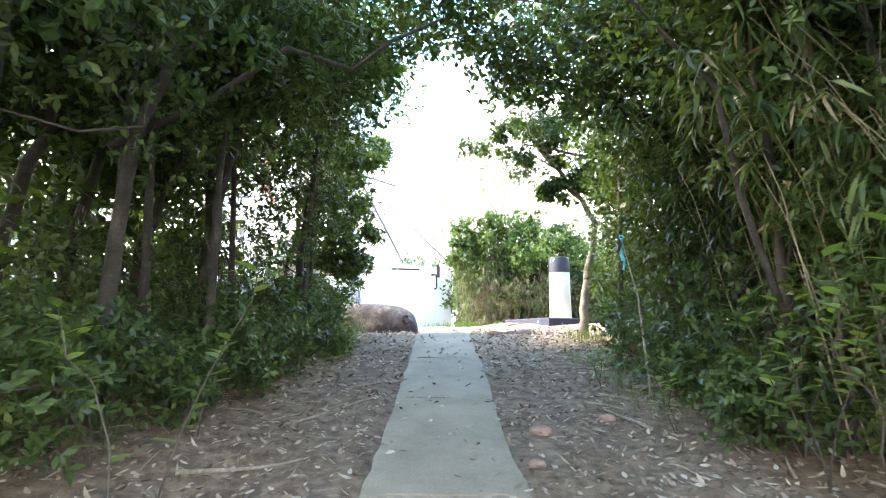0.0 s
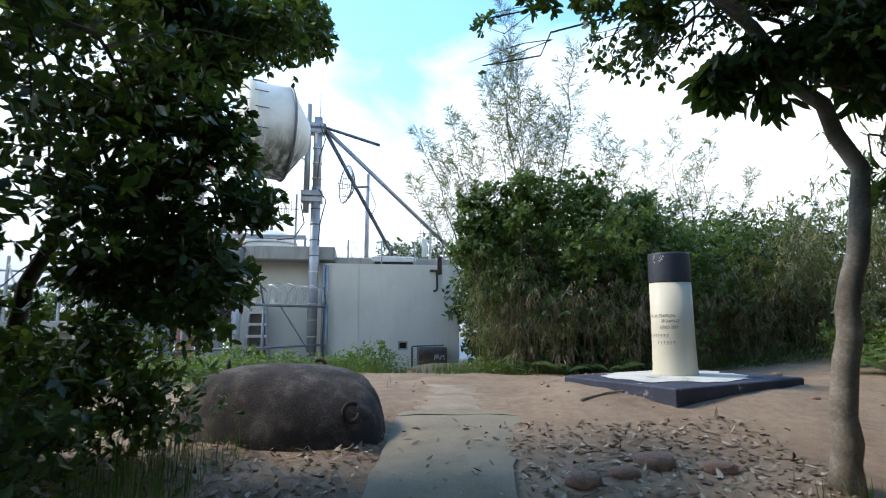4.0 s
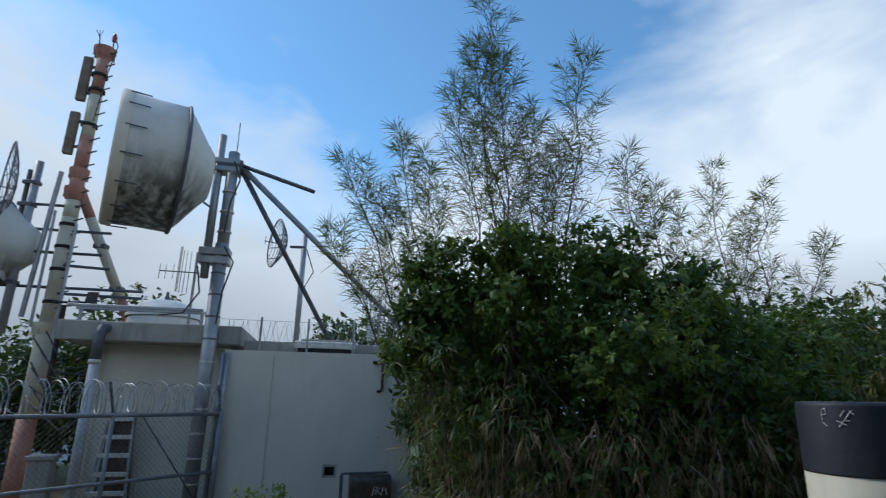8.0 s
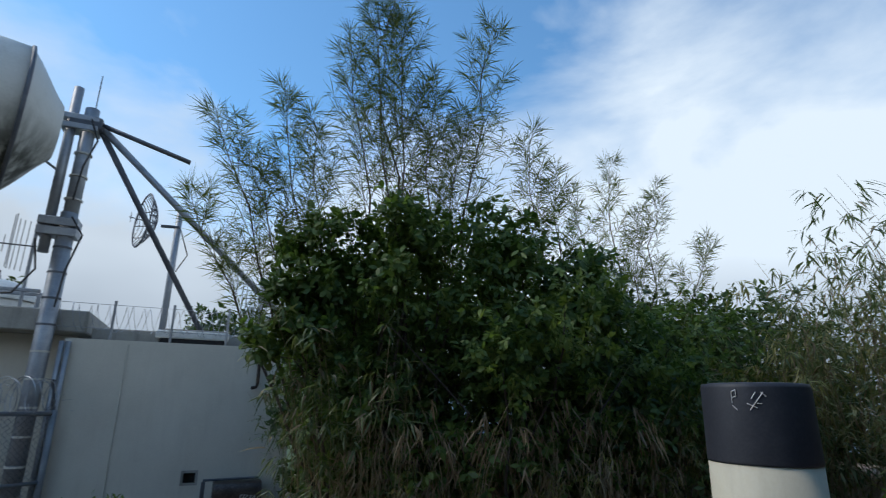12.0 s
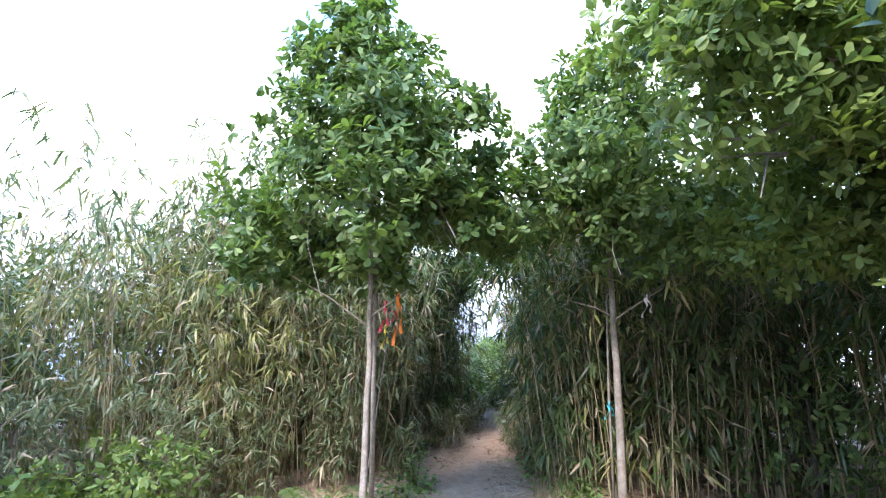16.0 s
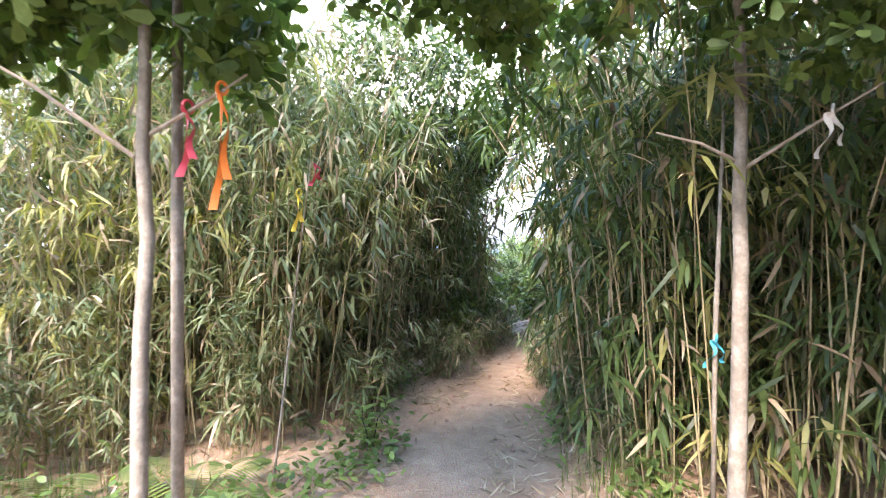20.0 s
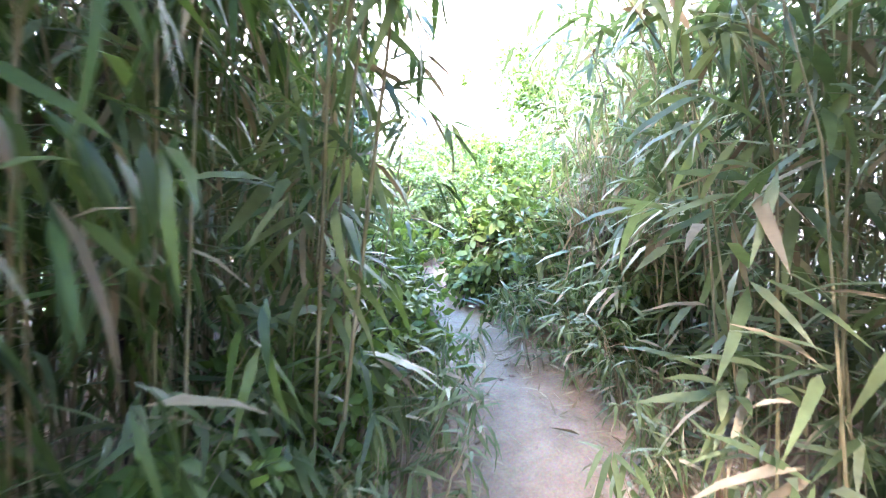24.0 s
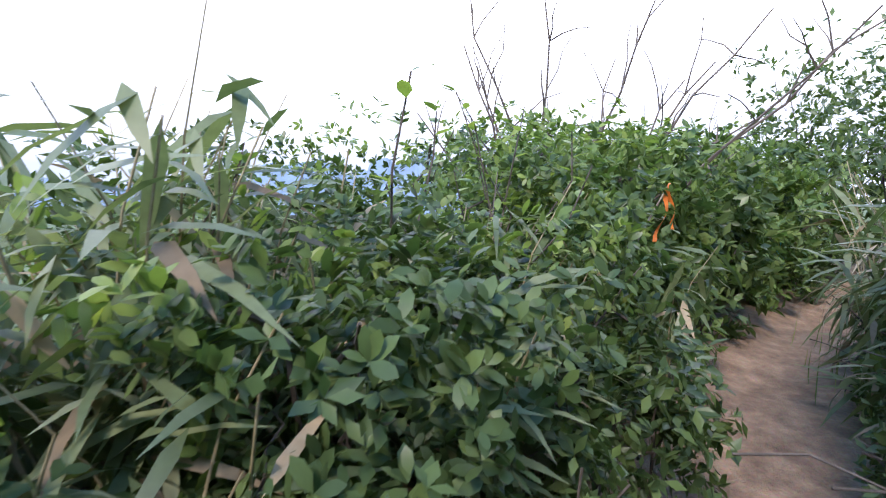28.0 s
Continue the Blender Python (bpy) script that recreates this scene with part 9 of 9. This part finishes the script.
def build_ground_twigs():
    for k in range(70):
        x, y = RNG.uniform(-2.4, 2.4), RNG.uniform(1.6, 11)
        if abs(x) < 0.55:
            x = math.copysign(0.6 + RNG.random(), x)
        a, L = RNG.random() * 6.283, 0.12 + 0.4 * RNG.random() ** 2
        z0, z1 = gz(x, y) + 0.012, gz(x + math.cos(a) * L, y + math.sin(a) * L) + 0.015
        twig("fallen_twig", [(x, y, z0), (x + math.cos(a) * L * 0.5, y + math.sin(a) * L * 0.5 + 0.02, (z0 + z1) / 2 + 0.012), (x + math.cos(a) * L, y + math.sin(a) * L, z1)], 0.006 + 0.006 * RNG.random(), "dry fallen twig lying on the leaf mould", group="fallen twigs")
    for x, y, a, L in ((-1.3, 4.4, 0.9, 1.1), (-0.95, 5.6, 0.7, 0.8), (1.5, 5.4, -0.9, 0.9), (1.2, 6.6, 0.3, 0.8), (1.9, 6.2, 2.2, 0.9), (1.4, 11.7, 0.4, 0.8), (2.2, 11.75, 0.1, 0.7), (4.6, 15.2, 0.0, 0.9), (1.7, 5.0, 0.6, 0.7), (1.9, 5.5, -0.4, 0.6), (1.6, 5.9, 1.2, 0.7), (2.0, 6.6, 2.6, 0.8), (1.8, 7.0, 0.2, 0.6), (1.5, 7.4, -0.7, 0.7), (-1.6, 3.4, 0.5, 0.8), (-1.9, 5.6, -0.3, 0.7), (1.6, 4.3, 1.9, 0.6)):
        pts = [(x + math.cos(a) * L * t, y + math.sin(a) * L * t + 0.03 * math.sin(6 * t), gz(x + math.cos(a) * L * t, y + math.sin(a) * L * t) + 0.014) for t in np.linspace(0, 1, 6)]
        twig("fallen_branch", pts, 0.016, "long dry branch lying on the earth", group="fallen twigs")
    for x, y, r in ((0.75, 4.3, 0.09), (1.35, 4.6, 0.07), (0.9, 9.6, 0.12), (1.5, 10.0, 0.15), (1.9, 9.9, 0.12), (1.2, 9.75, 0.1), (0.6, 3.6, 0.06), (4.7, 13.9, 0.08), (5.1, 12.3, 0.07), (3.7, 11.6, 0.05)):
        boulder("stone", (x, y, gz(x, y) + r * 0.15), (r, r * 0.75, r * 0.5), int(x * 100 + y * 10), M_ROCK2, "small half-buried stone beside the path", n=14)


def build_gravel():
    """Pebbles strewn over the trodden earth of the clearing."""
    mb = Mesh()
    n = 900
    x, y = RNG.uniform(-2.5, 6.5, n), RNG.uniform(10.2, 15.2, n)
    x[600:], y[600:] = RNG.uniform(6.5, 13.5, 300), 0
    y[600:] = trail_y(x[600:]) + RNG.normal(size=300) * 0.4
    r = 0.006 + 0.02 * RNG.random(n) ** 3
    o = np.array([(1, 0, 0), (0, 1, 0), (-1, 0, 0), (0, -1, 0), (0, 0, 0.7), (0, 0, -0.7)], float)
    v = o[None] * r[:, None, None] * (0.7 + 0.6 * RNG.random((n, 6, 1))) + np.stack([x, y, ground_z(x, y) + r * 0.25], 1)[:, None]
    f = np.array([(0, 1, 4), (1, 2, 4), (2, 3, 4), (3, 0, 4), (1, 0, 5), (2, 1, 5), (3, 2, 5), (0, 3, 5)])
    mb.add(v.reshape(-1, 3), (f[None] + 6 * np.arange(n)[:, None, None]).reshape(-1, 3))
    solo("pebbles", mb, M_ROCK2, "small pebbles strewn over the trodden earth", "gravel", kind="stuff")


def build_compound_trees():
    lab = "dark broad-leaved tree behind the compound"
    for x, y, top, r in ((-9.3, 24.0, 5.0, 1.5), (-7.2, 24.6, 5.8, 1.6), (-11.3, 25.5, 4.3, 1.5), (-13.5, 25.0, 4.0, 1.4), (-15.5, 24.0, 3.8, 1.3), (-18, 23.5, 3.6, 1.4), (1.6, 21.2, 5.0, 1.2), (-1.2, 25.5, 5.6, 1.2), (-20.5, 21, 3.2, 1.3)):
        z = gz(x, y)
        tree("compound_tree", RNG, (x, y, z), [(x, y, z + (top - z) * 0.5), (x + 0.1, y, top - 0.6)], 0.09,
             [((x, y, top - r * 0.6), (r, r, r * 0.65)), ((x + 0.5, y - 0.3, top - r * 1.3), (r * 0.9, r * 0.9, r * 0.6)), ((x - 0.6, y, top - r * 1.6), (r, r, r * 0.7))], 1300, 5, 0.2, 0.095, M_LDARK, lab, M_BARKD, clumps=90, spread=0.26, quad=True, limbs=8, group="compound trees")


build_tunnel()
build_clearing_trees()
build_bushes()
build_casuarinas()
build_bamboo()
build_ridge()
build_litter()
build_grass()
build_weeds()
build_small_plants()
build_ribbons()
build_ground_twigs()
build_gravel()
build_compound_trees()
